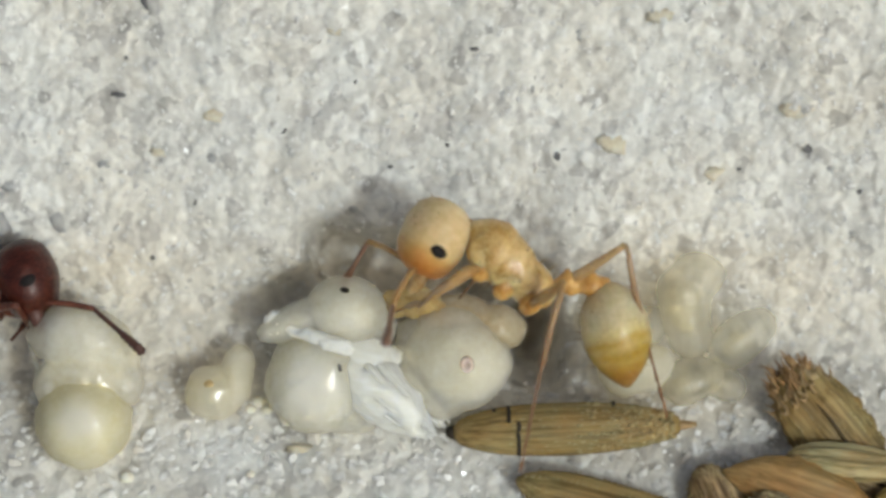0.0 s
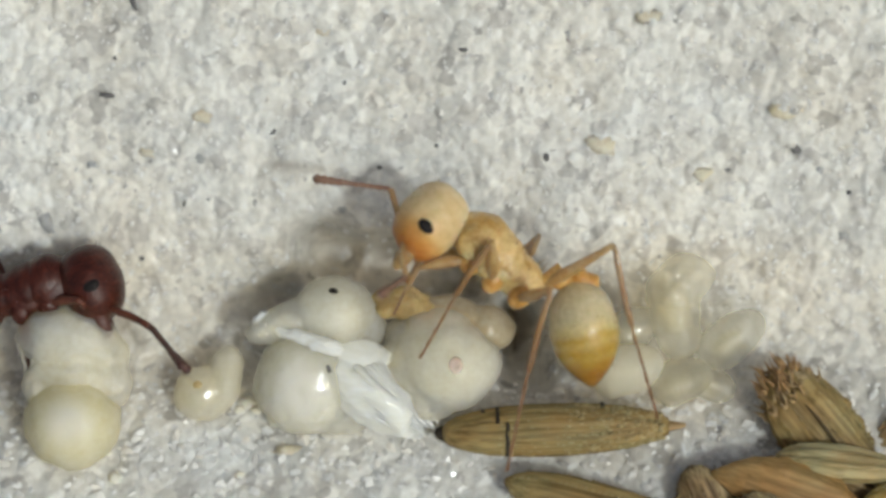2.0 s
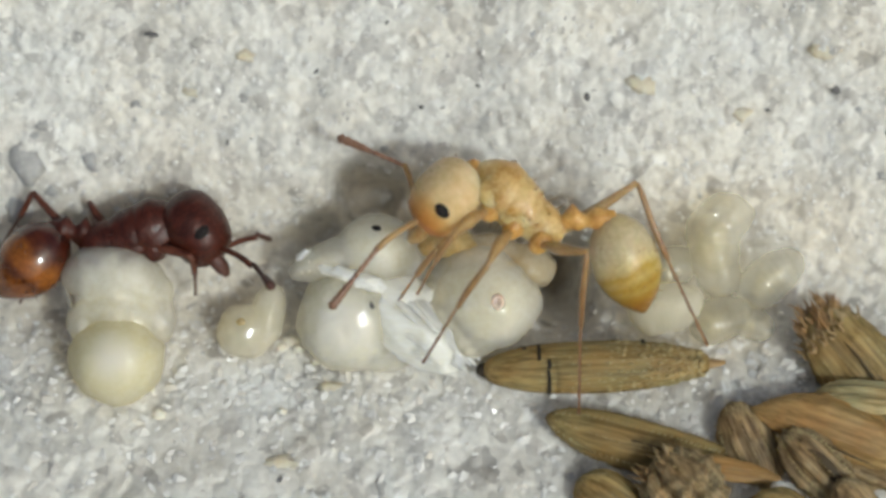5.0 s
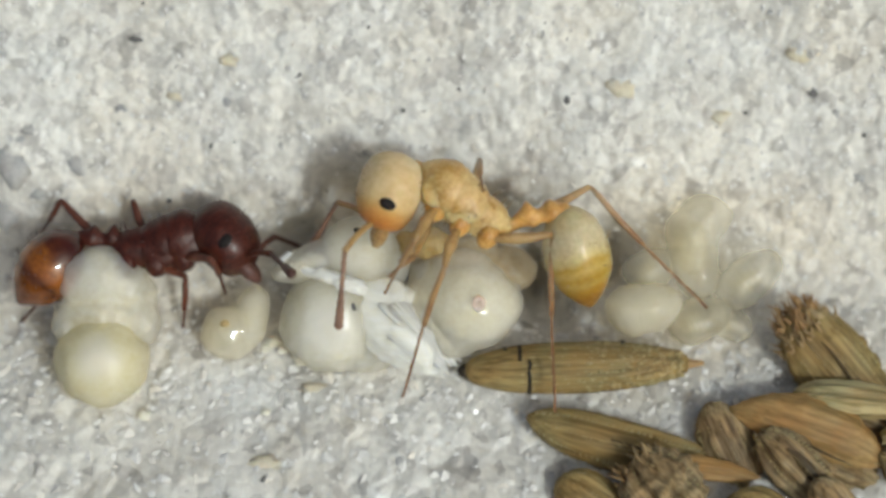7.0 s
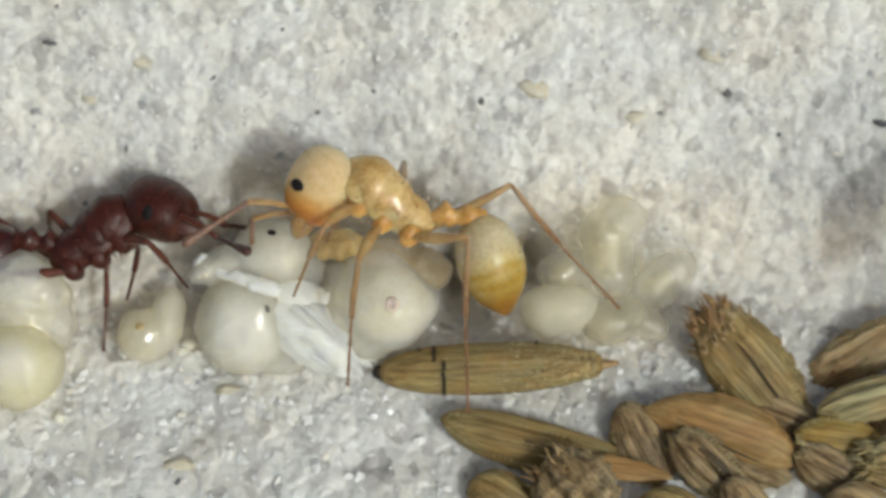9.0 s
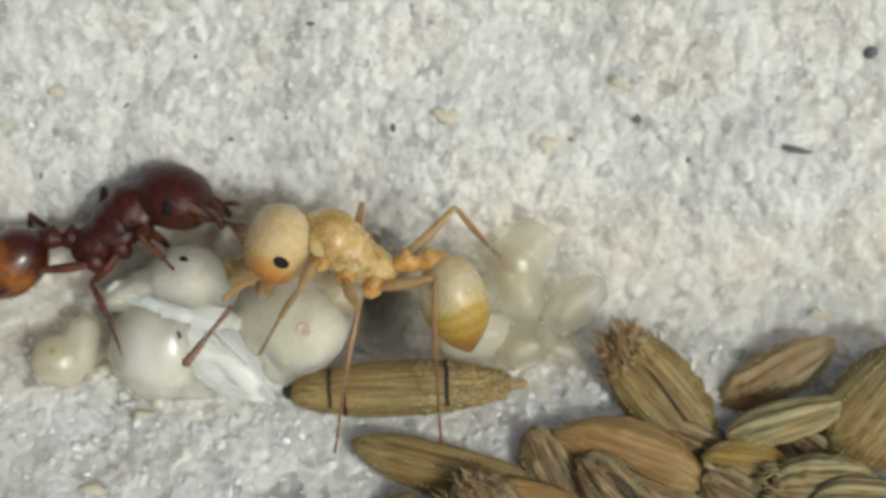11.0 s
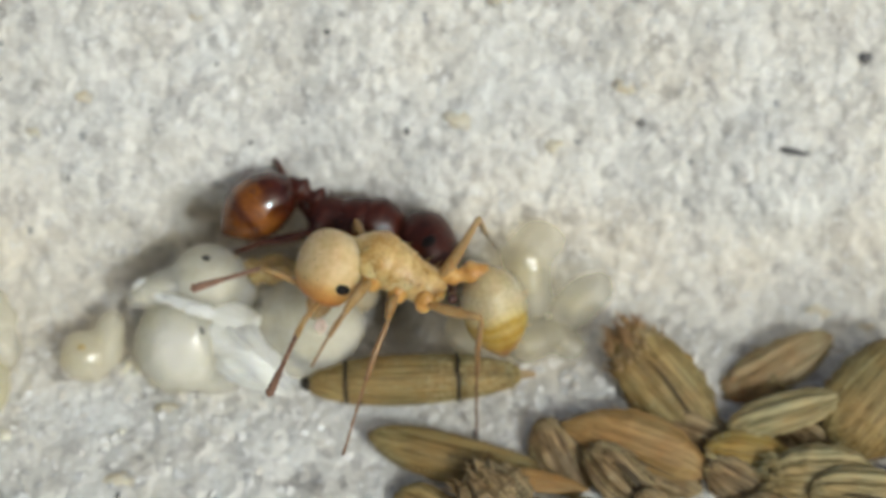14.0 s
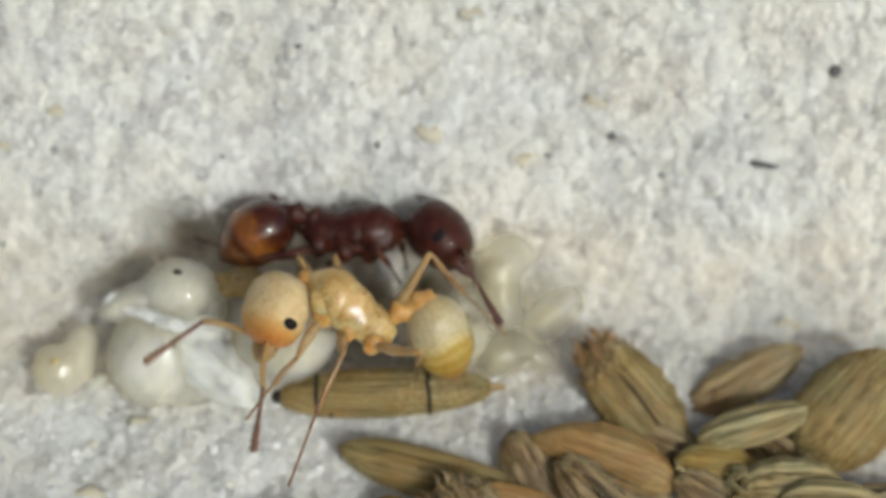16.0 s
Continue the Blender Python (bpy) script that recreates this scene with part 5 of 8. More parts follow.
    walk(pale_ant["scape_F"], posed([
        (0, 0.713, -0.276, 0.138, 87.1, -32.6, -89.2), (0.5, 0.713, -0.276, 0.138, 50.9, -40.2, -68.3),
        (1, 0.713, -0.276, 0.138, 80.0, -47.2, -89.3), (1.5, 0.713, -0.276, 0.138, 83.0, -72.7, -93.8),
        (2, 0.713, -0.276, 0.138, 169.6, -54.8, -177.6), (2.5, 0.713, -0.276, 0.138, 114.3, -58.7, -111.1),
        (3, 0.713, -0.276, 0.138, 143.4, -62.6, -151.5), (3.5, 0.713, -0.276, 0.138, 36.5, -40.6, -62.3),
        (4, 0.713, -0.276, 0.138, 106.6, -42.7, -129.2), (4.2, 0.713, -0.276, 0.138, 98.4, -36.1, -112.2),
        (6.3, 0.713, -0.276, 0.138, 165.6, -37.3, -161.6), (6.5, 0.713, -0.276, 0.138, 141.8, -39.2, -144.8),
        (7, 0.713, -0.276, 0.138, 96.8, -35.7, -90.5), (7.5, 0.713, -0.276, 0.138, 96.3, -35.7, -90.1),
        (8, 0.713, -0.276, 0.138, 86.0, -55.9, -89.9), (8.5, 0.713, -0.276, 0.138, 82.0, -77.4, -74.1),
        (9, 0.713, -0.276, 0.138, -34.9, -45.3, 29.0), (9.5, 0.713, -0.276, 0.138, 120.7, -29.1, -103.4),
        (9.7, 0.713, -0.276, 0.138, 110.1, -33.3, -106.3), (11.8, 0.713, -0.276, 0.138, 125.0, -29.2, -134.3),
        (12, 0.713, -0.276, 0.138, 93.6, -40.0, -115.1), (12.5, 0.713, -0.276, 0.138, 107.7, -5.7, -122.9),
        (13, 0.713, -0.276, 0.138, 111.5, -37.3, -113.5), (13.5, 0.713, -0.276, 0.138, 106.8, -33.5, -105.5),
        (14, 0.713, -0.276, 0.138, 104.3, -44.6, -94.3), (14.5, 0.713, -0.276, 0.138, 90.8, -34.7, -74.6),
        (15, 0.713, -0.276, 0.138, 126.7, -34.9, -126.2), (15.5, 0.713, -0.276, 0.138, 129.2, -7.5, -131.0),
        (16, 0.713, -0.276, 0.138, 77.0, -47.5, -82.3),
    ]))
    walk(pale_ant["flag_F"], posed([
        (0, 0.725, -1.167, 0.708, 18.7, 14.9, -43.5), (0.5, 1.012, -1.027, 0.821, 16.4, -16.9, -31.4),
        (1, 0.721, -0.995, 0.914, 16.8, -15.6, -23.0), (1.5, 0.692, -0.590, 1.148, 24.5, -44.6, -28.9),
        (2, 0.103, -0.302, 1.002, 10.1, -52.7, -14.2), (2.5, 0.515, -0.788, 1.042, 11.3, -4.6, -32.0),
        (3, 0.285, -0.509, 1.077, 20.5, -38.1, -17.9), (3.5, 1.087, -0.987, 0.827, 28.0, -3.2, -49.9),
        (4, 0.222, -0.879, 0.856, 75.3, -43.3, -84.5), (4.2, 0.389, -1.067, 0.761, 45.4, -34.4, -42.2),
        (6.3, -0.086, -0.541, 0.779, 151.0, -65.9, -143.6), (6.5, 0.043, -0.749, 0.807, 116.6, -57.6, -111.9),
        (7, 0.705, -1.135, 0.756, 16.5, -2.7, -36.2), (7.5, 0.712, -1.135, 0.756, -9.9, -1.6, -65.2),
        (8, 0.714, -0.869, 1.014, 23.1, -38.8, -55.4), (8.5, 0.776, -0.499, 1.170, -26.8, -0.9, -4.4),
        (9, 1.364, 0.084, 0.890, -33.1, -8.4, -59.2), (9.5, 0.499, -1.175, 0.653, 11.3, -15.1, -66.5),
        (9.7, 0.465, -1.125, 0.719, 21.1, -8.7, -84.9), (11.8, 0.068, -0.937, 0.654, 100.1, -43.4, -93.6),
        (12, 0.370, -1.010, 0.819, 64.3, 17.3, -85.0), (12.5, 0.141, -1.160, 0.243, 62.3, 22.9, -62.4),
        (13, 0.377, -1.048, 0.779, 83.1, -24.7, -70.7), (13.5, 0.478, -1.126, 0.722, 84.0, -36.6, -66.9),
        (14, 0.656, -1.027, 0.881, 63.4, -39.5, -36.2), (14.5, 0.945, -1.114, 0.740, 57.0, -34.5, -24.7),
        (15, 0.201, -0.976, 0.743, 96.3, -48.6, -82.0), (15.5, 0.025, -1.068, 0.276, 130.2, 21.9, -102.9),
        (16, 0.809, -0.984, 0.919, 44.5, -20.2, -28.5),
    ]))
    walk(pale_ant["femur_NF"], posed([
        (0, 0.483, 0.276, -0.345, 49.4, 32.8, 65.0), (0.5, 0.483, 0.276, -0.345, 27.5, 23.7, 52.1),
        (1, 0.483, 0.276, -0.345, 9.6, 37.7, 15.3), (1.5, 0.483, 0.276, -0.345, 44.1, 21.2, 69.4),
        (2, 0.483, 0.276, -0.345, 0.1, 43.0, 0.0), (2.5, 0.483, 0.276, -0.345, 10.3, 55.0, 12.3),
        (3, 0.483, 0.276, -0.345, 23.6, 15.2, 58.7), (3.5, 0.483, 0.276, -0.345, 42.0, 41.0, 53.8),
        (4, 0.483, 0.276, -0.345, 77.5, 44.6, 81.1), (4.2, 0.483, 0.276, -0.345, 65.3, 43.3, 72.4),
        (6.3, 0.483, 0.276, -0.345, 0.1, 66.1, 0.0), (6.5, 0.483, 0.276, -0.345, 63.8, 51.1, 69.0),
        (7, 0.483, 0.276, -0.345, 84.6, 45.2, 86.1), (7.5, 0.483, 0.276, -0.345, 81.5, 39.2, 84.6),
        (8, 0.483, 0.276, -0.345, 0.0, 88.0, 0.0), (8.5, 0.483, 0.276, -0.345, 67.7, 51.1, 72.2),
        (9, 0.483, 0.276, -0.345, 52.7, 45.8, 61.3), (9.5, 0.483, 0.276, -0.345, 0.0, 74.9, 0.0),
        (9.7, 0.483, 0.276, -0.345, 59.0, 70.0, 60.5), (11.8, 0.483, 0.276, -0.345, 77.8, 39.9, 82.1),
        (12, 0.483, 0.276, -0.345, 60.8, 44.2, 68.6), (12.5, 0.483, 0.276, -0.345, 58.9, 43.5, 67.4),
        (13, 0.483, 0.276, -0.345, 56.3, 52.0, 62.3), (13.5, 0.483, 0.276, -0.345, 32.6, 68.5, 34.5),
        (14, 0.483, 0.276, -0.345, 59.0, 55.7, 63.6), (14.5, 0.483, 0.276, -0.345, 180.0, 88.5, 180.0),
        (15, 0.483, 0.276, -0.345, 82.5, 54.5, 83.9), (15.5, 0.483, 0.276, -0.345, 50.8, 45.5, 59.8),
        (16, 0.483, 0.276, -0.345, 0.0, 86.0, 0.0),
    ]))
    walk(pale_ant["tibia_NF"], posed([
        (0, 1.056, 0.000, 0.000, -16.0, 8.6, -112.1), (0.5, 1.056, 0.000, -0.000, -60.0, 24.4, -122.8),
        (1, 1.056, 0.000, 0.000, -30.8, 24.9, -66.7), (1.5, 1.056, -0.000, -0.000, -23.7, 20.7, -111.8),
        (2, 1.056, -0.000, -0.000, -46.9, 30.3, -64.7), (2.5, 1.056, 0.000, 0.000, -55.3, 42.5, -71.9),
        (3, 1.056, -0.000, 0.000, -57.8, 21.3, -132.6), (3.5, 1.056, 0.000, 0.000, -81.9, 26.6, -123.8),
        (4, 1.056, -0.000, -0.000, -22.8, 11.7, -109.0), (4.2, 1.056, 0.000, -0.000, -23.6, 13.6, -105.5),
        (6.3, 1.056, 0.000, 0.000, -0.0, 18.4, -0.0), (6.5, 1.056, -0.000, 0.000, -0.0, 8.0, -35.9),
        (7, 1.056, 0.000, 0.000, -0.6, 0.7, -86.6), (7.5, 1.056, 0.000, 0.000, -3.6, 7.4, -76.2),
        (8, 1.056, 0.000, -0.000, -4.1, 4.2, -44.3), (8.5, 1.056, 0.000, 0.000, -10.3, 22.1, -62.3),
        (9, 1.056, -0.000, 0.000, -14.6, 26.7, -67.6), (9.5, 1.056, 0.000, -0.000, -7.1, 5.9, -50.3),
        (9.7, 1.056, 0.000, 0.000, 3.4, -3.2, -63.9), (11.8, 1.056, 0.000, 0.000, -5.6, 14.7, -70.5),
        (12, 1.056, 0.000, 0.000, -14.3, 20.1, -78.3), (12.5, 1.056, 0.000, -0.000, -20.2, 7.3, -112.8),
        (13, 1.056, -0.000, -0.000, -10.8, 14.0, -71.1), (13.5, 1.056, 0.000, -0.000, -5.4, 6.9, -49.8),
        (14, 1.056, -0.000, 0.000, -3.4, 4.6, -66.6), (14.5, 1.056, 0.000, 0.000, 10.2, -11.8, -41.3),
        (15, 1.056, -0.000, 0.000, 0.0, -0.0, -73.4), (15.5, 1.056, 0.000, 0.000, -32.2, 31.9, -87.1),
        (16, 1.056, 0.000, 0.000, 0.0, -7.0, 0.0),
    ]))
    walk(pale_ant["femur_NM"], posed([
        (0, -0.092, 0.276, -0.483, 0.0, -67.2, 0.0), (0.5, -0.092, 0.276, -0.483, 0.0, -63.9, 0.0),
        (1, -0.092, 0.276, -0.483, -24.0, -52.2, 29.4), (1.5, -0.092, 0.276, -0.483, -12.4, -67.1, 13.4),
        (2, -0.092, 0.276, -0.483, -37.4, -42.1, 48.8), (2.5, -0.092, 0.276, -0.483, -37.4, -44.1, 47.7),
        (3, -0.092, 0.276, -0.483, -37.0, -40.9, 49.0), (3.5, -0.092, 0.276, -0.483, 47.8, 21.0, 71.8),
        (4, -0.092, 0.276, -0.483, -22.5, -26.7, 42.8), (4.2, -0.092, 0.276, -0.483, 38.0, 16.9, 69.5),
        (6.3, -0.092, 0.276, -0.483, -180.0, 86.4, 180.0), (6.5, -0.092, 0.276, -0.483, 112.5, 76.3, 111.9),
        (7, -0.092, 0.276, -0.483, 105.2, 57.1, 102.8), (7.5, -0.092, 0.276, -0.483, 72.7, 61.6, 74.6),
        (8, -0.092, 0.276, -0.483, 0.0, 85.0, 0.0), (8.5, -0.092, 0.276, -0.483, 97.5, 63.6, 96.7),
        (9, -0.092, 0.276, -0.483, 88.4, 62.9, 88.5), (9.5, -0.092, 0.276, -0.483, 105.5, 37.3, 99.6),
        (9.7, -0.092, 0.276, -0.483, 157.9, 24.1, 135.5), (11.8, -0.092, 0.276, -0.483, 140.9, 28.2, 120.3),
        (12, -0.092, 0.276, -0.483, 128.1, 36.8, 115.2), (12.5, -0.092, 0.276, -0.483, 56.9, 73.3, 58.0),
        (13, -0.092, 0.276, -0.483, 95.9, 21.5, 92.2), (13.5, -0.092, 0.276, -0.483, 89.5, 33.5, 89.7),
        (14, -0.092, 0.276, -0.483, 95.6, 32.7, 93.0), (14.5, -0.092, 0.276, -0.483, 124.6, 31.0, 109.7),
        (15, -0.092, 0.276, -0.483, 144.4, 20.4, 116.2), (15.5, -0.092, 0.276, -0.483, 146.7, 27.7, 125.4),
        (16, -0.092, 0.276, -0.483, 116.1, 22.0, 100.5),
    ]))
    walk(pale_ant["tibia_NM"], posed([
        (0, 0.978, -0.000, -0.000, -155.6, 17.5, -123.7), (0.5, 0.978, 0.000, 0.000, -163.0, 19.7, -138.0),
        (1, 0.978, 0.000, 0.000, -169.2, 28.1, -175.6), (1.5, 0.978, -0.000, 0.000, -171.1, 17.2, -157.5),
        (2, 0.977, 0.000, 0.000, -165.8, 29.4, 173.3), (2.5, 0.978, -0.000, 0.000, -176.2, 11.8, 166.0),
        (3, 0.978, -0.000, -0.000, -168.3, 29.9, 167.7), (3.5, 0.977, 0.000, 0.000, -35.6, 39.0, -111.1),
        (4, 0.978, 0.000, 0.000, -142.7, 38.4, -166.6), (4.2, 0.978, 0.000, 0.000, -39.2, 23.2, -127.8),
        (6.3, 0.978, 0.000, 0.000, -3.2, 9.5, -18.7), (6.5, 0.978, -0.000, -0.000, -1.9, 4.7, -35.0),
        (7, 0.978, 0.000, -0.000, -0.7, 2.0, -50.8), (7.5, 0.978, 0.000, 0.000, -15.0, 21.5, -63.3),
        (8, 0.978, -0.000, 0.000, -1.7, 1.5, -49.0), (8.5, 0.978, -0.000, 0.000, -10.2, 17.9, -56.3),
        (9, 0.978, 0.000, -0.000, -13.1, 21.4, -59.4), (9.5, 0.978, -0.000, 0.000, 5.3, -2.7, -114.6),
        (9.7, 0.978, 0.000, 0.000, 0.1, -37.6, -39.9), (11.8, 0.978, 0.000, 0.000, 12.1, -30.4, -72.4),
        (12, 0.978, 0.000, -0.000, 10.3, -13.2, -85.0), (12.5, 0.978, 0.000, -0.000, -11.3, 12.2, -57.6),
        (13, 0.978, -0.000, 0.000, -1.2, 5.6, -80.5), (13.5, 0.978, 0.000, -0.000, -0.7, 5.0, -63.8),
        (14, 0.977, 0.000, 0.000, 0.0, -1.4, -57.2), (14.5, 0.978, 0.000, 0.000, 7.8, -22.3, -73.6),
        (15, 0.978, 0.000, 0.000, 12.8, -40.7, -76.3), (15.5, 0.977, -0.000, -0.000, 0.1, -44.3, -46.3),
        (16, 0.977, -0.000, -0.000, 0.0, -17.8, -65.7),
    ]))
    walk(pale_ant["femur_NH"], posed([
        (0, -0.690, 0.276, -0.437, -113.1, -34.3, 103.4), (0.5, -0.690, 0.276, -0.437, -113.3, -30.6, 102.3),
        (1, -0.690, 0.276, -0.437, -115.9, -29.3, 103.3), (1.5, -0.690, 0.276, -0.437, -112.9, -33.4, 103.0),
        (2, -0.690, 0.276, -0.437, -129.2, -23.0, 107.5), (2.5, -0.690, 0.276, -0.437, -118.6, -40.7, 109.5),
        (3, -0.690, 0.276, -0.437, -129.4, -26.8, 110.3), (3.5, -0.690, 0.276, -0.437, -167.6, -6.4, 116.5),
        (4, -0.690, 0.276, -0.437, -144.4, -8.5, 101.4), (4.2, -0.690, 0.276, -0.437, -163.8, -4.6, 105.1),
        (6.3, -0.690, 0.276, -0.437, 179.9, -33.3, 180.0), (6.5, -0.690, 0.276, -0.437, 179.9, -34.5, 180.0),
        (7, -0.690, 0.276, -0.437, 179.9, -31.7, 180.0), (7.5, -0.690, 0.276, -0.437, -175.7, -26.2, 170.2),
        (8, -0.690, 0.276, -0.437, -173.4, -26.9, 165.3), (8.5, -0.690, 0.276, -0.437, -170.8, -30.2, 162.0),
        (9, -0.690, 0.276, -0.437, -166.1, -26.3, 150.6), (9.5, -0.690, 0.276, -0.437, -165.3, -28.3, 150.8),
        (9.7, -0.690, 0.276, -0.437, -166.4, -22.4, 147.4), (11.8, -0.690, 0.276, -0.437, 179.9, -43.0, 180.0),
        (12, -0.690, 0.276, -0.437, 179.9, -34.9, 180.0), (12.5, -0.690, 0.276, -0.437, -172.9, -15.1, 153.9),
        (13, -0.690, 0.276, -0.437, -167.7, -39.5, 160.9), (13.5, -0.690, 0.276, -0.437, -178.0, -6.7, 162.0),
        (14, -0.690, 0.276, -0.437, -177.4, -7.6, 159.8), (14.5, -0.690, 0.276, -0.437, -178.6, -11.1, 171.9),
        (15, -0.690, 0.276, -0.437, 179.9, -17.3, 180.0), (15.5, -0.690, 0.276, -0.437, -168.9, -26.5, 156.1),
        (16, -0.690, 0.276, -0.437, -166.3, -16.6, 139.2),
    ]))
    walk(pale_ant["tibia_NH"], posed([
        (0, 1.318, -0.000, -0.000, 179.9, -40.3, 126.6), (0.5, 1.318, -0.000, 0.000, 179.9, -42.5, 122.8),
        (1, 1.318, -0.000, 0.000, 179.9, -44.2, 122.0), (1.5, 1.318, 0.000, 0.000, 168.4, -43.0, 142.2),
        (2, 1.318, -0.000, 0.000, 161.5, -55.4, 140.6), (2.5, 1.318, 0.000, 0.000, 179.8, -59.6, 134.5),
        (3, 1.318, 0.000, 0.000, 168.0, -56.0, 137.4), (3.5, 1.318, -0.000, 0.000, 56.1, -41.3, -128.8),
        (4, 1.318, 0.000, 0.000, 99.5, -45.6, -172.7), (4.2, 1.318, 0.000, 0.000, 70.4, -51.6, -148.7),
        (6.3, 1.318, 0.000, 0.000, 91.7, -60.4, -91.6), (6.5, 1.318, 0.000, 0.000, 93.1, -66.2, -92.9),
        (7, 1.318, 0.000, 0.000, 97.6, -74.4, -97.4), (7.5, 1.318, -0.000, 0.000, 74.4, -71.1, -84.1),
        (8, 1.318, 0.000, 0.000, 74.0, -68.3, -88.2), (8.5, 1.318, 0.000, 0.000, 75.2, -74.6, -91.2),
        (9, 1.318, 0.000, 0.000, 87.3, -71.9, -113.6), (9.5, 1.318, 0.000, -0.000, 111.2, -73.7, -135.9),
        (9.7, 1.318, -0.000, 0.000, 91.4, -67.4, -121.2), (11.8, 1.318, 0.000, 0.000, 108.2, -57.4, -105.6),
        (12, 1.318, 0.000, 0.000, 94.8, -42.6, -93.4), (12.5, 1.318, -0.000, 0.000, 86.9, -30.2, -113.6),
        (13, 1.318, 0.000, 0.000, 108.4, -48.0, -118.6), (13.5, 1.318, 0.000, -0.000, 73.8, -40.3, -97.2),
        (14, 1.318, -0.000, 0.000, 72.5, -45.1, -97.4), (14.5, 1.318, 0.000, 0.000, 70.5, -42.3, -84.6),
        (15, 1.318, 0.000, 0.000, 76.8, -43.5, -80.9), (15.5, 1.318, -0.000, 0.000, 78.1, -30.3, -105.2),
        (16, 1.318, 0.000, 0.000, 85.1, -14.5, -127.6),
    ]))
    walk(pale_ant["femur_FF"], posed([
        (0, 0.483, -0.276, -0.345, 0.1, 64.9, 0.0), (0.5, 0.483, -0.276, -0.345, -18.6, 58.1, -21.7),
        (1, 0.483, -0.276, -0.345, 0.1, 56.1, 0.0), (1.5, 0.483, -0.276, -0.345, 0.1, 64.5, 0.0),
        (2, 0.483, -0.276, -0.345, -14.3, 12.8, -49.3), (2.5, 0.483, -0.276, -0.345, -64.3, 37.1, -73.9),
        (3, 0.483, -0.276, -0.345, -41.7, 49.7, -49.5), (3.5, 0.483, -0.276, -0.345, -52.5, 58.6, -56.9),
        (4, 0.483, -0.276, -0.345, 0.1, 68.5, 0.0), (4.2, 0.483, -0.276, -0.345, 0.1, 63.6, 0.0),
        (6.3, 0.483, -0.276, -0.345, -83.1, 59.8, -84.1), (6.5, 0.483, -0.276, -0.345, -85.4, 57.2, -86.1),
        (7, 0.483, -0.276, -0.345, -95.7, 52.9, -94.6), (7.5, 0.483, -0.276, -0.345, -91.0, 48.9, -90.7),
        (8, 0.483, -0.276, -0.345, -88.1, 45.9, -88.7), (8.5, 0.483, -0.276, -0.345, -80.7, 33.7, -84.9),
        (9, 0.483, -0.276, -0.345, -58.2, 20.0, -78.1), (9.5, 0.483, -0.276, -0.345, -16.8, 5.5, -72.7),
        (9.7, 0.483, -0.276, -0.345, -2.5, 1.0, -71.5), (11.8, 0.483, -0.276, -0.345, 31.0, -46.0, -39.8),
        (12, 0.483, -0.276, -0.345, 29.7, -49.4, -36.8), (12.5, 0.483, -0.276, -0.345, 24.4, -51.5, -30.0),
        (13, 0.483, -0.276, -0.345, 19.7, -43.4, -27.5), (13.5, 0.483, -0.276, -0.345, 18.8, -50.1, -23.8),
        (14, 0.483, -0.276, -0.345, 22.5, -46.2, -29.7), (14.5, 0.483, -0.276, -0.345, 24.0, -39.2, -35.0),
        (15, 0.483, -0.276, -0.345, 23.3, -35.8, -36.2), (15.5, 0.483, -0.276, -0.345, 29.9, -35.3, -44.7),
        (16, 0.483, -0.276, -0.345, 0.1, -35.9, 0.0),
    ]))
    walk(pale_ant["tibia_FF"], posed([
        (0, 1.353, 0.000, -0.000, 6.9, -3.1, -65.8), (0.5, 1.353, -0.000, 0.000, -7.5, 2.7, -58.6),
        (1, 1.353, 0.000, -0.000, -3.4, 5.5, -31.8), (1.5, 1.353, 0.000, 0.000, -0.1, 0.1, -44.7),
        (2, 1.353, 0.000, 0.000, 74.0, 26.4, 130.4), (2.5, 1.353, 0.000, -0.000, 39.9, 26.6, 111.9),
        (3, 1.353, 0.000, -0.000, 46.2, 15.9, 104.9), (3.5, 1.353, -0.000, -0.000, 15.2, 7.6, 90.0),
        (4, 1.353, 0.000, -0.000, -19.6, 9.1, -65.9), (4.2, 1.353, 0.000, -0.000, -20.9, 8.8, -68.0),
        (6.3, 1.353, 0.000, 0.000, -8.9, -3.3, 99.9), (6.5, 1.353, 0.000, 0.000, -12.7, -4.8, 102.6),
        (7, 1.353, -0.000, 0.000, -23.5, -9.2, 107.0), (7.5, 1.353, -0.000, -0.000, -6.8, -2.4, 111.6),
        (8, 1.353, 0.000, 0.000, 12.5, 4.3, 115.6), (8.5, 1.353, 0.000, 0.000, 18.3, 6.0, 128.5),
        (9, 1.353, 0.000, 0.000, 35.1, 11.0, 141.9), (9.5, 1.353, -0.000, -0.000, 72.4, 18.3, 156.3),
        (9.7, 1.353, 0.000, 0.000, 87.5, 19.3, 160.7), (11.8, 1.353, -0.000, 0.000, 135.2, 13.5, 129.5),
        (12, 1.353, -0.000, -0.000, 137.4, 11.6, 125.2), (12.5, 1.353, 0.000, 0.000, -148.9, 6.7, -82.9),
        (13, 1.353, -0.000, -0.000, -146.4, 9.9, -85.0), (13.5, 1.353, 0.000, 0.000, -149.0, 8.9, -89.5),
        (14, 1.353, 0.000, 0.000, -152.4, 7.9, -84.9), (14.5, 1.353, 0.000, -0.000, 155.5, 7.3, 131.8),
        (15, 1.353, 0.000, 0.000, 160.3, 4.5, 130.8), (15.5, 1.353, -0.000, 0.000, 159.0, 6.5, 141.3),
        (16, 1.353, 0.000, 0.000, -160.5, 4.9, -103.7),
    ]))
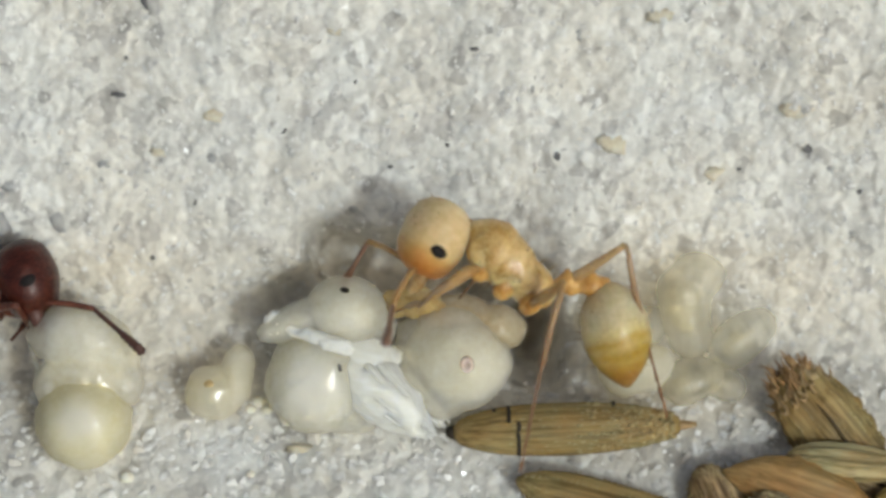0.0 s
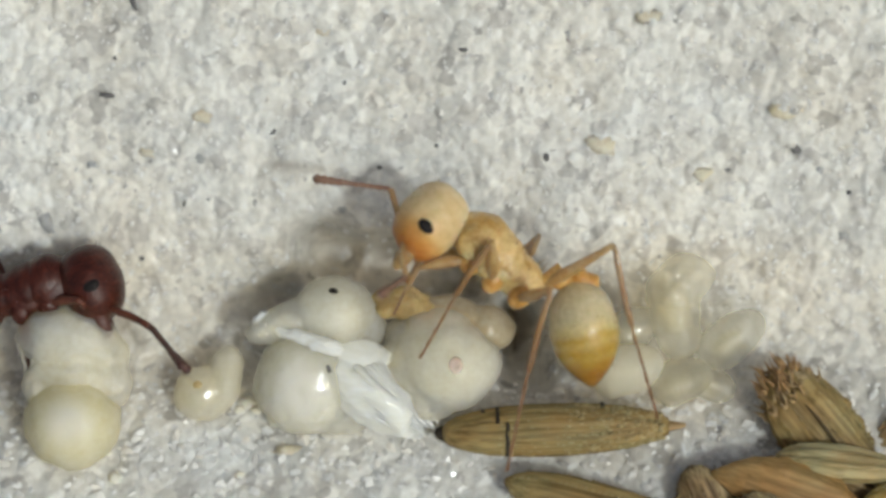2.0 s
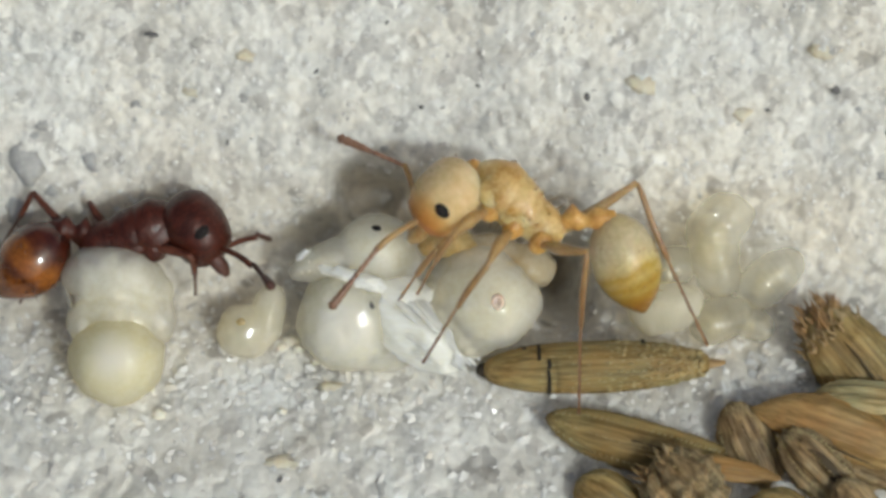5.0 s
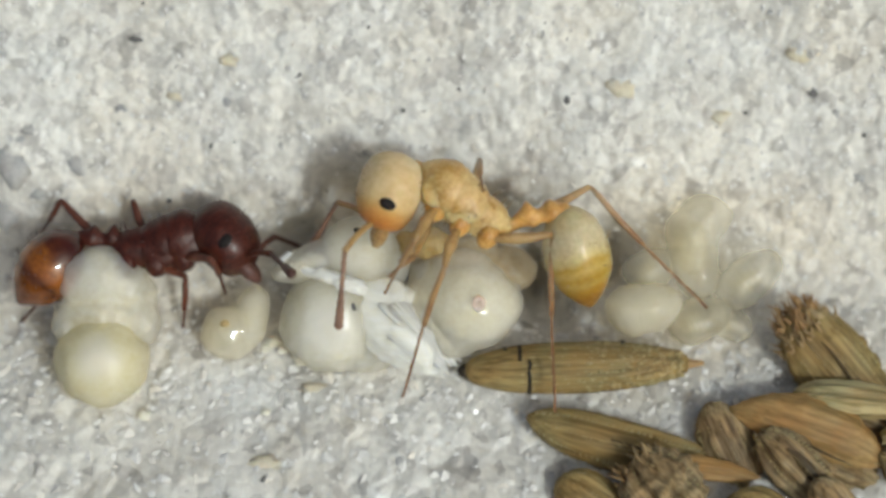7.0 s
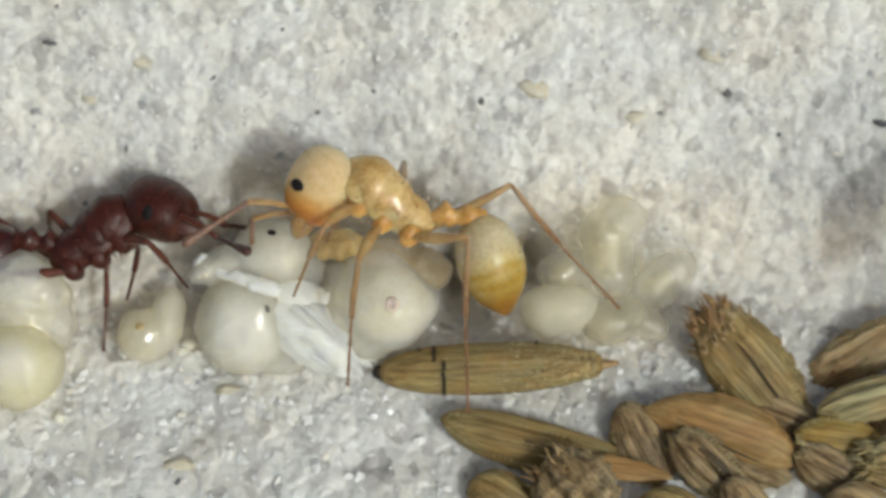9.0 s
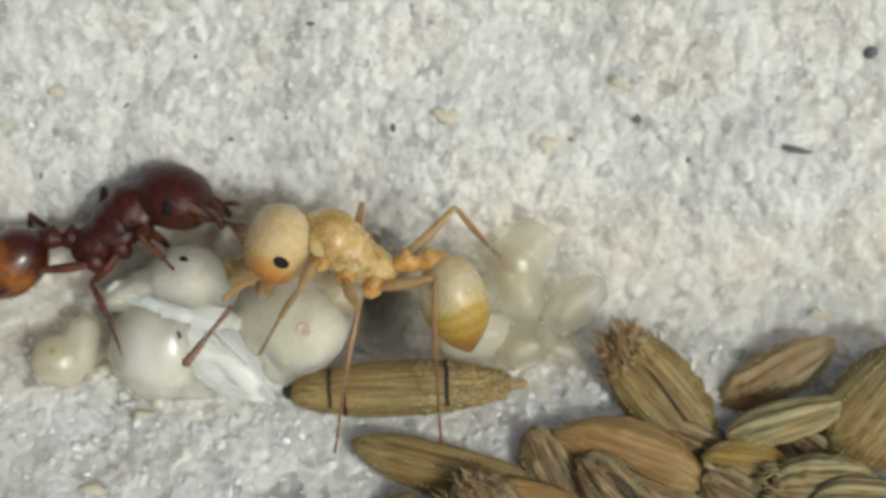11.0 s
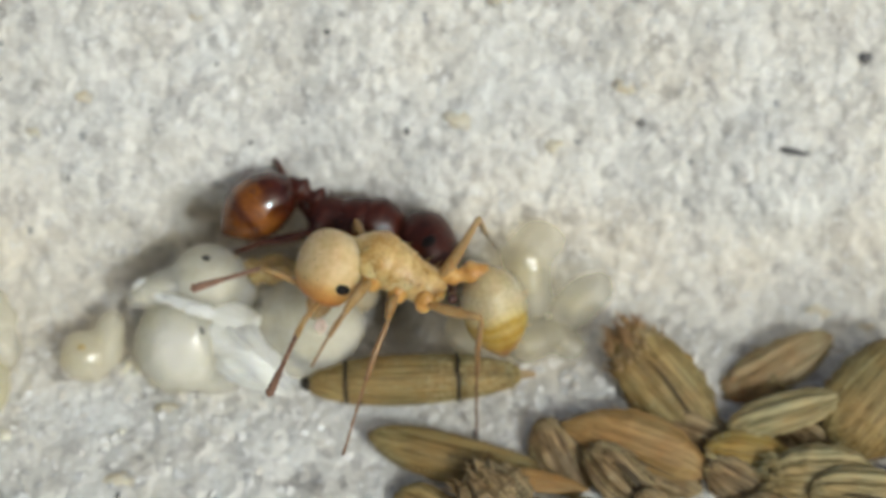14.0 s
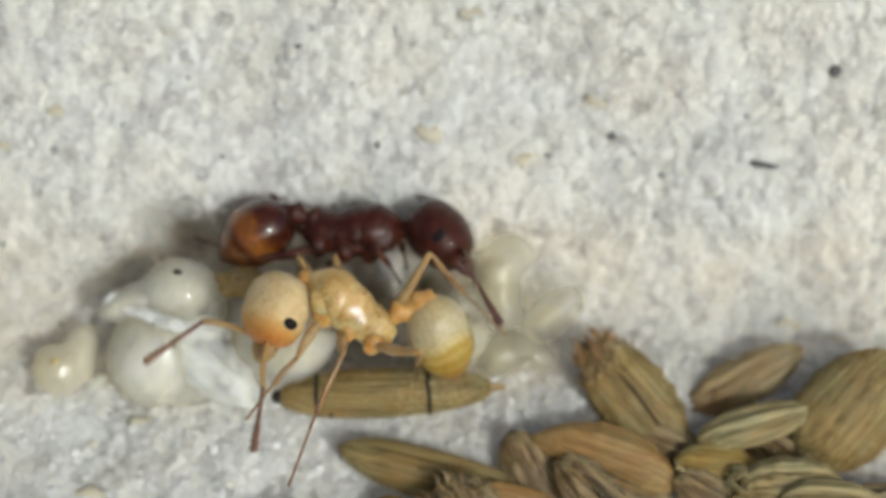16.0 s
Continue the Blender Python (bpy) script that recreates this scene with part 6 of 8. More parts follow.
    walk(pale_ant["femur_FM"], posed([
        (0, -0.092, -0.276, -0.483, 49.5, -38.0, -62.2), (0.5, -0.092, -0.276, -0.483, 64.0, -41.8, -72.0),
        (1, -0.092, -0.276, -0.483, 80.2, -45.7, -83.0), (1.5, -0.092, -0.276, -0.483, 94.3, -49.6, -93.3),
        (2, -0.092, -0.276, -0.483, 110.6, -53.6, -106.9), (2.5, -0.092, -0.276, -0.483, 114.9, -65.2, -112.9),
        (3, -0.092, -0.276, -0.483, 157.4, -63.8, -155.2), (3.5, -0.092, -0.276, -0.483, 179.9, -74.0, 180.0),
        (4, -0.092, -0.276, -0.483, 141.9, -51.7, -135.1), (4.2, -0.092, -0.276, -0.483, 34.1, -49.5, -41.6),
        (6.3, -0.092, -0.276, -0.483, 73.3, -51.0, -76.8), (6.5, -0.092, -0.276, -0.483, 20.5, -80.2, -20.8),
        (7, -0.092, -0.276, -0.483, 68.6, -60.2, -71.2), (7.5, -0.092, -0.276, -0.483, 75.5, -61.7, -77.2),
        (8, -0.092, -0.276, -0.483, 74.8, -58.2, -77.0), (8.5, -0.092, -0.276, -0.483, 79.2, -51.5, -81.5),
        (9, -0.092, -0.276, -0.483, 71.3, -53.1, -74.8), (9.5, -0.092, -0.276, -0.483, 73.7, -59.3, -75.9),
        (9.7, -0.092, -0.276, -0.483, 69.7, -60.1, -72.2), (11.8, -0.092, -0.276, -0.483, 16.8, -65.6, -18.3),
        (12, -0.092, -0.276, -0.483, 0.1, -59.7, 0.0), (12.5, -0.092, -0.276, -0.483, 0.1, -61.1, 0.0),
        (13, -0.092, -0.276, -0.483, 0.1, -47.5, 0.0), (13.5, -0.092, -0.276, -0.483, 12.8, -34.8, -21.5),
        (14, -0.092, -0.276, -0.483, 0.1, -37.6, 0.0), (14.5, -0.092, -0.276, -0.483, 11.6, -58.8, -13.4),
        (15, -0.092, -0.276, -0.483, 31.4, -53.5, -37.1), (15.5, -0.092, -0.276, -0.483, 64.7, -54.4, -68.9),
        (16, -0.092, -0.276, -0.483, 0.1, -52.9, 0.0),
    ]))
    walk(pale_ant["tibia_FM"], posed([
        (0, 1.652, 0.000, 0.000, 172.8, 4.0, 163.0), (0.5, 1.652, 0.000, -0.000, -179.8, -0.1, 165.3),
        (1, 1.652, -0.000, 0.000, -172.7, -4.4, 164.8), (1.5, 1.652, -0.000, 0.000, -165.3, -9.1, 161.3),
        (2, 1.652, -0.000, -0.000, -159.3, -13.0, 155.3), (2.5, 1.652, 0.000, 0.000, -150.2, -18.2, 141.3),
        (3, 1.652, -0.000, 0.000, 148.7, -19.3, -108.0), (3.5, 1.652, 0.000, 0.000, 130.1, -23.4, -108.6),
        (4, 1.652, 0.000, -0.000, -132.8, -25.6, 137.7), (4.2, 1.652, -0.000, 0.000, 174.9, 2.5, 141.7),
        (6.3, 1.652, 0.000, 0.000, -172.3, -2.7, 147.0), (6.5, 1.652, 0.000, 0.000, 163.2, -8.5, -112.7),
        (7, 1.652, 0.000, -0.000, -160.4, -8.4, 140.3), (7.5, 1.652, 0.000, 0.000, -155.3, -9.9, 137.8),
        (8, 1.652, 0.000, -0.000, -156.2, -10.5, 143.3), (8.5, 1.652, 0.000, -0.000, -151.0, -12.4, 149.0),
        (9, 1.652, 0.000, -0.000, -158.4, -10.2, 149.4), (9.5, 1.652, 0.000, 0.000, -163.1, -7.0, 141.4),
        (9.7, 1.652, -0.000, 0.000, -163.9, -7.0, 141.2), (11.8, 1.652, 0.000, -0.000, -178.4, 0.5, -98.3),
        (12, 1.652, 0.000, 0.000, 157.0, -6.2, -104.4), (12.5, 1.652, 0.000, 0.000, -176.4, 0.9, -104.5),
        (13, 1.652, -0.000, 0.000, -172.8, 2.0, -105.8), (13.5, 1.652, -0.000, 0.000, -169.4, 3.3, -89.9),
        (14, 1.652, 0.000, 0.000, 177.6, -0.6, -103.7), (14.5, 1.652, 0.000, 0.000, 179.4, -0.2, -104.3),
        (15, 1.652, -0.000, 0.000, -178.0, -0.7, 130.0), (15.5, 1.652, 0.000, 0.000, -167.8, -3.9, 140.0),
        (16, 1.652, 0.000, -0.000, 176.2, -1.1, -105.4),
    ]))
    walk(pale_ant["femur_FH"], posed([
        (0, -0.690, -0.276, -0.437, -144.8, -60.8, 140.9), (0.5, -0.690, -0.276, -0.437, -150.8, -63.1, 147.9),
        (1, -0.690, -0.276, -0.437, -146.2, -59.6, 142.1), (1.5, -0.690, -0.276, -0.437, -151.8, -64.6, 149.2),
        (2, -0.690, -0.276, -0.437, -138.4, -54.5, 132.5), (2.5, -0.690, -0.276, -0.437, -140.9, -69.0, 138.9),
        (3, -0.690, -0.276, -0.437, -134.9, -56.5, 129.6), (3.5, -0.690, -0.276, -0.437, -79.5, -68.1, 80.2),
        (4, -0.690, -0.276, -0.437, -134.7, -68.6, 132.6), (4.2, -0.690, -0.276, -0.437, -138.4, -63.0, 135.0),
        (6.3, -0.690, -0.276, -0.437, 179.9, -59.0, 180.0), (6.5, -0.690, -0.276, -0.437, 179.9, -56.2, 180.0),
        (7, -0.690, -0.276, -0.437, -177.3, -54.7, 176.5), (7.5, -0.690, -0.276, -0.437, 179.9, -54.1, 180.0),
        (8, -0.690, -0.276, -0.437, 179.9, -57.3, 180.0), (8.5, -0.690, -0.276, -0.437, 179.9, -55.9, 180.0),
        (9, -0.690, -0.276, -0.437, -163.5, -55.4, 160.1), (9.5, -0.690, -0.276, -0.437, -169.5, -54.0, 167.0),
        (9.7, -0.690, -0.276, -0.437, 179.9, -55.0, 180.0), (11.8, -0.690, -0.276, -0.437, -134.2, -74.0, 133.0),
        (12, -0.690, -0.276, -0.437, -126.8, -64.9, 124.1), (12.5, -0.690, -0.276, -0.437, -121.5, -70.9, 120.0),
        (13, -0.690, -0.276, -0.437, -111.3, -75.6, 110.7), (13.5, -0.690, -0.276, -0.437, -121.1, -56.3, 116.7),
        (14, -0.690, -0.276, -0.437, -114.7, -62.1, 112.1), (14.5, -0.690, -0.276, -0.437, -112.4, -66.2, 110.6),
        (15, -0.690, -0.276, -0.437, -121.9, -68.7, 120.0), (15.5, -0.690, -0.276, -0.437, -121.3, -70.0, 119.7),
        (16, -0.690, -0.276, -0.437, -105.8, -75.7, 105.4),
    ]))
    walk(pale_ant["tibia_FH"], posed([
        (0, 2.343, -0.000, -0.000, 151.2, -69.3, -167.5), (0.5, 2.343, 0.000, -0.000, 179.7, -71.1, 166.3),
        (1, 2.343, 0.000, -0.000, 179.7, -72.7, 162.1), (1.5, 2.343, 0.000, 0.000, 153.6, -72.0, -165.2),
        (2, 2.343, 0.000, 0.000, 147.5, -72.6, -171.7), (2.5, 2.343, -0.000, 0.000, 142.9, -80.5, -156.3),
        (3, 2.343, -0.000, 0.000, 154.0, -72.2, -178.1), (3.5, 2.343, -0.000, 0.000, 144.7, -62.3, -163.0),
        (4, 2.343, -0.000, 0.000, 179.7, -73.1, 164.6), (4.2, 2.343, 0.000, -0.000, 179.7, -74.9, 161.5),
        (6.3, 2.343, 0.000, 0.000, 44.8, -63.7, -48.0), (6.5, 2.343, 0.000, -0.000, 23.2, -65.0, -25.4),
        (7, 2.343, -0.000, 0.000, 36.6, -67.1, -40.9), (7.5, 2.343, -0.000, 0.000, 32.3, -66.3, -34.8),
        (8, 2.343, -0.000, -0.000, 32.5, -67.0, -34.8), (8.5, 2.343, 0.000, 0.000, 39.7, -62.6, -43.1),
        (9, 2.343, -0.000, -0.000, 51.1, -65.5, -65.0), (9.5, 2.343, -0.000, -0.000, 52.9, -69.1, -62.5),
        (9.7, 2.343, 0.000, 0.000, 56.5, -67.9, -58.6), (11.8, 2.343, 0.000, 0.000, 104.9, -16.9, -106.2),
        (12, 2.343, -0.000, 0.000, 81.0, -11.5, -108.8), (12.5, 2.343, -0.000, 0.000, 118.3, -13.9, -114.0),
        (13, 2.343, 0.000, 0.000, 110.6, -14.8, -109.1), (13.5, 2.343, -0.000, 0.000, 111.1, -12.7, -124.7),
        (14, 2.343, 0.000, -0.000, 113.0, -13.5, -121.4), (14.5, 2.343, -0.000, -0.000, 110.4, -14.9, -117.8),
        (15, 2.343, 0.000, -0.000, 105.3, -15.5, -112.6), (15.5, 2.343, 0.000, -0.000, 112.9, -47.0, -124.6),
        (16, 2.343, 0.000, 0.000, 110.2, -43.0, -118.0),
    ]))
    walk(red_ant["root"], posed([
        (0, -9.587, 0.603, -0.922, -62.5, -12.4, 22.4), (1, -9.295, 0.415, -1.030, -62.5, -12.4, 22.5),
        (1.5, -9.102, 0.618, -0.913, -62.4, -12.2, 22.1), (2, -8.086, 0.892, -0.755, -60.3, -4.1, 7.1),
        (2.5, -8.329, 0.537, -0.960, -61.5, -9.8, 17.5), (3, -7.999, 0.508, -0.977, -61.8, -10.7, 19.1),
        (3.5, -7.601, 0.536, -0.961, -62.0, -11.1, 19.9), (4, -7.234, 0.719, -0.855, -60.8, -7.4, 12.9),
        (4.2, -7.210, 0.760, -0.831, -60.5, -5.7, 9.9), (6.3, -6.073, 0.677, -0.856, -60.3, -4.3, 7.5),
        (6.5, -6.035, 0.568, -0.904, -60.1, -2.8, 4.8), (7, -5.884, 0.628, -0.830, -60.1, -2.7, 4.7),
        (7.5, -5.857, 0.616, -0.799, -60.1, -2.8, 4.9), (8, -5.890, 0.671, -0.729, -60.5, -5.6, 9.8),
        (8.5, -5.743, 0.631, -0.713, -63.9, -15.3, 28.3), (9, -5.472, 0.738, -0.613, -63.1, -13.8, 25.2),
        (9.5, -4.612, 1.190, -0.352, -63.9, -15.3, 28.3), (9.7, -4.765, 1.236, -0.325, -65.4, -17.7, 33.5),
        (11.8, -1.544, 1.754, -0.142, -61.4, -9.3, 16.5), (12, -1.132, 1.869, -0.075, -60.6, -6.2, 10.8),
        (12.5, -0.537, 1.685, -0.182, -60.4, -5.0, 8.7), (13, -0.195, 1.616, -0.222, -60.6, -6.2, 10.9),
        (13.5, 1.334, 1.540, -0.265, -61.0, 8.1, -14.2), (14, 1.450, 1.516, -0.280, -61.2, 8.9, -15.8),
        (14.5, 1.492, 1.488, -0.295, -61.4, 9.4, -16.6), (15, 1.637, 1.533, -0.270, -60.7, 6.9, -12.0),
        (15.5, 1.662, 1.593, -0.235, -60.2, 3.3, -5.7), (16, 2.024, 1.554, -0.257, -60.2, 3.7, -6.3),
    ]))
    walk(red_ant["head"], posed([
        (0, 1.421, 0.000, -0.037, -95.8, 79.9, -92.1), (1, 1.471, 0.000, 0.067, -121.5, 70.4, -113.1),
        (1.5, 1.534, 0.000, -0.081, -84.7, 78.4, -83.5), (2, 1.363, 0.000, -0.049, -32.4, 68.3, -33.9),
        (2.5, 1.456, 0.000, -0.222, -31.5, 72.0, -32.2), (3, 1.338, 0.000, -0.225, -9.2, 76.4, -10.3),
        (3.5, 1.292, 0.000, -0.382, 12.2, 78.9, 7.4), (4, 1.295, 0.000, -0.191, -14.8, 71.3, -4.7),
        (4.2, 1.396, 0.000, -0.102, -8.3, 62.0, -0.6), (6.3, 1.294, 0.000, -0.046, -0.3, 57.8, -5.8),
        (6.5, 1.327, 0.000, 0.050, 14.0, 49.3, 9.3), (7, 1.325, 0.000, -0.008, -7.2, 49.4, -15.7),
        (7.5, 1.295, 0.000, -0.012, -4.2, 46.5, -11.0), (8, 1.367, 0.000, -0.034, 5.5, 44.3, -12.2),
        (8.5, 1.342, 0.000, -0.286, -0.0, 59.5, -18.0), (9, 1.449, 0.000, -0.162, -12.0, 43.0, -38.7),
        (9.5, 1.384, 0.000, -0.178, -27.3, 52.6, -40.0), (9.7, 1.407, 0.000, -0.201, 3.4, 63.2, -30.6),
        (11.8, 1.357, 0.000, -0.125, 2.1, 35.8, -28.8), (12, 1.571, 0.000, -0.202, -22.2, 65.8, -35.7),
        (12.5, 1.609, 0.000, -0.105, 2.3, 48.6, -13.7), (13, 1.646, 0.000, -0.279, -2.2, 41.1, -19.3),
        (13.5, 1.721, 0.000, -0.085, -16.8, 34.0, -28.6), (14, 1.665, 0.000, -0.056, -22.0, 38.6, -31.2),
        (14.5, 1.638, 0.000, 0.156, -9.7, 37.9, -19.6), (15, 1.708, 0.000, 0.148, -2.8, 30.6, -17.7),
        (15.5, 1.814, 0.000, 0.129, -2.9, 34.7, -17.5), (16, 1.878, 0.000, 0.159, -6.8, 36.3, -21.7),
    ]))
    walk(red_ant["gaster"], posed([
        (0, -1.530, 0.000, 0.345, -2.7, 6.5, 157.5), (1, -1.505, 0.000, 0.397, -2.7, 6.5, 157.5),
        (1.5, -1.541, 0.000, 0.338, -3.3, 8.6, 158.7), (2, -1.543, 0.000, 0.016, -10.0, 26.2, 158.1),
        (2.5, -1.545, 0.000, 0.316, -4.8, 11.5, 157.2), (3, -1.477, 0.000, 0.343, -4.1, 9.9, 157.2),
        (3.5, -1.462, 0.000, 0.515, -4.6, 12.6, 160.0), (4, -1.083, 0.000, 0.315, -8.6, 24.5, 159.9),
        (4.2, -1.180, 0.000, 0.295, -5.8, 31.9, 169.1), (6.3, -1.540, 0.000, 0.379, 0.0, 38.9, 180.0),
        (6.5, -1.643, 0.000, 0.333, -4.3, 39.9, 173.3), (7, -1.653, 0.000, 0.275, 0.0, 41.6, 180.0),
        (7.5, -1.622, 0.000, 0.280, 0.0, 40.0, 180.0), (8, -1.666, 0.000, 0.333, 0.0, 31.1, 180.0),
        (8.5, -1.423, 0.000, 0.820, -0.2, 0.4, 158.7), (9, -1.451, 0.000, 0.765, -1.9, 4.5, 156.5),
        (9.5, -1.431, 0.000, 0.765, -1.8, 6.8, 165.3), (9.7, -1.268, 0.000, 0.763, 1.7, -3.8, 156.7),
        (11.8, -1.754, 0.000, 0.264, 0.0, 35.6, 180.0), (12, -1.966, 0.000, 0.105, -9.0, 45.5, 167.5),
        (12.5, -1.604, 0.000, 0.479, -5.4, 28.5, 168.7), (13, -1.544, 0.000, 0.446, -7.2, 25.2, 163.5),
        (13.5, -1.594, 0.000, 0.313, -5.2, 51.1, 173.4), (14, -1.563, 0.000, 0.346, -5.3, 52.7, 173.4),
        (14.5, -1.541, 0.000, 0.332, -12.5, 53.9, 164.6), (15, -1.433, 0.000, 0.297, -8.1, 46.4, 168.9),
        (15.5, -1.430, 0.000, 0.345, -8.6, 39.6, 166.7), (16, -1.431, 0.000, 0.267, -9.8, 40.6, 165.1),
    ]))
    walk(red_ant["petiole"], posed([
        (0, -0.671, 0.000, 0.000, 0.0, -21.9, 180.0), (1, -0.671, 0.000, -0.000, 0.0, -25.5, 180.0),
        (1.5, -0.681, 0.000, 0.000, 0.0, -21.5, 180.0), (2, -0.612, 0.000, -0.000, 0.0, -1.0, 180.0),
        (2.5, -0.676, 0.000, -0.000, 0.0, -20.0, 180.0), (3, -0.621, 0.000, 0.000, 0.0, -21.8, 180.0),
        (3.5, -0.675, 0.000, -0.000, 0.0, -33.2, 180.0), (4, -0.568, 0.000, 0.000, 0.0, -31.4, 180.0),
        (4.2, -0.590, 0.000, -0.000, 0.0, -26.6, 180.0), (6.3, -0.591, 0.000, -0.000, 0.0, -21.8, 180.0),
        (6.5, -0.617, 0.000, -0.000, 0.0, -18.0, 180.0), (7, -0.619, 0.000, 0.000, 0.0, -14.9, 180.0),
        (7.5, -0.589, 0.000, 0.000, 0.0, -15.2, 180.0), (8, -0.598, 0.000, 0.000, 0.0, -17.3, 180.0),
        (8.5, -0.553, 0.000, 0.000, 0.0, -43.3, 180.0), (9, -0.669, 0.000, -0.000, 0.0, -44.3, 180.0),
        (9.5, -0.661, 0.000, 0.000, 0.0, -44.8, 180.0), (9.7, -0.670, 0.000, 0.000, 0.0, -51.9, 180.0),
        (11.8, -0.637, 0.000, -0.000, 0.0, -13.3, 180.0), (12, -0.684, 0.000, 0.000, 0.0, -4.7, 180.0),
        (12.5, -0.689, 0.000, 0.000, 0.0, -27.7, 180.0), (13, -0.696, 0.000, 0.000, 0.0, -27.7, 180.0),
        (13.5, -0.672, 0.000, 0.000, 0.0, -18.7, 180.0), (14, -0.614, 0.000, 0.000, 0.0, -20.0, 180.0),
        (14.5, -0.585, 0.000, 0.000, 0.0, -19.1, 180.0), (15, -0.539, 0.000, 0.000, 0.0, -18.4, 180.0),
        (15.5, -0.589, 0.000, 0.000, 0.0, -22.3, 180.0), (16, -0.529, 0.000, 0.000, 0.0, -16.5, 180.0),
    ]))
    walk(red_ant["scape_N"], posed([
        (0, 0.713, -0.276, 0.138, 7.0, -58.2, 4.2), (1, 0.713, -0.276, 0.138, 54.5, -48.5, -40.9),
        (1.5, 0.713, -0.276, 0.138, 1.7, -34.8, 10.6), (2, 0.713, -0.276, 0.138, 19.8, -37.1, -18.4),
        (2.5, 0.713, -0.276, 0.138, 36.7, -48.7, -34.9), (3, 0.713, -0.276, 0.138, 33.3, -26.1, -54.6),
        (3.5, 0.713, -0.276, 0.138, 17.9, -33.5, -38.1), (4, 0.713, -0.276, 0.138, 40.6, -22.3, -54.1),
        (4.2, 0.713, -0.276, 0.138, 23.1, -15.2, -42.8), (6.3, 0.713, -0.276, 0.138, 41.4, -26.4, -64.3),
        (6.5, 0.713, -0.276, 0.138, 44.1, -26.4, -77.2), (7, 0.713, -0.276, 0.138, 41.5, -26.8, -57.0),
        (7.5, 0.713, -0.276, 0.138, 31.3, -28.1, -48.9), (8, 0.713, -0.276, 0.138, 106.8, -47.9, -90.9),
        (8.5, 0.713, -0.276, 0.138, 25.5, -32.0, -51.7), (9, 0.713, -0.276, 0.138, -20.0, 8.1, 1.1),
        (9.5, 0.713, -0.276, 0.138, -38.4, 27.7, -30.8), (9.7, 0.713, -0.276, 0.138, -27.0, -14.5, -19.2),
        (11.8, 0.713, -0.276, 0.138, -52.2, 5.2, -47.0), (12, 0.713, -0.276, 0.138, -9.5, -7.9, -56.5),
        (12.5, 0.713, -0.276, 0.138, -17.6, -0.0, -37.0), (13, 0.713, -0.276, 0.138, -22.4, 2.7, -42.7),
        (13.5, 0.713, -0.276, 0.138, -14.8, 6.1, -44.3), (14, 0.713, -0.276, 0.138, -5.1, 4.3, -37.0),
        (14.5, 0.713, -0.276, 0.138, -8.4, 2.0, -44.5), (15, 0.713, -0.276, 0.138, -24.2, 1.6, -57.3),
        (15.5, 0.713, -0.276, 0.138, -22.4, 1.0, -55.7), (16, 0.713, -0.276, 0.138, -30.9, 1.5, -59.9),
    ]))
    walk(red_ant["flag_N"], posed([
        (0, 1.269, -0.235, 1.037, 19.9, -21.2, -28.1), (1, 1.243, -0.735, 0.930, 18.0, -25.4, -7.3),
        (1.5, 1.567, -0.117, 0.742, 13.4, -16.8, -24.5), (2, 1.514, -0.543, 0.775, 13.9, -13.5, -33.5),
        (2.5, 1.286, -0.675, 0.933, -6.6, 9.1, -30.0), (3, 1.263, -1.050, 0.604, -10.9, 9.9, -43.1),
        (3.5, 1.408, -0.820, 0.722, 9.6, -11.6, -59.9), (4, 1.287, -1.069, 0.539, 23.3, -7.7, -47.4),
        (4.2, 1.462, -0.969, 0.416, 12.5, 2.4, -63.3), (6.3, 1.125, -1.130, 0.609, 4.2, -7.2, -60.1),
        (6.5, 0.923, -1.200, 0.608, -23.3, 9.2, -60.8), (7, 1.227, -1.068, 0.615, 3.8, -7.0, -54.6),
        (7.5, 1.327, -0.979, 0.636, -12.8, 1.3, -60.2), (8, 0.702, -0.985, 0.923, 14.6, -39.6, -29.3),
        (8.5, 1.269, -0.980, 0.699, -9.9, -11.9, -35.1), (9, 1.760, -0.257, -0.010, -14.0, -8.8, -31.3),
        (9.5, 1.517, -0.756, -0.354, -2.6, -5.3, -47.9), (9.7, 1.680, -0.613, 0.403, -29.2, -19.3, -47.7),
        (11.8, 1.431, -1.047, 0.042, -2.0, -18.3, -51.0), (12, 1.291, -1.150, 0.284, -45.7, -3.6, -68.9),
        (12.5, 1.558, -0.912, 0.139, 18.3, -15.9, -70.6), (13, 1.490, -0.992, 0.088, -44.0, -3.4, -68.0),
        (13.5, 1.466, -1.010, 0.025, 24.9, -2.6, -61.3), (14, 1.555, -0.911, 0.059, -38.8, 6.9, -59.1),
        (14.5, 1.468, -1.017, 0.101, -44.3, 3.8, -68.2), (15, 1.284, -1.166, 0.108, -19.4, -2.5, -64.1),
        (15.5, 1.308, -1.150, 0.119, -7.7, -1.8, -26.4), (16, 1.243, -1.191, 0.110, -6.3, 16.6, 15.6),
    ]))
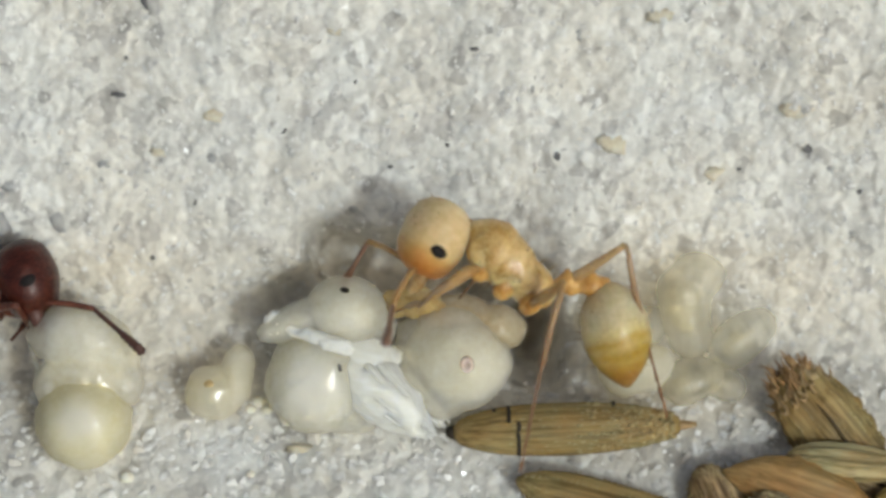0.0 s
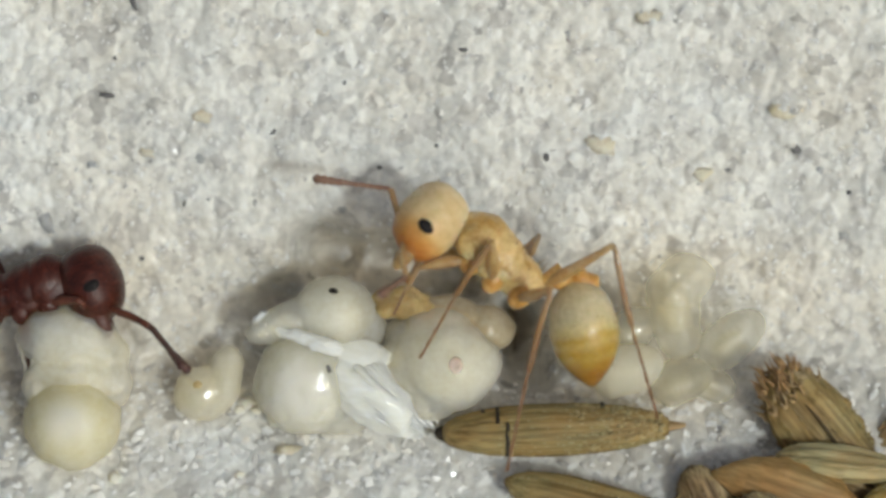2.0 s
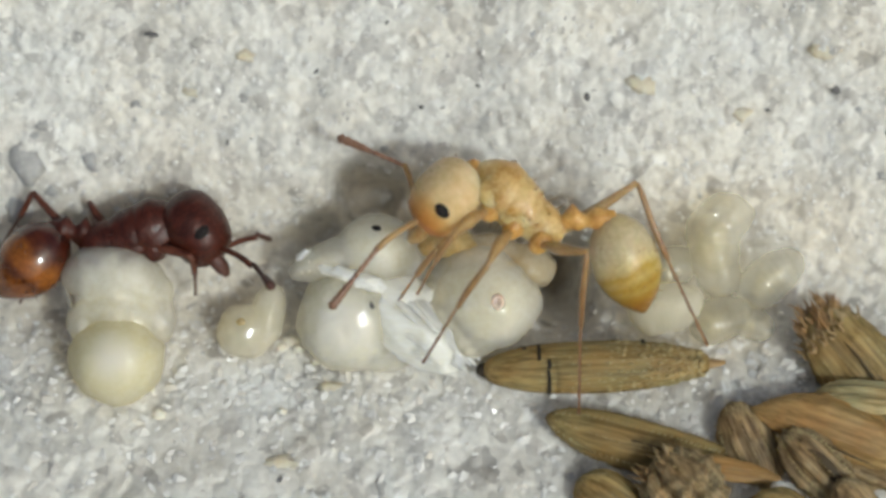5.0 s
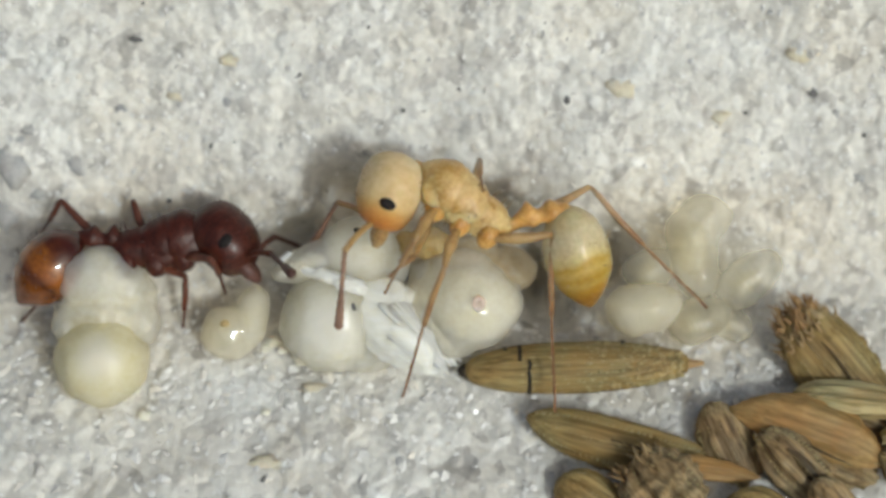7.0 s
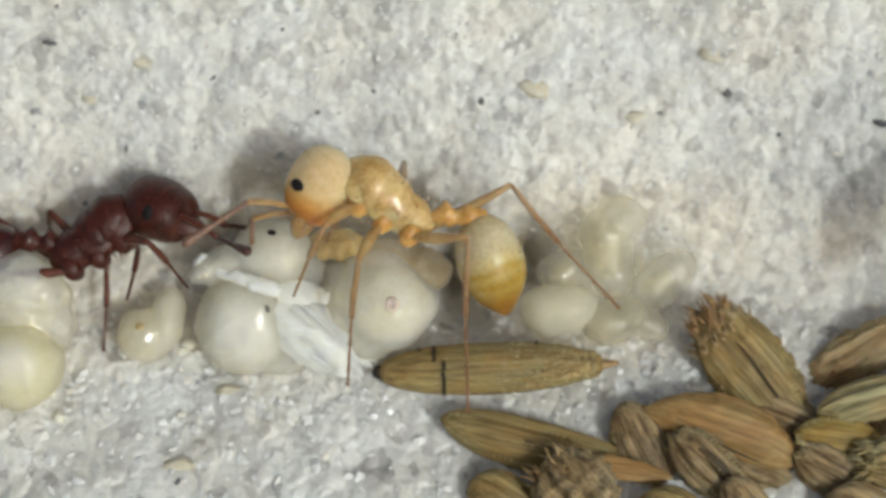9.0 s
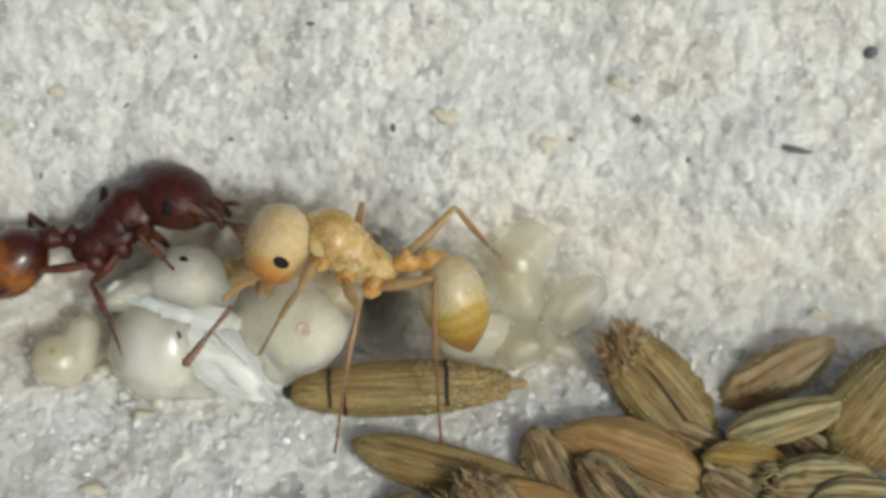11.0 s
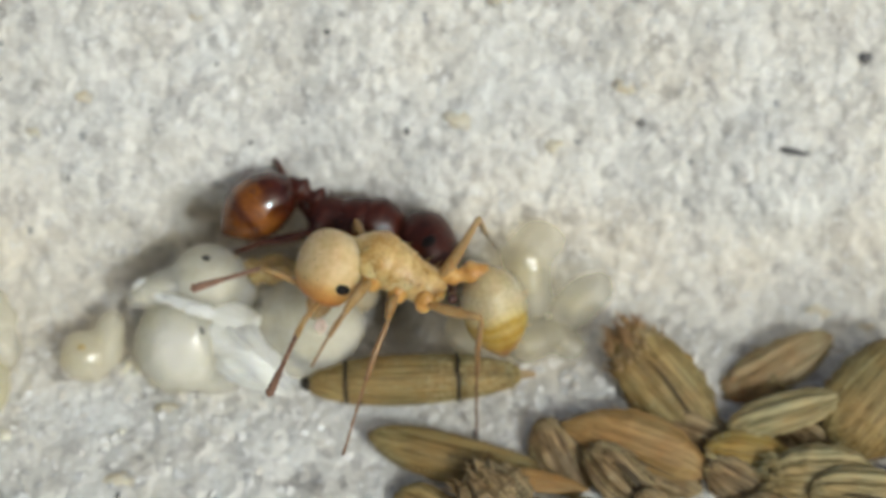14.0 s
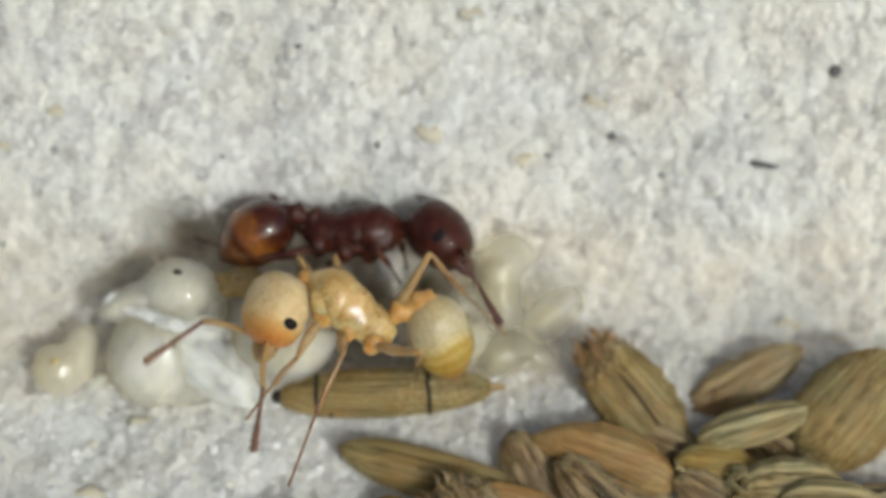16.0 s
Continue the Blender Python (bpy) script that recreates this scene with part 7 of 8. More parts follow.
    walk(red_ant["scape_F"], posed([
        (0, 0.713, 0.224, 0.138, 7.0, -58.2, 4.2), (1, 0.713, 0.224, 0.138, 54.5, -48.5, -40.9),
        (1.5, 0.713, 0.224, 0.138, 1.7, -34.8, 10.6), (2, 0.713, 0.224, 0.138, 19.8, -37.1, -18.4),
        (2.5, 0.713, 0.224, 0.138, 36.7, -48.7, -34.9), (3, 0.713, 0.224, 0.138, 33.3, -26.1, -54.6),
        (3.5, 0.713, 0.224, 0.138, 17.9, -33.5, -38.1), (4, 0.713, 0.224, 0.138, 40.6, -22.3, -54.1),
        (4.2, 0.713, 0.276, 0.138, -36.7, -43.0, 53.5), (6.3, 0.713, 0.276, 0.138, -87.1, -25.8, 91.6),
        (6.5, 0.713, 0.276, 0.138, -79.7, -21.1, 79.0), (7, 0.713, 0.276, 0.138, -94.3, -27.4, 102.5),
        (7.5, 0.713, 0.276, 0.138, -72.4, -33.1, 86.8), (8, 0.713, 0.276, 0.138, -126.0, -27.5, 126.1),
        (8.5, 0.713, 0.276, 0.138, -75.4, -10.4, 92.6), (9, 0.713, 0.276, 0.138, 0.1, 18.3, 81.3),
        (9.5, 0.713, 0.276, 0.138, 68.9, 26.8, 105.2), (9.7, 0.713, 0.276, 0.138, -11.1, 29.2, 68.2),
        (11.8, 0.713, 0.276, 0.138, 106.2, 32.7, 118.7), (12, 0.713, 0.276, 0.138, -177.9, 10.4, 112.4),
        (12.5, 0.713, 0.276, 0.138, 3.4, 15.0, 75.3), (13, 0.713, 0.276, 0.138, 8.9, 12.4, 93.1),
        (13.5, 0.713, 0.276, 0.138, -165.5, -2.7, 124.1), (14, 0.713, 0.276, 0.138, -143.1, -5.3, 119.3),
        (14.5, 0.713, 0.276, 0.138, -53.4, 0.5, 104.0), (15, 0.713, 0.276, 0.138, -174.0, 5.3, 114.1),
        (15.5, 0.713, 0.276, 0.138, -169.2, 6.1, 109.5), (16, 0.713, 0.276, 0.138, -174.6, 4.8, 122.1),
    ]))
    walk(red_ant["flag_F"], posed([
        (0, 1.269, 0.265, 1.037, 19.9, -21.2, -28.1), (1, 1.243, -0.235, 0.930, 18.0, -25.4, -7.3),
        (1.5, 1.567, 0.383, 0.742, 13.4, -16.8, -24.5), (2, 1.514, -0.043, 0.775, 13.9, -13.5, -33.5),
        (2.5, 1.286, -0.175, 0.933, -6.6, 9.1, -30.0), (3, 1.263, -0.550, 0.604, -10.9, 9.9, -43.1),
        (3.5, 1.408, -0.320, 0.722, 9.6, -11.6, -59.9), (4, 1.287, -0.569, 0.539, 23.3, -7.7, -47.4),
        (4.2, 1.173, 0.898, 0.859, -16.9, -20.0, 58.2), (6.3, 0.686, 1.228, 0.599, -20.7, -8.5, 60.6),
        (6.5, 0.901, 1.245, 0.518, 1.8, 10.7, 41.9), (7, 0.510, 1.193, 0.624, -19.8, -7.6, 67.8),
        (7.5, 0.763, 1.161, 0.716, -8.8, -0.7, 68.2), (8, 0.159, 1.034, 0.627, -34.7, -29.3, 49.1),
        (8.5, 0.666, 1.315, 0.330, -17.6, 1.9, 46.1), (9, 0.865, 1.269, -0.193, -12.9, 8.8, 81.2),
        (9.5, 0.465, 1.187, -0.339, -18.2, -3.4, 85.1), (9.7, 1.056, 1.133, -0.378, -18.0, 24.6, 68.9),
        (11.8, 0.286, 1.057, -0.433, -20.7, 9.8, 87.4), (12, 0.317, 1.238, -0.053, -18.4, 6.2, 89.8),
        (12.5, 0.971, 1.265, -0.136, -41.7, -1.4, 83.4), (13, 0.657, 1.308, -0.088, -6.5, 8.8, 87.5),
        (13.5, 0.121, 1.151, 0.188, -40.8, -12.1, 99.7), (14, 0.197, 1.195, 0.236, -18.8, -5.9, 100.6),
        (14.5, 0.458, 1.303, 0.128, -19.3, -1.8, 93.1), (15, 0.284, 1.238, 0.041, -17.5, 0.1, 85.7),
        (15.5, 0.362, 1.268, 0.026, -8.9, -0.9, 46.6), (16, 0.152, 1.169, 0.049, -6.2, 10.5, 16.3),
    ]))
    walk(red_ant["femur_NF"], posed([
        (0, 0.483, -0.276, -0.345, -11.5, 11.8, -45.3), (1, 0.483, -0.276, -0.345, -18.3, 18.4, -46.6),
        (1.5, 0.483, -0.276, -0.345, -20.9, 21.3, -46.7), (2, 0.483, -0.276, -0.345, -2.1, 3.0, -37.3),
        (2.5, 0.483, -0.276, -0.345, -19.3, 21.7, -43.7), (3, 0.483, -0.276, -0.345, -24.3, 27.5, -44.5),
        (3.5, 0.483, -0.276, -0.345, -27.6, 32.3, -44.5), (4, 0.483, -0.276, -0.345, -18.8, 25.5, -38.6),
        (4.2, 0.483, -0.276, -0.345, -11.9, 30.8, -22.5), (6.3, 0.483, -0.276, -0.345, -1.5, 1.4, -50.3),
        (6.5, 0.483, -0.276, -0.345, -8.3, 6.7, -51.8), (7, 0.483, -0.276, -0.345, -7.4, 7.1, -47.1),
        (7.5, 0.483, -0.276, -0.345, -0.6, 1.0, -34.5), (8, 0.483, -0.276, -0.345, -6.3, 8.4, -37.6),
        (8.5, 0.483, -0.276, -0.345, -42.5, 36.7, -57.0), (9, 0.483, -0.276, -0.345, -27.0, 24.0, -51.6),
        (9.5, 0.483, -0.276, -0.345, -36.3, 29.1, -56.6), (9.7, 0.483, -0.276, -0.345, -39.2, 15.1, -72.5),
        (11.8, 0.483, -0.276, -0.345, -103.5, 18.3, -94.4), (12, 0.483, -0.276, -0.345, -88.8, 14.9, -89.8),
        (12.5, 0.483, -0.276, -0.345, -82.2, 13.6, -88.2), (13, 0.483, -0.276, -0.345, -89.2, 15.0, -89.9),
        (13.5, 0.483, -0.276, -0.345, 19.0, -4.9, -75.7), (14, 0.483, -0.276, -0.345, 23.0, -6.3, -75.1),
        (14.5, 0.483, -0.276, -0.345, 24.9, -7.1, -74.8), (15, 0.483, -0.276, -0.345, 12.8, -3.0, -76.5),
        (15.5, 0.483, -0.276, -0.345, -12.3, 2.5, -79.3), (16, 0.483, -0.276, -0.345, -9.3, 1.9, -79.0),
    ]))
    walk(red_ant["tibia_NF"], posed([
        (0, 0.978, 0.000, -0.000, 93.0, 24.1, 135.3), (1, 0.978, 0.000, 0.000, 87.2, 25.4, 132.3),
        (1.5, 0.977, 0.000, 0.000, 84.6, 26.0, 130.3), (2, 0.978, 0.000, 0.000, 96.3, 27.0, 130.0),
        (2.5, 0.978, 0.000, -0.000, 83.4, 27.5, 126.8), (3, 0.977, -0.000, 0.000, 78.8, 28.0, 123.1),
        (3.5, 0.977, 0.000, 0.000, 75.2, 28.4, 119.2), (4, 0.978, 0.000, -0.000, 79.3, 29.8, 118.9),
        (4.2, 0.978, 0.000, 0.000, 81.5, 26.4, 105.4), (6.3, 0.978, 0.000, 0.000, 79.8, 34.0, 134.4),
        (6.5, 0.978, 0.000, -0.000, 58.2, 22.9, 127.7), (7, 0.978, 0.000, 0.000, 72.8, 23.6, 129.5),
        (7.5, 0.978, 0.000, 0.000, 64.2, 20.9, 114.6), (8, 0.977, 0.000, 0.000, 60.4, 20.1, 116.0),
        (8.5, 0.977, 0.000, -0.000, 37.5, 11.0, 118.2), (9, 0.977, -0.000, 0.000, 39.6, 29.6, 104.8),
        (9.5, 0.978, 0.000, -0.000, 1.5, 1.3, 96.5), (9.7, 0.978, 0.000, 0.000, 10.5, 18.8, 96.9),
        (11.8, 0.978, -0.000, 0.000, -24.8, -13.2, 135.0), (12, 0.978, 0.000, 0.000, -17.7, -9.7, 137.3),
        (12.5, 0.978, -0.000, 0.000, -13.9, -7.7, 137.9), (13, 0.978, -0.000, -0.000, -17.9, -9.8, 137.3),
        (13.5, 0.978, 0.000, 0.000, 58.1, 25.9, 149.6), (14, 0.978, 0.000, 0.000, 60.8, 26.5, 149.7),
        (14.5, 0.978, 0.000, -0.000, 62.0, 26.8, 149.7), (15, 0.977, -0.000, -0.000, 53.6, 24.7, 149.0),
        (15.5, 0.978, 0.000, 0.000, 34.6, 17.9, 145.0), (16, 0.978, -0.000, -0.000, 36.9, 18.9, 145.5),
    ]))
    walk(red_ant["femur_NM"], posed([
        (0, -0.092, -0.276, -0.483, 156.4, 36.9, 143.9), (1, -0.092, -0.276, -0.483, 149.5, 36.1, 135.1),
        (1.5, -0.092, -0.276, -0.483, 145.1, 36.0, 130.1), (2, -0.092, -0.276, -0.483, 100.4, 45.6, 97.4),
        (2.5, -0.092, -0.276, -0.483, 125.3, 38.2, 113.6), (3, -0.092, -0.276, -0.483, 124.3, 35.8, 111.7),
        (3.5, -0.092, -0.276, -0.483, 120.8, 34.0, 108.4), (4, -0.092, -0.276, -0.483, 93.1, 35.0, 91.7),
        (4.2, -0.092, -0.276, -0.483, 80.6, 34.3, 84.6), (6.3, -0.092, -0.276, -0.483, 39.1, 21.7, 65.4),
        (6.5, -0.092, -0.276, -0.483, 30.5, 19.2, 60.6), (7, -0.092, -0.276, -0.483, 23.7, 16.0, 57.6),
        (7.5, -0.092, -0.276, -0.483, 17.9, 13.0, 54.9), (8, -0.092, -0.276, -0.483, 19.0, 12.7, 57.0),
        (8.5, -0.092, -0.276, -0.483, 46.5, 17.1, 74.2), (9, -0.092, -0.276, -0.483, 110.6, 13.6, 95.0),
        (9.5, -0.092, -0.276, -0.483, 179.9, -17.6, 180.0), (9.7, -0.092, -0.276, -0.483, 179.9, -3.4, 180.0),
        (11.8, -0.092, -0.276, -0.483, 167.9, 13.0, 136.6), (12, -0.092, -0.276, -0.483, 163.4, 11.3, 123.5),
        (12.5, -0.092, -0.276, -0.483, 170.3, 36.6, 164.0), (13, -0.092, -0.276, -0.483, 179.3, 0.9, 146.3),
        (13.5, -0.092, -0.276, -0.483, 177.2, 1.4, 119.1), (14, -0.092, -0.276, -0.483, 149.6, 11.8, 109.4),
        (14.5, -0.092, -0.276, -0.483, 135.8, 9.8, 100.1), (15, -0.092, -0.276, -0.483, 129.4, 19.7, 105.5),
        (15.5, -0.092, -0.276, -0.483, 147.7, 15.8, 113.5), (16, -0.092, -0.276, -0.483, 146.1, 16.3, 112.8),
    ]))
    walk(red_ant["tibia_NM"], posed([
        (0, 0.977, 0.000, 0.000, -12.8, -13.5, 16.3), (1, 0.977, 0.000, 0.000, -11.3, -12.1, 9.1),
        (1.5, 0.977, -0.000, 0.000, -10.0, -10.8, 5.1), (2, 0.978, 0.000, 0.000, 3.2, 3.5, -1.5),
        (2.5, 0.977, 0.000, 0.000, -3.2, -3.6, -4.5), (3, 0.978, -0.000, 0.000, -2.2, -2.6, -8.2),
        (3.5, 0.977, 0.000, 0.000, -0.2, -0.3, -12.3), (4, 0.978, 0.000, 0.000, 10.0, 12.5, -15.9),
        (4.2, 0.978, -0.000, 0.000, 14.7, 18.5, -15.7), (6.3, 0.978, -0.000, 0.000, 39.4, 50.4, -10.8),
        (6.5, 0.978, 0.000, 0.000, 44.8, 54.9, -4.9), (7, 0.978, 0.000, 0.000, 52.5, 61.5, 1.7),
        (7.5, 0.977, -0.000, 0.000, 61.5, 67.5, 10.5), (8, 0.977, 0.000, 0.000, 69.7, 72.6, 15.6),
        (8.5, 0.978, 0.000, 0.000, 47.9, 69.7, -17.2), (9, 0.978, -0.000, -0.000, 0.4, 11.2, -73.6),
        (9.5, 0.978, 0.000, 0.000, 0.4, -74.6, -0.4), (9.7, 0.977, 0.000, 0.000, 0.2, -53.7, -0.1),
        (11.8, 0.978, -0.000, 0.000, 0.3, -72.3, -42.2), (12, 0.978, 0.000, 0.000, -75.5, -26.9, 28.6),
        (12.5, 0.978, -0.000, 0.000, -13.8, -12.6, 35.7), (13, 0.978, -0.000, 0.000, -56.3, -21.5, 42.7),
        (13.5, 0.978, 0.000, -0.000, -85.3, -43.8, 25.9), (14, 0.977, 0.000, -0.000, -64.4, -26.6, 10.5),
        (14.5, 0.978, 0.000, -0.000, -57.6, -20.7, 1.5), (15, 0.978, -0.000, 0.000, -57.9, -19.3, 13.3),
        (15.5, 0.978, 0.000, -0.000, -66.4, -19.0, 20.1), (16, 0.977, -0.000, 0.000, -59.6, -15.9, 18.7),
    ]))
    walk(red_ant["femur_NH"], posed([
        (0, -0.690, -0.276, -0.437, 176.6, 5.4, 148.1), (1, -0.690, -0.276, -0.437, -178.2, -3.2, 148.9),
        (1.5, -0.690, -0.276, -0.437, -176.1, -6.8, 149.5), (2, -0.690, -0.276, -0.437, 169.0, 14.8, 142.8),
        (2.5, -0.690, -0.276, -0.437, -175.8, -7.4, 149.4), (3, -0.690, -0.276, -0.437, -172.6, -14.0, 151.5),
        (3.5, -0.690, -0.276, -0.437, -170.8, -19.2, 153.5), (4, -0.690, -0.276, -0.437, -174.0, -11.6, 151.8),
        (4.2, -0.690, -0.276, -0.437, -175.7, -8.1, 151.0), (6.3, -0.690, -0.276, -0.437, -173.5, -18.6, 160.0),
        (6.5, -0.690, -0.276, -0.437, -176.0, -12.2, 161.2), (7, -0.690, -0.276, -0.437, -178.8, -7.9, 170.4),
        (7.5, -0.690, -0.276, -0.437, 179.9, -4.5, 180.0), (8, -0.690, -0.276, -0.437, 179.9, -9.3, 180.0),
        (8.5, -0.690, -0.276, -0.437, 179.9, -32.9, 180.0), (9, -0.690, -0.276, -0.437, 179.9, -26.3, 180.0),
        (9.5, -0.690, -0.276, -0.437, 179.9, -28.0, 180.0), (9.7, -0.690, -0.276, -0.437, 179.9, -33.7, 180.0),
        (11.8, -0.690, -0.276, -0.437, 179.9, -4.7, 180.0), (12, -0.690, -0.276, -0.437, 179.9, 7.6, 180.0),
        (12.5, -0.690, -0.276, -0.437, 179.9, -0.9, 180.0), (13, -0.690, -0.276, -0.437, 179.9, -6.3, 180.0),
        (13.5, -0.690, -0.276, -0.437, 179.9, 30.2, 180.0), (14, -0.690, -0.276, -0.437, 179.9, 30.3, 180.0),
        (14.5, -0.690, -0.276, -0.437, 179.9, 29.3, 180.0), (15, -0.690, -0.276, -0.437, 179.9, 19.6, 180.0),
        (15.5, -0.690, -0.276, -0.437, 179.9, 7.8, 180.0), (16, -0.690, -0.276, -0.437, 179.9, 17.0, 180.0),
    ]))
    walk(red_ant["tibia_NH"], posed([
        (0, 1.265, 0.000, 0.000, -31.5, -18.2, 31.4), (1, 1.265, -0.000, -0.000, -36.8, -22.6, 32.0),
        (1.5, 1.265, 0.000, -0.000, -39.1, -24.7, 32.6), (2, 1.265, 0.000, 0.000, -28.4, -19.1, 23.2),
        (2.5, 1.265, -0.000, 0.000, -40.6, -27.6, 31.3), (3, 1.265, 0.000, 0.000, -43.5, -30.7, 34.2),
        (3.5, 1.265, -0.000, -0.000, -45.3, -33.3, 36.6), (4, 1.265, -0.000, -0.000, -43.5, -33.4, 32.4),
        (4.2, 1.265, 0.000, 0.000, -42.3, -33.1, 30.4), (6.3, 1.265, 0.000, 0.000, -44.1, -43.1, 35.9),
        (6.5, 1.265, 0.000, 0.000, -40.4, -40.6, 34.3), (7, 1.265, -0.000, 0.000, -34.3, -36.9, 39.2),
        (7.5, 1.265, -0.000, 0.000, -28.4, -34.0, 44.2), (8, 1.265, 0.000, -0.000, -23.2, -33.1, 38.2),
        (8.5, 1.265, 0.000, 0.000, -13.9, -34.7, 23.5), (9, 1.265, 0.000, -0.000, -9.8, -32.3, 18.0),
        (9.5, 1.265, 0.000, 0.000, 0.1, -30.5, -0.1), (9.7, 1.265, -0.000, 0.000, 0.1, -29.4, -0.1),
        (11.8, 1.265, -0.000, 0.000, 0.0, -20.1, -0.0), (12, 1.265, -0.000, 0.000, 0.0, -14.7, -0.0),
        (12.5, 1.265, 0.000, 0.000, -16.7, -24.8, 35.6), (13, 1.265, 0.000, 0.000, -15.2, -18.3, 40.9),
        (13.5, 1.265, 0.000, 0.000, -8.7, -8.2, 46.8), (14, 1.265, 0.000, 0.000, -2.0, -1.8, 49.4),
        (14.5, 1.265, 0.000, -0.000, 5.6, 4.6, 50.7), (15, 1.265, 0.000, 0.000, 11.9, 10.3, 49.8),
        (15.5, 1.265, 0.000, 0.000, 23.1, 19.6, 51.9), (16, 1.265, 0.000, -0.000, 20.2, 16.4, 52.6),
    ]))
    walk(red_ant["femur_FF"], posed([
        (0, 0.483, 0.276, -0.345, 34.7, 25.7, 57.7), (1, 0.483, 0.276, -0.345, 12.7, 2.3, 79.5),
        (1.5, 0.483, 0.276, -0.345, -91.1, -11.4, 90.1), (2, 0.483, 0.276, -0.345, -109.1, -33.6, 100.7),
        (2.5, 0.483, 0.276, -0.345, -127.3, -36.3, 114.1), (3, 0.483, 0.276, -0.345, -138.8, -43.5, 128.0),
        (3.5, 0.483, 0.276, -0.345, -151.7, -49.5, 144.6), (4, 0.483, 0.276, -0.345, 179.9, -50.6, 180.0),
        (4.2, 0.483, 0.276, -0.345, 179.9, -48.3, 180.0), (6.3, 0.483, 0.276, -0.345, 179.9, -41.8, 180.0),
        (6.5, 0.483, 0.276, -0.345, 179.9, -40.2, 180.0), (7, 0.483, 0.276, -0.345, 179.9, -41.9, 180.0),
        (7.5, 0.483, 0.276, -0.345, -176.4, -44.9, 174.7), (8, 0.483, 0.276, -0.345, -142.7, -38.7, 129.3),
        (8.5, 0.483, 0.276, -0.345, -145.0, -11.3, 105.4), (9, 0.483, 0.276, -0.345, 72.5, 15.7, 85.0),
        (9.5, 0.483, 0.276, -0.345, 59.6, 43.7, 67.8), (9.7, 0.483, 0.276, -0.345, 73.3, 47.8, 77.3),
        (11.8, 0.483, 0.276, -0.345, 26.3, 12.1, 66.8), (12, 0.483, 0.276, -0.345, 8.2, 4.2, 62.5),
        (12.5, 0.483, 0.276, -0.345, 2.6, 1.3, 61.2), (13, 0.483, 0.276, -0.345, 8.6, 4.4, 62.6),
        (13.5, 0.483, 0.276, -0.345, -33.2, -30.9, 52.0), (14, 0.483, 0.276, -0.345, -34.4, -33.0, 51.6),
        (14.5, 0.483, 0.276, -0.345, -35.0, -34.1, 51.5), (15, 0.483, 0.276, -0.345, -31.4, -28.0, 52.5),
        (15.5, 0.483, 0.276, -0.345, -24.7, -19.4, 54.3), (16, 0.483, 0.276, -0.345, -25.4, -20.3, 54.1),
    ]))
    walk(red_ant["tibia_FF"], posed([
        (0, 0.978, 0.000, 0.000, -82.0, 13.6, -137.7), (1, 0.977, 0.000, 0.000, -98.5, 16.5, -171.8),
        (1.5, 0.978, 0.000, 0.000, 168.3, -4.1, 172.3), (2, 0.978, 0.000, 0.000, 171.4, -3.7, -168.2),
        (2.5, 0.978, -0.000, -0.000, 153.4, -10.8, -157.9), (3, 0.977, -0.000, 0.000, 147.3, -12.4, -143.4),
        (3.5, 0.978, -0.000, -0.000, -140.0, -13.6, 83.5), (4, 0.978, -0.000, 0.000, -133.0, -13.2, 102.0),
        (4.2, 0.978, 0.000, 0.000, -126.8, -13.1, 99.6), (6.3, 0.978, -0.000, 0.000, -41.9, -15.5, 73.4),
        (6.5, 0.978, 0.000, 0.000, -56.6, -16.4, 79.4), (7, 0.977, 0.000, 0.000, -102.7, -19.0, 94.2),
        (7.5, 0.978, -0.000, -0.000, -135.5, -21.2, 106.4), (8, 0.978, 0.000, 0.000, 145.2, -23.7, -157.2),
        (8.5, 0.977, 0.000, 0.000, 105.0, -36.5, -170.0), (9, 0.978, 0.000, 0.000, -42.6, 27.8, -136.6),
        (9.5, 0.978, -0.000, 0.000, -53.9, 35.2, -109.3), (9.7, 0.978, 0.000, 0.000, -48.0, 30.2, -106.5),
        (11.8, 0.978, 0.000, 0.000, -58.7, 17.9, -143.4), (12, 0.978, 0.000, 0.000, -74.1, 21.1, -146.4),
        (12.5, 0.978, 0.000, 0.000, -79.0, 21.8, -147.1), (13, 0.978, 0.000, 0.000, -73.8, 21.0, -146.4),
        (13.5, 0.978, -0.000, 0.000, -103.2, 23.9, -138.0), (14, 0.978, 0.000, -0.000, -103.3, 23.9, -136.7),
        (14.5, 0.978, -0.000, 0.000, -103.3, 23.9, -136.0), (15, 0.977, -0.000, -0.000, -102.8, 23.9, -139.8),
        (15.5, 0.977, -0.000, 0.000, -99.9, 23.8, -144.1), (16, 0.978, -0.000, -0.000, -100.3, 23.8, -143.8),
    ]))
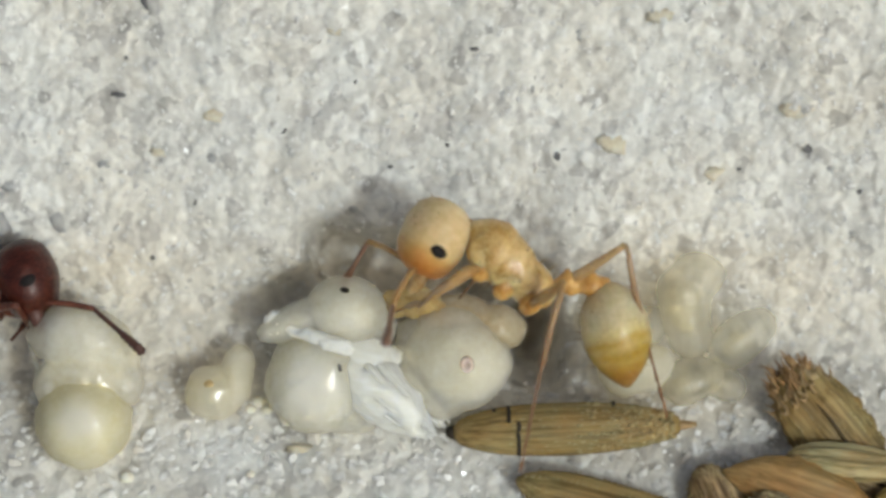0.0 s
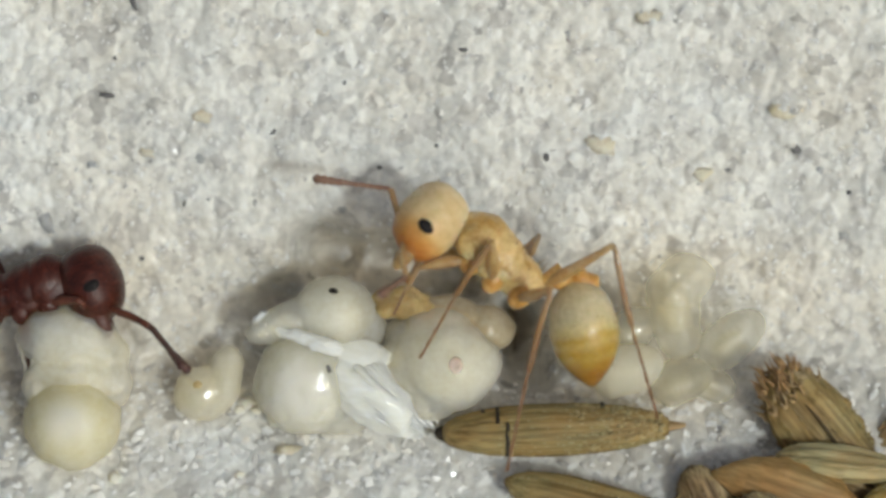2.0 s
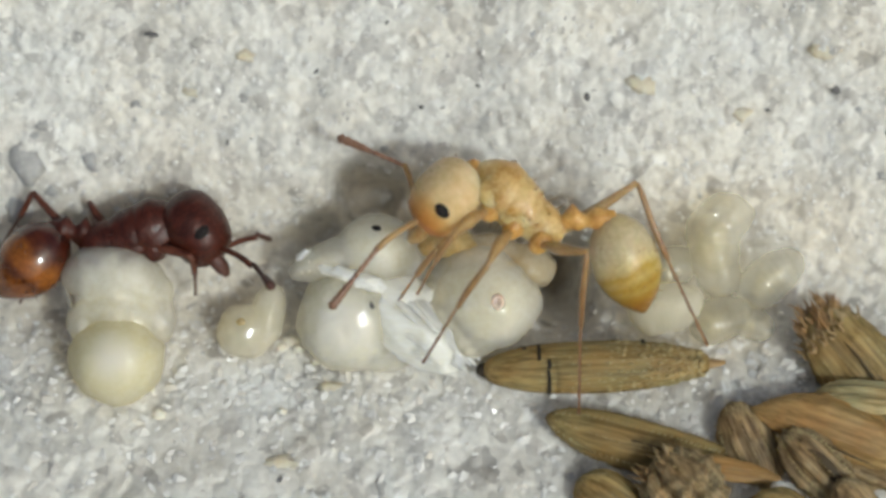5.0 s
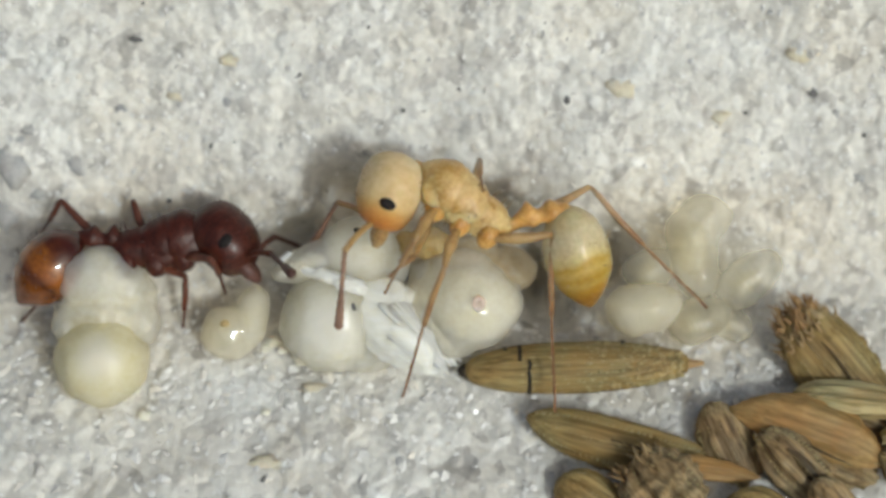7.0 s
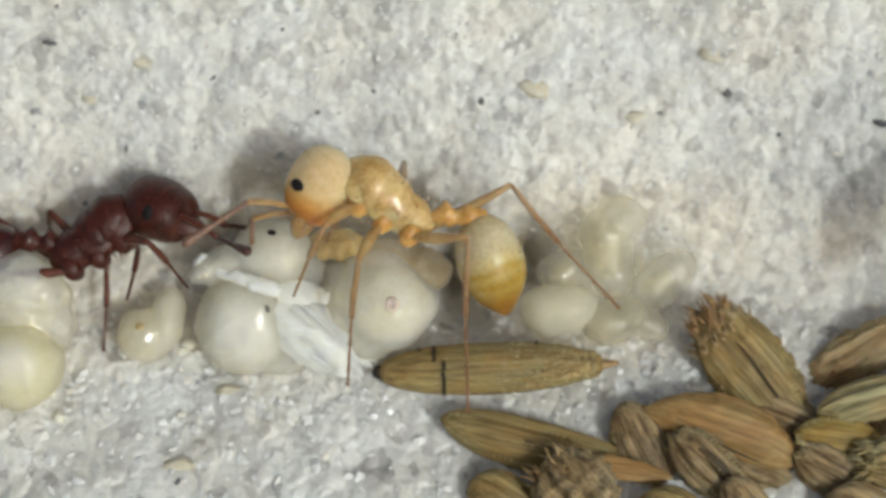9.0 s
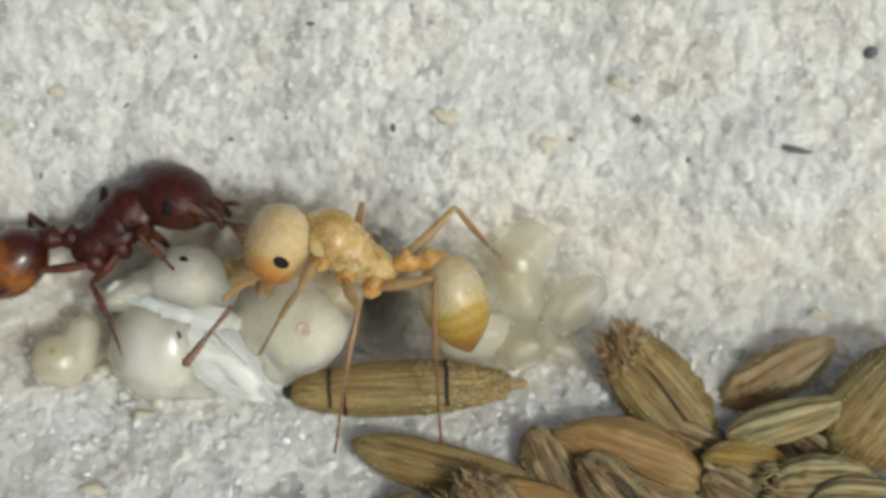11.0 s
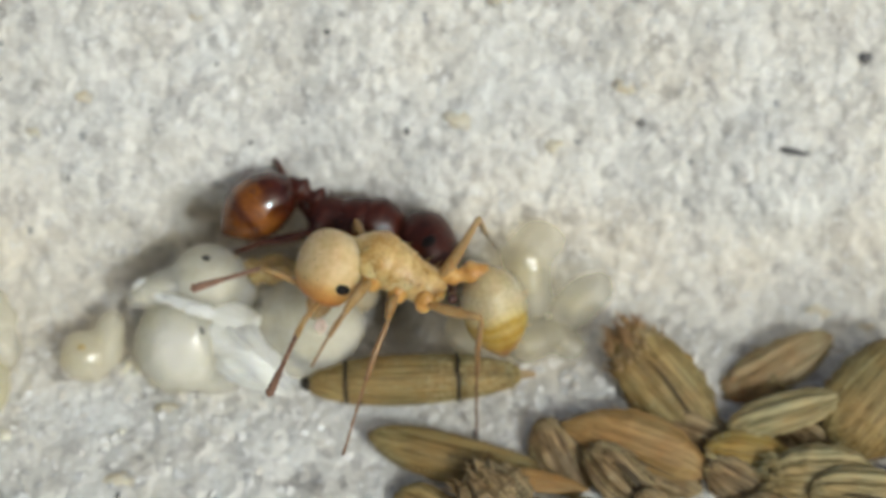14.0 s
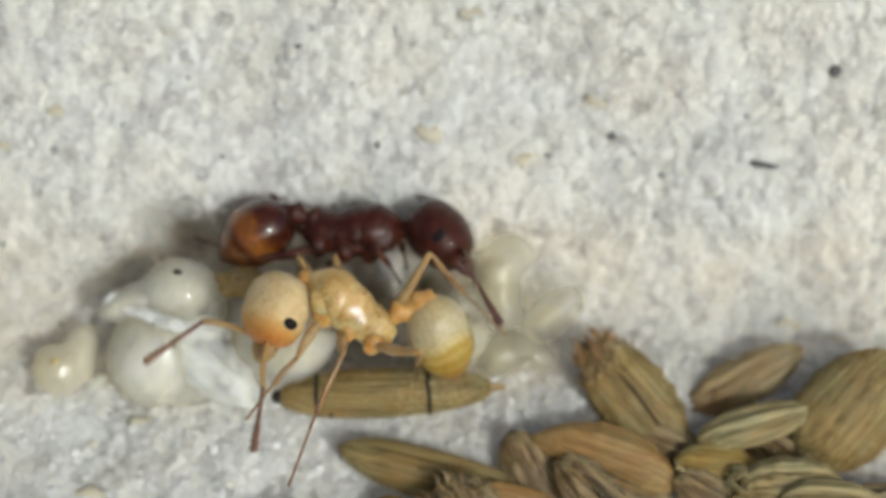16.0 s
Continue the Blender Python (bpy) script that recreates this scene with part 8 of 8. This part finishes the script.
    walk(red_ant["femur_FM"], posed([
        (0, -0.092, 0.276, -0.483, -84.2, -57.4, 85.0), (1, -0.092, 0.276, -0.483, -102.8, -60.8, 101.1),
        (1.5, -0.092, 0.276, -0.483, -112.9, -61.8, 110.3), (2, -0.092, 0.276, -0.483, -135.7, -53.7, 129.4),
        (2.5, -0.092, 0.276, -0.483, -136.4, -60.1, 132.2), (3, -0.092, 0.276, -0.483, -144.4, -61.1, 140.6),
        (3.5, -0.092, 0.276, -0.483, -153.9, -61.4, 150.8), (4, -0.092, 0.276, -0.483, -163.2, -54.5, 159.5),
        (4.2, -0.092, 0.276, -0.483, -168.6, -55.2, 166.1), (6.3, -0.092, 0.276, -0.483, -134.3, -75.6, 133.3),
        (6.5, -0.092, 0.276, -0.483, 179.9, -80.0, 180.0), (7, -0.092, 0.276, -0.483, -173.2, -73.6, 172.9),
        (7.5, -0.092, 0.276, -0.483, -170.9, -73.9, 170.4), (8, -0.092, 0.276, -0.483, -149.0, -74.9, 148.0),
        (8.5, -0.092, 0.276, -0.483, 179.9, -86.2, 180.0), (9, -0.092, 0.276, -0.483, 179.9, -70.5, 180.0),
        (9.5, -0.092, 0.276, -0.483, -0.1, -72.4, 0.0), (9.7, -0.092, 0.276, -0.483, -9.0, -62.9, 10.0),
        (11.8, -0.092, 0.276, -0.483, -81.6, -64.5, 82.4), (12, -0.092, 0.276, -0.483, -59.4, -59.5, 62.9),
        (12.5, -0.092, 0.276, -0.483, 179.9, -63.1, 180.0), (13, -0.092, 0.276, -0.483, 179.9, -55.6, 180.0),
        (13.5, -0.092, 0.276, -0.483, -81.8, -50.1, 83.7), (14, -0.092, 0.276, -0.483, -65.3, -51.9, 70.1),
        (14.5, -0.092, 0.276, -0.483, -66.0, -52.1, 70.7), (15, -0.092, 0.276, -0.483, -62.3, -51.0, 67.8),
        (15.5, -0.092, 0.276, -0.483, -57.6, -49.2, 64.3), (16, -0.092, 0.276, -0.483, -58.1, -49.4, 64.7),
    ]))
    walk(red_ant["tibia_FM"], posed([
        (0, 1.477, 0.000, 0.000, 152.8, -16.0, -150.8), (1, 1.477, 0.000, 0.000, 145.0, -18.2, -142.7),
        (1.5, 1.477, -0.000, 0.000, 141.0, -18.9, -138.2), (2, 1.477, 0.000, -0.000, 143.8, -17.9, -140.1),
        (2.5, 1.477, -0.000, 0.000, 134.6, -19.5, -129.9), (3, 1.477, -0.000, 0.000, 129.0, -19.9, -123.4),
        (3.5, 1.477, 0.000, 0.000, -123.4, -20.4, 89.4), (4, 1.477, -0.000, -0.000, -122.1, -20.2, 90.4),
        (4.2, 1.477, 0.000, 0.000, -126.2, -18.7, 95.3), (6.3, 1.477, 0.000, 0.000, -159.8, -9.4, 103.4),
        (6.5, 1.477, 0.000, 0.000, -161.3, -8.2, 112.7), (7, 1.477, -0.000, 0.000, -152.8, -10.6, 107.6),
        (7.5, 1.477, 0.000, 0.000, -154.9, -9.8, 107.3), (8, 1.477, 0.000, -0.000, -153.4, -10.7, 102.3),
        (8.5, 1.477, 0.000, 0.000, -132.4, -14.8, 103.1), (9, 1.477, -0.000, 0.000, -105.5, -20.2, 95.5),
        (9.5, 1.477, -0.000, 0.000, -152.0, -8.5, 105.3), (9.7, 1.477, 0.000, 0.000, -157.2, -10.4, 108.6),
        (11.8, 1.477, -0.000, 0.000, 174.3, -2.3, -137.6), (12, 1.477, -0.000, 0.000, -178.4, 0.7, -139.8),
        (12.5, 1.477, -0.000, -0.000, -147.7, -9.3, 104.2), (13, 1.477, 0.000, -0.000, -124.5, -8.4, 95.7),
        (13.5, 1.477, -0.000, 0.000, -178.5, 0.6, -152.1), (14, 1.477, -0.000, -0.000, -168.8, 5.3, -150.8),
        (14.5, 1.477, 0.000, 0.000, -168.5, 5.5, -150.7), (15, 1.477, -0.000, -0.000, -170.2, 4.7, -151.2),
        (15.5, 1.477, 0.000, -0.000, -172.5, 3.7, -151.9), (16, 1.477, -0.000, 0.000, -172.2, 3.8, -151.8),
    ]))
    walk(red_ant["femur_FH"], posed([
        (0, -0.690, 0.276, -0.437, -152.7, -60.5, 149.2), (1, -0.690, 0.276, -0.437, -159.2, -63.7, 156.9),
        (1.5, -0.690, 0.276, -0.437, -164.2, -64.8, 162.5), (2, -0.690, 0.276, -0.437, -160.2, -46.3, 153.4),
        (2.5, -0.690, 0.276, -0.437, -168.7, -61.5, 167.1), (3, -0.690, 0.276, -0.437, 179.9, -64.4, 180.0),
        (3.5, -0.690, 0.276, -0.437, 179.9, -65.8, 180.0), (4, -0.690, 0.276, -0.437, 179.9, -58.8, 180.0),
        (4.2, -0.690, 0.276, -0.437, -176.7, -55.5, 175.8), (6.3, -0.690, 0.276, -0.437, 179.9, -54.9, 180.0),
        (6.5, -0.690, 0.276, -0.437, 179.9, -54.5, 180.0), (7, -0.690, 0.276, -0.437, 179.9, -49.3, 180.0),
        (7.5, -0.690, 0.276, -0.437, 179.9, -49.7, 180.0), (8, -0.690, 0.276, -0.437, 179.9, -53.7, 180.0),
        (8.5, -0.690, 0.276, -0.437, 179.9, -72.5, 180.0), (9, -0.690, 0.276, -0.437, 179.9, -61.9, 180.0),
        (9.5, -0.690, 0.276, -0.437, -102.6, -64.8, 101.3), (9.7, -0.690, 0.276, -0.437, -87.4, -55.3, 87.8),
        (11.8, -0.690, 0.276, -0.437, -165.6, -42.9, 159.2), (12, -0.690, 0.276, -0.437, -161.7, -38.1, 151.7),
        (12.5, -0.690, 0.276, -0.437, -149.3, -43.5, 139.0), (13, -0.690, 0.276, -0.437, -157.2, -61.3, 154.2),
        (13.5, -0.690, 0.276, -0.437, -169.7, -39.8, 163.9), (14, -0.690, 0.276, -0.437, -166.2, -37.6, 158.0),
        (14.5, -0.690, 0.276, -0.437, -167.3, -35.9, 158.8), (15, -0.690, 0.276, -0.437, -160.0, -37.3, 148.9),
        (15.5, -0.690, 0.276, -0.437, -157.7, -45.6, 149.9), (16, -0.690, 0.276, -0.437, -158.3, -34.6, 144.9),
    ]))
    walk(red_ant["tibia_FH"], posed([
        (0, 2.013, -0.000, -0.000, 103.4, -54.5, -115.6), (1, 2.013, 0.000, -0.000, -102.9, -55.2, 90.6),
        (1.5, 2.012, -0.000, -0.000, -102.7, -55.4, 93.1), (2, 2.012, 0.000, 0.000, 112.2, -55.3, -126.6),
        (2.5, 2.013, -0.000, -0.000, -105.2, -55.7, 96.5), (3, 2.013, 0.000, 0.000, -102.4, -55.9, 100.2),
        (3.5, 2.013, 0.000, -0.000, -99.5, -56.0, 97.9), (4, 2.012, 0.000, 0.000, -106.0, -56.1, 103.4),
        (4.2, 2.013, 0.000, -0.000, -108.6, -56.2, 103.2), (6.3, 2.012, 0.000, -0.000, -103.2, -56.7, 101.0),
        (6.5, 2.012, 0.000, -0.000, -102.5, -42.6, 98.5), (7, 2.012, 0.000, 0.000, -95.4, -42.6, 93.6),
        (7.5, 2.012, 0.000, 0.000, -96.9, -41.8, 94.5), (8, 2.012, 0.000, 0.000, -95.1, -39.0, 93.2),
        (8.5, 2.012, 0.000, 0.000, -75.3, -42.8, 79.8), (9, 2.012, 0.000, 0.000, -67.4, -41.3, 74.6),
        (9.5, 2.013, 0.000, 0.000, 130.0, -40.5, -143.3), (9.7, 2.013, 0.000, 0.000, 132.4, -33.8, -151.6),
        (11.8, 2.012, 0.000, 0.000, -100.7, -18.3, 78.3), (12, 2.013, -0.000, 0.000, 113.9, -19.2, -120.2),
        (12.5, 2.012, -0.000, 0.000, 131.8, -21.2, -136.3), (13, 2.013, 0.000, -0.000, -154.3, -10.7, 99.0),
        (13.5, 2.012, 0.000, 0.000, 178.7, 0.7, 106.3), (14, 2.013, 0.000, 0.000, 179.9, -0.1, -140.2),
        (14.5, 2.013, 0.000, 0.000, 179.2, -0.5, -139.8), (15, 2.013, 0.000, -0.000, -178.1, 1.2, -146.8),
        (15.5, 2.013, 0.000, 0.000, 177.8, -1.3, -141.8), (16, 2.013, -0.000, 0.000, -178.8, 0.8, -152.6),
    ]))
    walk(carrier_ant["root"], posed([
        (0, -38.916, -18.614, -10.516, -79.5, -7.6, 13.3), (6.5, -26.266, -15.627, -8.791, -79.7, -9.5, 16.8),
        (7.5, -11.891, -10.948, -4.935, -80.0, -12.1, 21.8), (8, -1.250, -6.109, -2.141, -80.1, -13.2, 23.9),
        (8.1, 0.018, -5.659, -1.882, -79.9, -11.7, 21.1), (8.2, 1.961, -4.870, -1.426, -79.8, -10.5, 18.7),
        (8.3, 3.962, -4.325, -1.111, -79.5, -7.5, 13.2), (8.4, 6.188, -3.779, -0.796, -79.5, -6.7, 11.8),
        (8.5, 7.663, -3.311, -0.526, -79.8, -11.0, 19.5), (8.6, 8.890, -2.576, -0.102, -81.6, -20.3, 39.7),
        (8.7, 9.983, -1.423, 0.564, -81.2, -18.9, 36.4), (8.8, 11.414, -0.598, 1.040, -80.8, -17.3, 32.6),
        (8.9, 12.733, 0.135, 1.464, -81.4, -19.6, 38.2), (9.1, 15.249, 2.298, 2.712, -80.3, -14.7, 27.1),
        (9.5, 19.504, 4.093, 2.594, -79.6, -7.8, 13.7), (10.5, 25.484, 5.288, 3.284, -79.5, -6.8, 12.0),
        (16, 26.059, 5.487, 3.399, -79.8, -10.7, 19.1),
    ]))
    walk(carrier_ant["femur_NF"], posed([
        (0, 0.483, -0.276, -0.345, 0.0, -18.0, -40.0), (7.5, 0.483, -0.276, -0.345, 0.0, -18.0, -26.2),
        (7.6, 0.483, -0.276, -0.345, 0.0, -18.0, -53.9), (7.7, 0.483, -0.276, -0.345, 0.0, -18.0, -39.7),
        (7.8, 0.483, -0.276, -0.345, 0.0, -18.0, -26.3), (7.9, 0.483, -0.276, -0.345, 0.0, -18.0, -54.1),
        (8, 0.483, -0.276, -0.345, 0.0, -18.0, -39.5), (8.1, 0.483, -0.276, -0.345, 0.0, -18.0, -26.5),
        (8.2, 0.483, -0.276, -0.345, 0.0, -18.0, -54.2), (8.3, 0.483, -0.276, -0.345, 0.0, -18.0, -39.2),
        (8.4, 0.483, -0.276, -0.345, 0.0, -18.0, -26.6), (8.5, 0.483, -0.276, -0.345, 0.0, -18.0, -54.3),
        (8.6, 0.483, -0.276, -0.345, 0.0, -18.0, -38.9), (8.7, 0.483, -0.276, -0.345, 0.0, -18.0, -26.8),
        (8.8, 0.483, -0.276, -0.345, 0.0, -18.0, -54.4), (8.9, 0.483, -0.276, -0.345, 0.0, -18.0, -38.7),
        (9, 0.483, -0.276, -0.345, 0.0, -18.0, -26.9), (9.1, 0.483, -0.276, -0.345, 0.0, -18.0, -54.6),
        (9.2, 0.483, -0.276, -0.345, 0.0, -18.0, -38.4), (9.3, 0.483, -0.276, -0.345, 0.0, -18.0, -27.1),
        (9.4, 0.483, -0.276, -0.345, 0.0, -18.0, -54.7), (16, 0.483, -0.276, -0.345, 0.0, -18.0, -38.1),
    ]))
    walk(carrier_ant["femur_FF"], posed([
        (0, 0.483, 0.276, -0.345, 0.0, -18.0, 40.0), (7.5, 0.483, 0.276, -0.345, 0.0, -18.0, 53.8),
        (7.6, 0.483, 0.276, -0.345, 0.0, -18.0, 26.1), (7.7, 0.483, 0.276, -0.345, 0.0, -18.0, 40.3),
        (7.8, 0.483, 0.276, -0.345, 0.0, -18.0, 53.7), (7.9, 0.483, 0.276, -0.345, 0.0, -18.0, 25.9),
        (8, 0.483, 0.276, -0.345, 0.0, -18.0, 40.5), (8.1, 0.483, 0.276, -0.345, 0.0, -18.0, 53.5),
        (8.2, 0.483, 0.276, -0.345, 0.0, -18.0, 25.8), (8.3, 0.483, 0.276, -0.345, 0.0, -18.0, 40.8),
        (8.4, 0.483, 0.276, -0.345, 0.0, -18.0, 53.4), (8.5, 0.483, 0.276, -0.345, 0.0, -18.0, 25.7),
        (8.6, 0.483, 0.276, -0.345, 0.0, -18.0, 41.1), (8.7, 0.483, 0.276, -0.345, 0.0, -18.0, 53.2),
        (8.8, 0.483, 0.276, -0.345, 0.0, -18.0, 25.6), (8.9, 0.483, 0.276, -0.345, 0.0, -18.0, 41.3),
        (9, 0.483, 0.276, -0.345, 0.0, -18.0, 53.1), (9.1, 0.483, 0.276, -0.345, 0.0, -18.0, 25.4),
        (9.2, 0.483, 0.276, -0.345, 0.0, -18.0, 41.6), (9.3, 0.483, 0.276, -0.345, 0.0, -18.0, 52.9),
        (9.4, 0.483, 0.276, -0.345, 0.0, -18.0, 25.3), (16, 0.483, 0.276, -0.345, 0.0, -18.0, 41.9),
    ]))
    walk(carrier_ant["femur_NM"], posed([
        (0, -0.092, -0.276, -0.483, 0.0, -18.0, -106.0), (7.5, -0.092, -0.276, -0.483, 0.0, -18.0, -81.0),
        (7.6, -0.092, -0.276, -0.483, 0.0, -18.0, -83.2), (7.7, -0.092, -0.276, -0.483, 0.0, -18.0, -105.9),
        (7.8, -0.092, -0.276, -0.483, 0.0, -18.0, -80.7), (7.9, -0.092, -0.276, -0.483, 0.0, -18.0, -83.4),
        (8, -0.092, -0.276, -0.483, 0.0, -18.0, -105.9), (8.1, -0.092, -0.276, -0.483, 0.0, -18.0, -80.5),
        (8.2, -0.092, -0.276, -0.483, 0.0, -18.0, -83.7), (8.3, -0.092, -0.276, -0.483, 0.0, -18.0, -105.9),
        (8.4, -0.092, -0.276, -0.483, 0.0, -18.0, -80.3), (8.5, -0.092, -0.276, -0.483, 0.0, -18.0, -83.9),
        (8.6, -0.092, -0.276, -0.483, 0.0, -18.0, -105.8), (8.7, -0.092, -0.276, -0.483, 0.0, -18.0, -80.1),
        (8.8, -0.092, -0.276, -0.483, 0.0, -18.0, -84.1), (8.9, -0.092, -0.276, -0.483, 0.0, -18.0, -105.8),
        (9, -0.092, -0.276, -0.483, 0.0, -18.0, -79.9), (9.1, -0.092, -0.276, -0.483, 0.0, -18.0, -84.4),
        (9.2, -0.092, -0.276, -0.483, 0.0, -18.0, -105.8), (9.3, -0.092, -0.276, -0.483, 0.0, -18.0, -79.7),
        (9.4, -0.092, -0.276, -0.483, 0.0, -18.0, -84.7), (16, -0.092, -0.276, -0.483, 0.0, -18.0, -105.7),
    ]))
    walk(carrier_ant["femur_FM"], posed([
        (0, -0.092, 0.276, -0.483, 0.0, -18.0, 106.0), (7.5, -0.092, 0.276, -0.483, 0.0, -18.0, 82.9),
        (7.6, -0.092, 0.276, -0.483, 0.0, -18.0, 81.2), (7.7, -0.092, 0.276, -0.483, 0.0, -18.0, 106.0),
        (7.8, -0.092, 0.276, -0.483, 0.0, -18.0, 82.7), (7.9, -0.092, 0.276, -0.483, 0.0, -18.0, 81.4),
        (8, -0.092, 0.276, -0.483, 0.0, -18.0, 106.0), (8.1, -0.092, 0.276, -0.483, 0.0, -18.0, 82.4),
        (8.2, -0.092, 0.276, -0.483, 0.0, -18.0, 81.6), (8.3, -0.092, 0.276, -0.483, 0.0, -18.0, 106.0),
        (8.4, -0.092, 0.276, -0.483, 0.0, -18.0, 82.2), (8.5, -0.092, 0.276, -0.483, 0.0, -18.0, 81.9),
        (8.6, -0.092, 0.276, -0.483, 0.0, -18.0, 106.0), (8.7, -0.092, 0.276, -0.483, 0.0, -18.0, 82.0),
        (8.8, -0.092, 0.276, -0.483, 0.0, -18.0, 82.1), (8.9, -0.092, 0.276, -0.483, 0.0, -18.0, 106.0),
        (9, -0.092, 0.276, -0.483, 0.0, -18.0, 81.7), (9.1, -0.092, 0.276, -0.483, 0.0, -18.0, 82.3),
        (9.2, -0.092, 0.276, -0.483, 0.0, -18.0, 106.0), (9.3, -0.092, 0.276, -0.483, 0.0, -18.0, 81.5),
        (9.4, -0.092, 0.276, -0.483, 0.0, -18.0, 82.6), (16, -0.092, 0.276, -0.483, 0.0, -18.0, 106.0),
    ]))
    walk(carrier_ant["femur_NH"], posed([
        (0, -0.690, -0.276, -0.437, 0.0, -18.0, -140.0), (7.5, -0.690, -0.276, -0.437, 0.0, -18.0, -126.2),
        (7.6, -0.690, -0.276, -0.437, 0.0, -18.0, -153.9), (7.7, -0.690, -0.276, -0.437, 0.0, -18.0, -139.7),
        (7.8, -0.690, -0.276, -0.437, 0.0, -18.0, -126.3), (7.9, -0.690, -0.276, -0.437, 0.0, -18.0, -154.1),
        (8, -0.690, -0.276, -0.437, 0.0, -18.0, -139.5), (8.1, -0.690, -0.276, -0.437, 0.0, -18.0, -126.5),
        (8.2, -0.690, -0.276, -0.437, 0.0, -18.0, -154.2), (8.3, -0.690, -0.276, -0.437, 0.0, -18.0, -139.2),
        (8.4, -0.690, -0.276, -0.437, 0.0, -18.0, -126.6), (8.5, -0.690, -0.276, -0.437, 0.0, -18.0, -154.3),
        (8.6, -0.690, -0.276, -0.437, 0.0, -18.0, -138.9), (8.7, -0.690, -0.276, -0.437, 0.0, -18.0, -126.8),
        (8.8, -0.690, -0.276, -0.437, 0.0, -18.0, -154.4), (8.9, -0.690, -0.276, -0.437, 0.0, -18.0, -138.7),
        (9, -0.690, -0.276, -0.437, 0.0, -18.0, -126.9), (9.1, -0.690, -0.276, -0.437, 0.0, -18.0, -154.6),
        (9.2, -0.690, -0.276, -0.437, 0.0, -18.0, -138.4), (9.3, -0.690, -0.276, -0.437, 0.0, -18.0, -127.1),
        (9.4, -0.690, -0.276, -0.437, 0.0, -18.0, -154.7), (16, -0.690, -0.276, -0.437, 0.0, -18.0, -138.1),
    ]))
    walk(carrier_ant["femur_FH"], posed([
        (0, -0.690, 0.276, -0.437, 0.0, -18.0, 140.0), (7.5, -0.690, 0.276, -0.437, 0.0, -18.0, 153.8),
        (7.6, -0.690, 0.276, -0.437, 0.0, -18.0, 126.1), (7.7, -0.690, 0.276, -0.437, 0.0, -18.0, 140.3),
        (7.8, -0.690, 0.276, -0.437, 0.0, -18.0, 153.7), (7.9, -0.690, 0.276, -0.437, 0.0, -18.0, 125.9),
        (8, -0.690, 0.276, -0.437, 0.0, -18.0, 140.5), (8.1, -0.690, 0.276, -0.437, 0.0, -18.0, 153.5),
        (8.2, -0.690, 0.276, -0.437, 0.0, -18.0, 125.8), (8.3, -0.690, 0.276, -0.437, 0.0, -18.0, 140.8),
        (8.4, -0.690, 0.276, -0.437, 0.0, -18.0, 153.4), (8.5, -0.690, 0.276, -0.437, 0.0, -18.0, 125.7),
        (8.6, -0.690, 0.276, -0.437, 0.0, -18.0, 141.1), (8.7, -0.690, 0.276, -0.437, 0.0, -18.0, 153.2),
        (8.8, -0.690, 0.276, -0.437, 0.0, -18.0, 125.6), (8.9, -0.690, 0.276, -0.437, 0.0, -18.0, 141.3),
        (9, -0.690, 0.276, -0.437, 0.0, -18.0, 153.1), (9.1, -0.690, 0.276, -0.437, 0.0, -18.0, 125.4),
        (9.2, -0.690, 0.276, -0.437, 0.0, -18.0, 141.6), (9.3, -0.690, 0.276, -0.437, 0.0, -18.0, 152.9),
        (9.4, -0.690, 0.276, -0.437, 0.0, -18.0, 125.3), (16, -0.690, 0.276, -0.437, 0.0, -18.0, 141.9),
    ]))
    walk(carrier_ant["scape_N"], posed([
        (0, 0.713, 0.276, 0.138, 0.0, -35.0, 40.0), (8.2, 0.713, 0.276, 0.138, 0.0, -35.0, 40.0),
        (8.32, 0.196, 0.310, 0.322, 0.0, -73.5, 49.0), (8.44, -0.322, 0.345, 0.506, 0.0, -112.0, 58.0),
        (16, -0.322, 0.345, 0.506, 0.0, -112.0, 58.0),
    ]))
    walk(carrier_ant["flag_N"], posed([
        (0, 1.380, 0.828, 0.713, 0.0, 25.0, 12.0), (8.2, 1.380, 0.828, 0.713, 0.0, 25.0, 12.0),
        (8.32, 0.425, 0.420, 1.098, 0.0, -37.5, 37.0), (8.44, -0.430, 0.170, 1.020, 0.0, -100.0, 62.0),
        (16, -0.430, 0.170, 1.020, 0.0, -100.0, 62.0),
    ]))
    walk(rolled_seed, posed([
        (0, 2.902, -1.668, -2.002, 120.0, -1.0, 1.7), (9.7, 2.902, -1.668, -2.002, 120.0, -1.0, 1.7),
        (10.4, 2.887, -1.629, -1.980, 180.0, -1.0, 1.7), (11.1, 2.867, -1.577, -1.950, -130.0, -1.0, 1.7),
        (11.8, 2.852, -1.539, -1.927, -90.0, -1.0, 1.7), (16, 2.852, -1.539, -1.927, -90.0, -1.0, 1.7),
    ]))
    walk(kicked_seed, posed([
        (0, 8.542, -2.485, -1.897, 119.8, 3.2, -5.6), (8.9, 8.542, -2.485, -1.897, 119.8, 3.2, -5.6),
        (9, 10.784, -2.429, -1.864, 165.0, -7.3, 12.8), (16, 10.784, -2.429, -1.864, 165.0, -7.3, 12.8),
    ]))


motions()
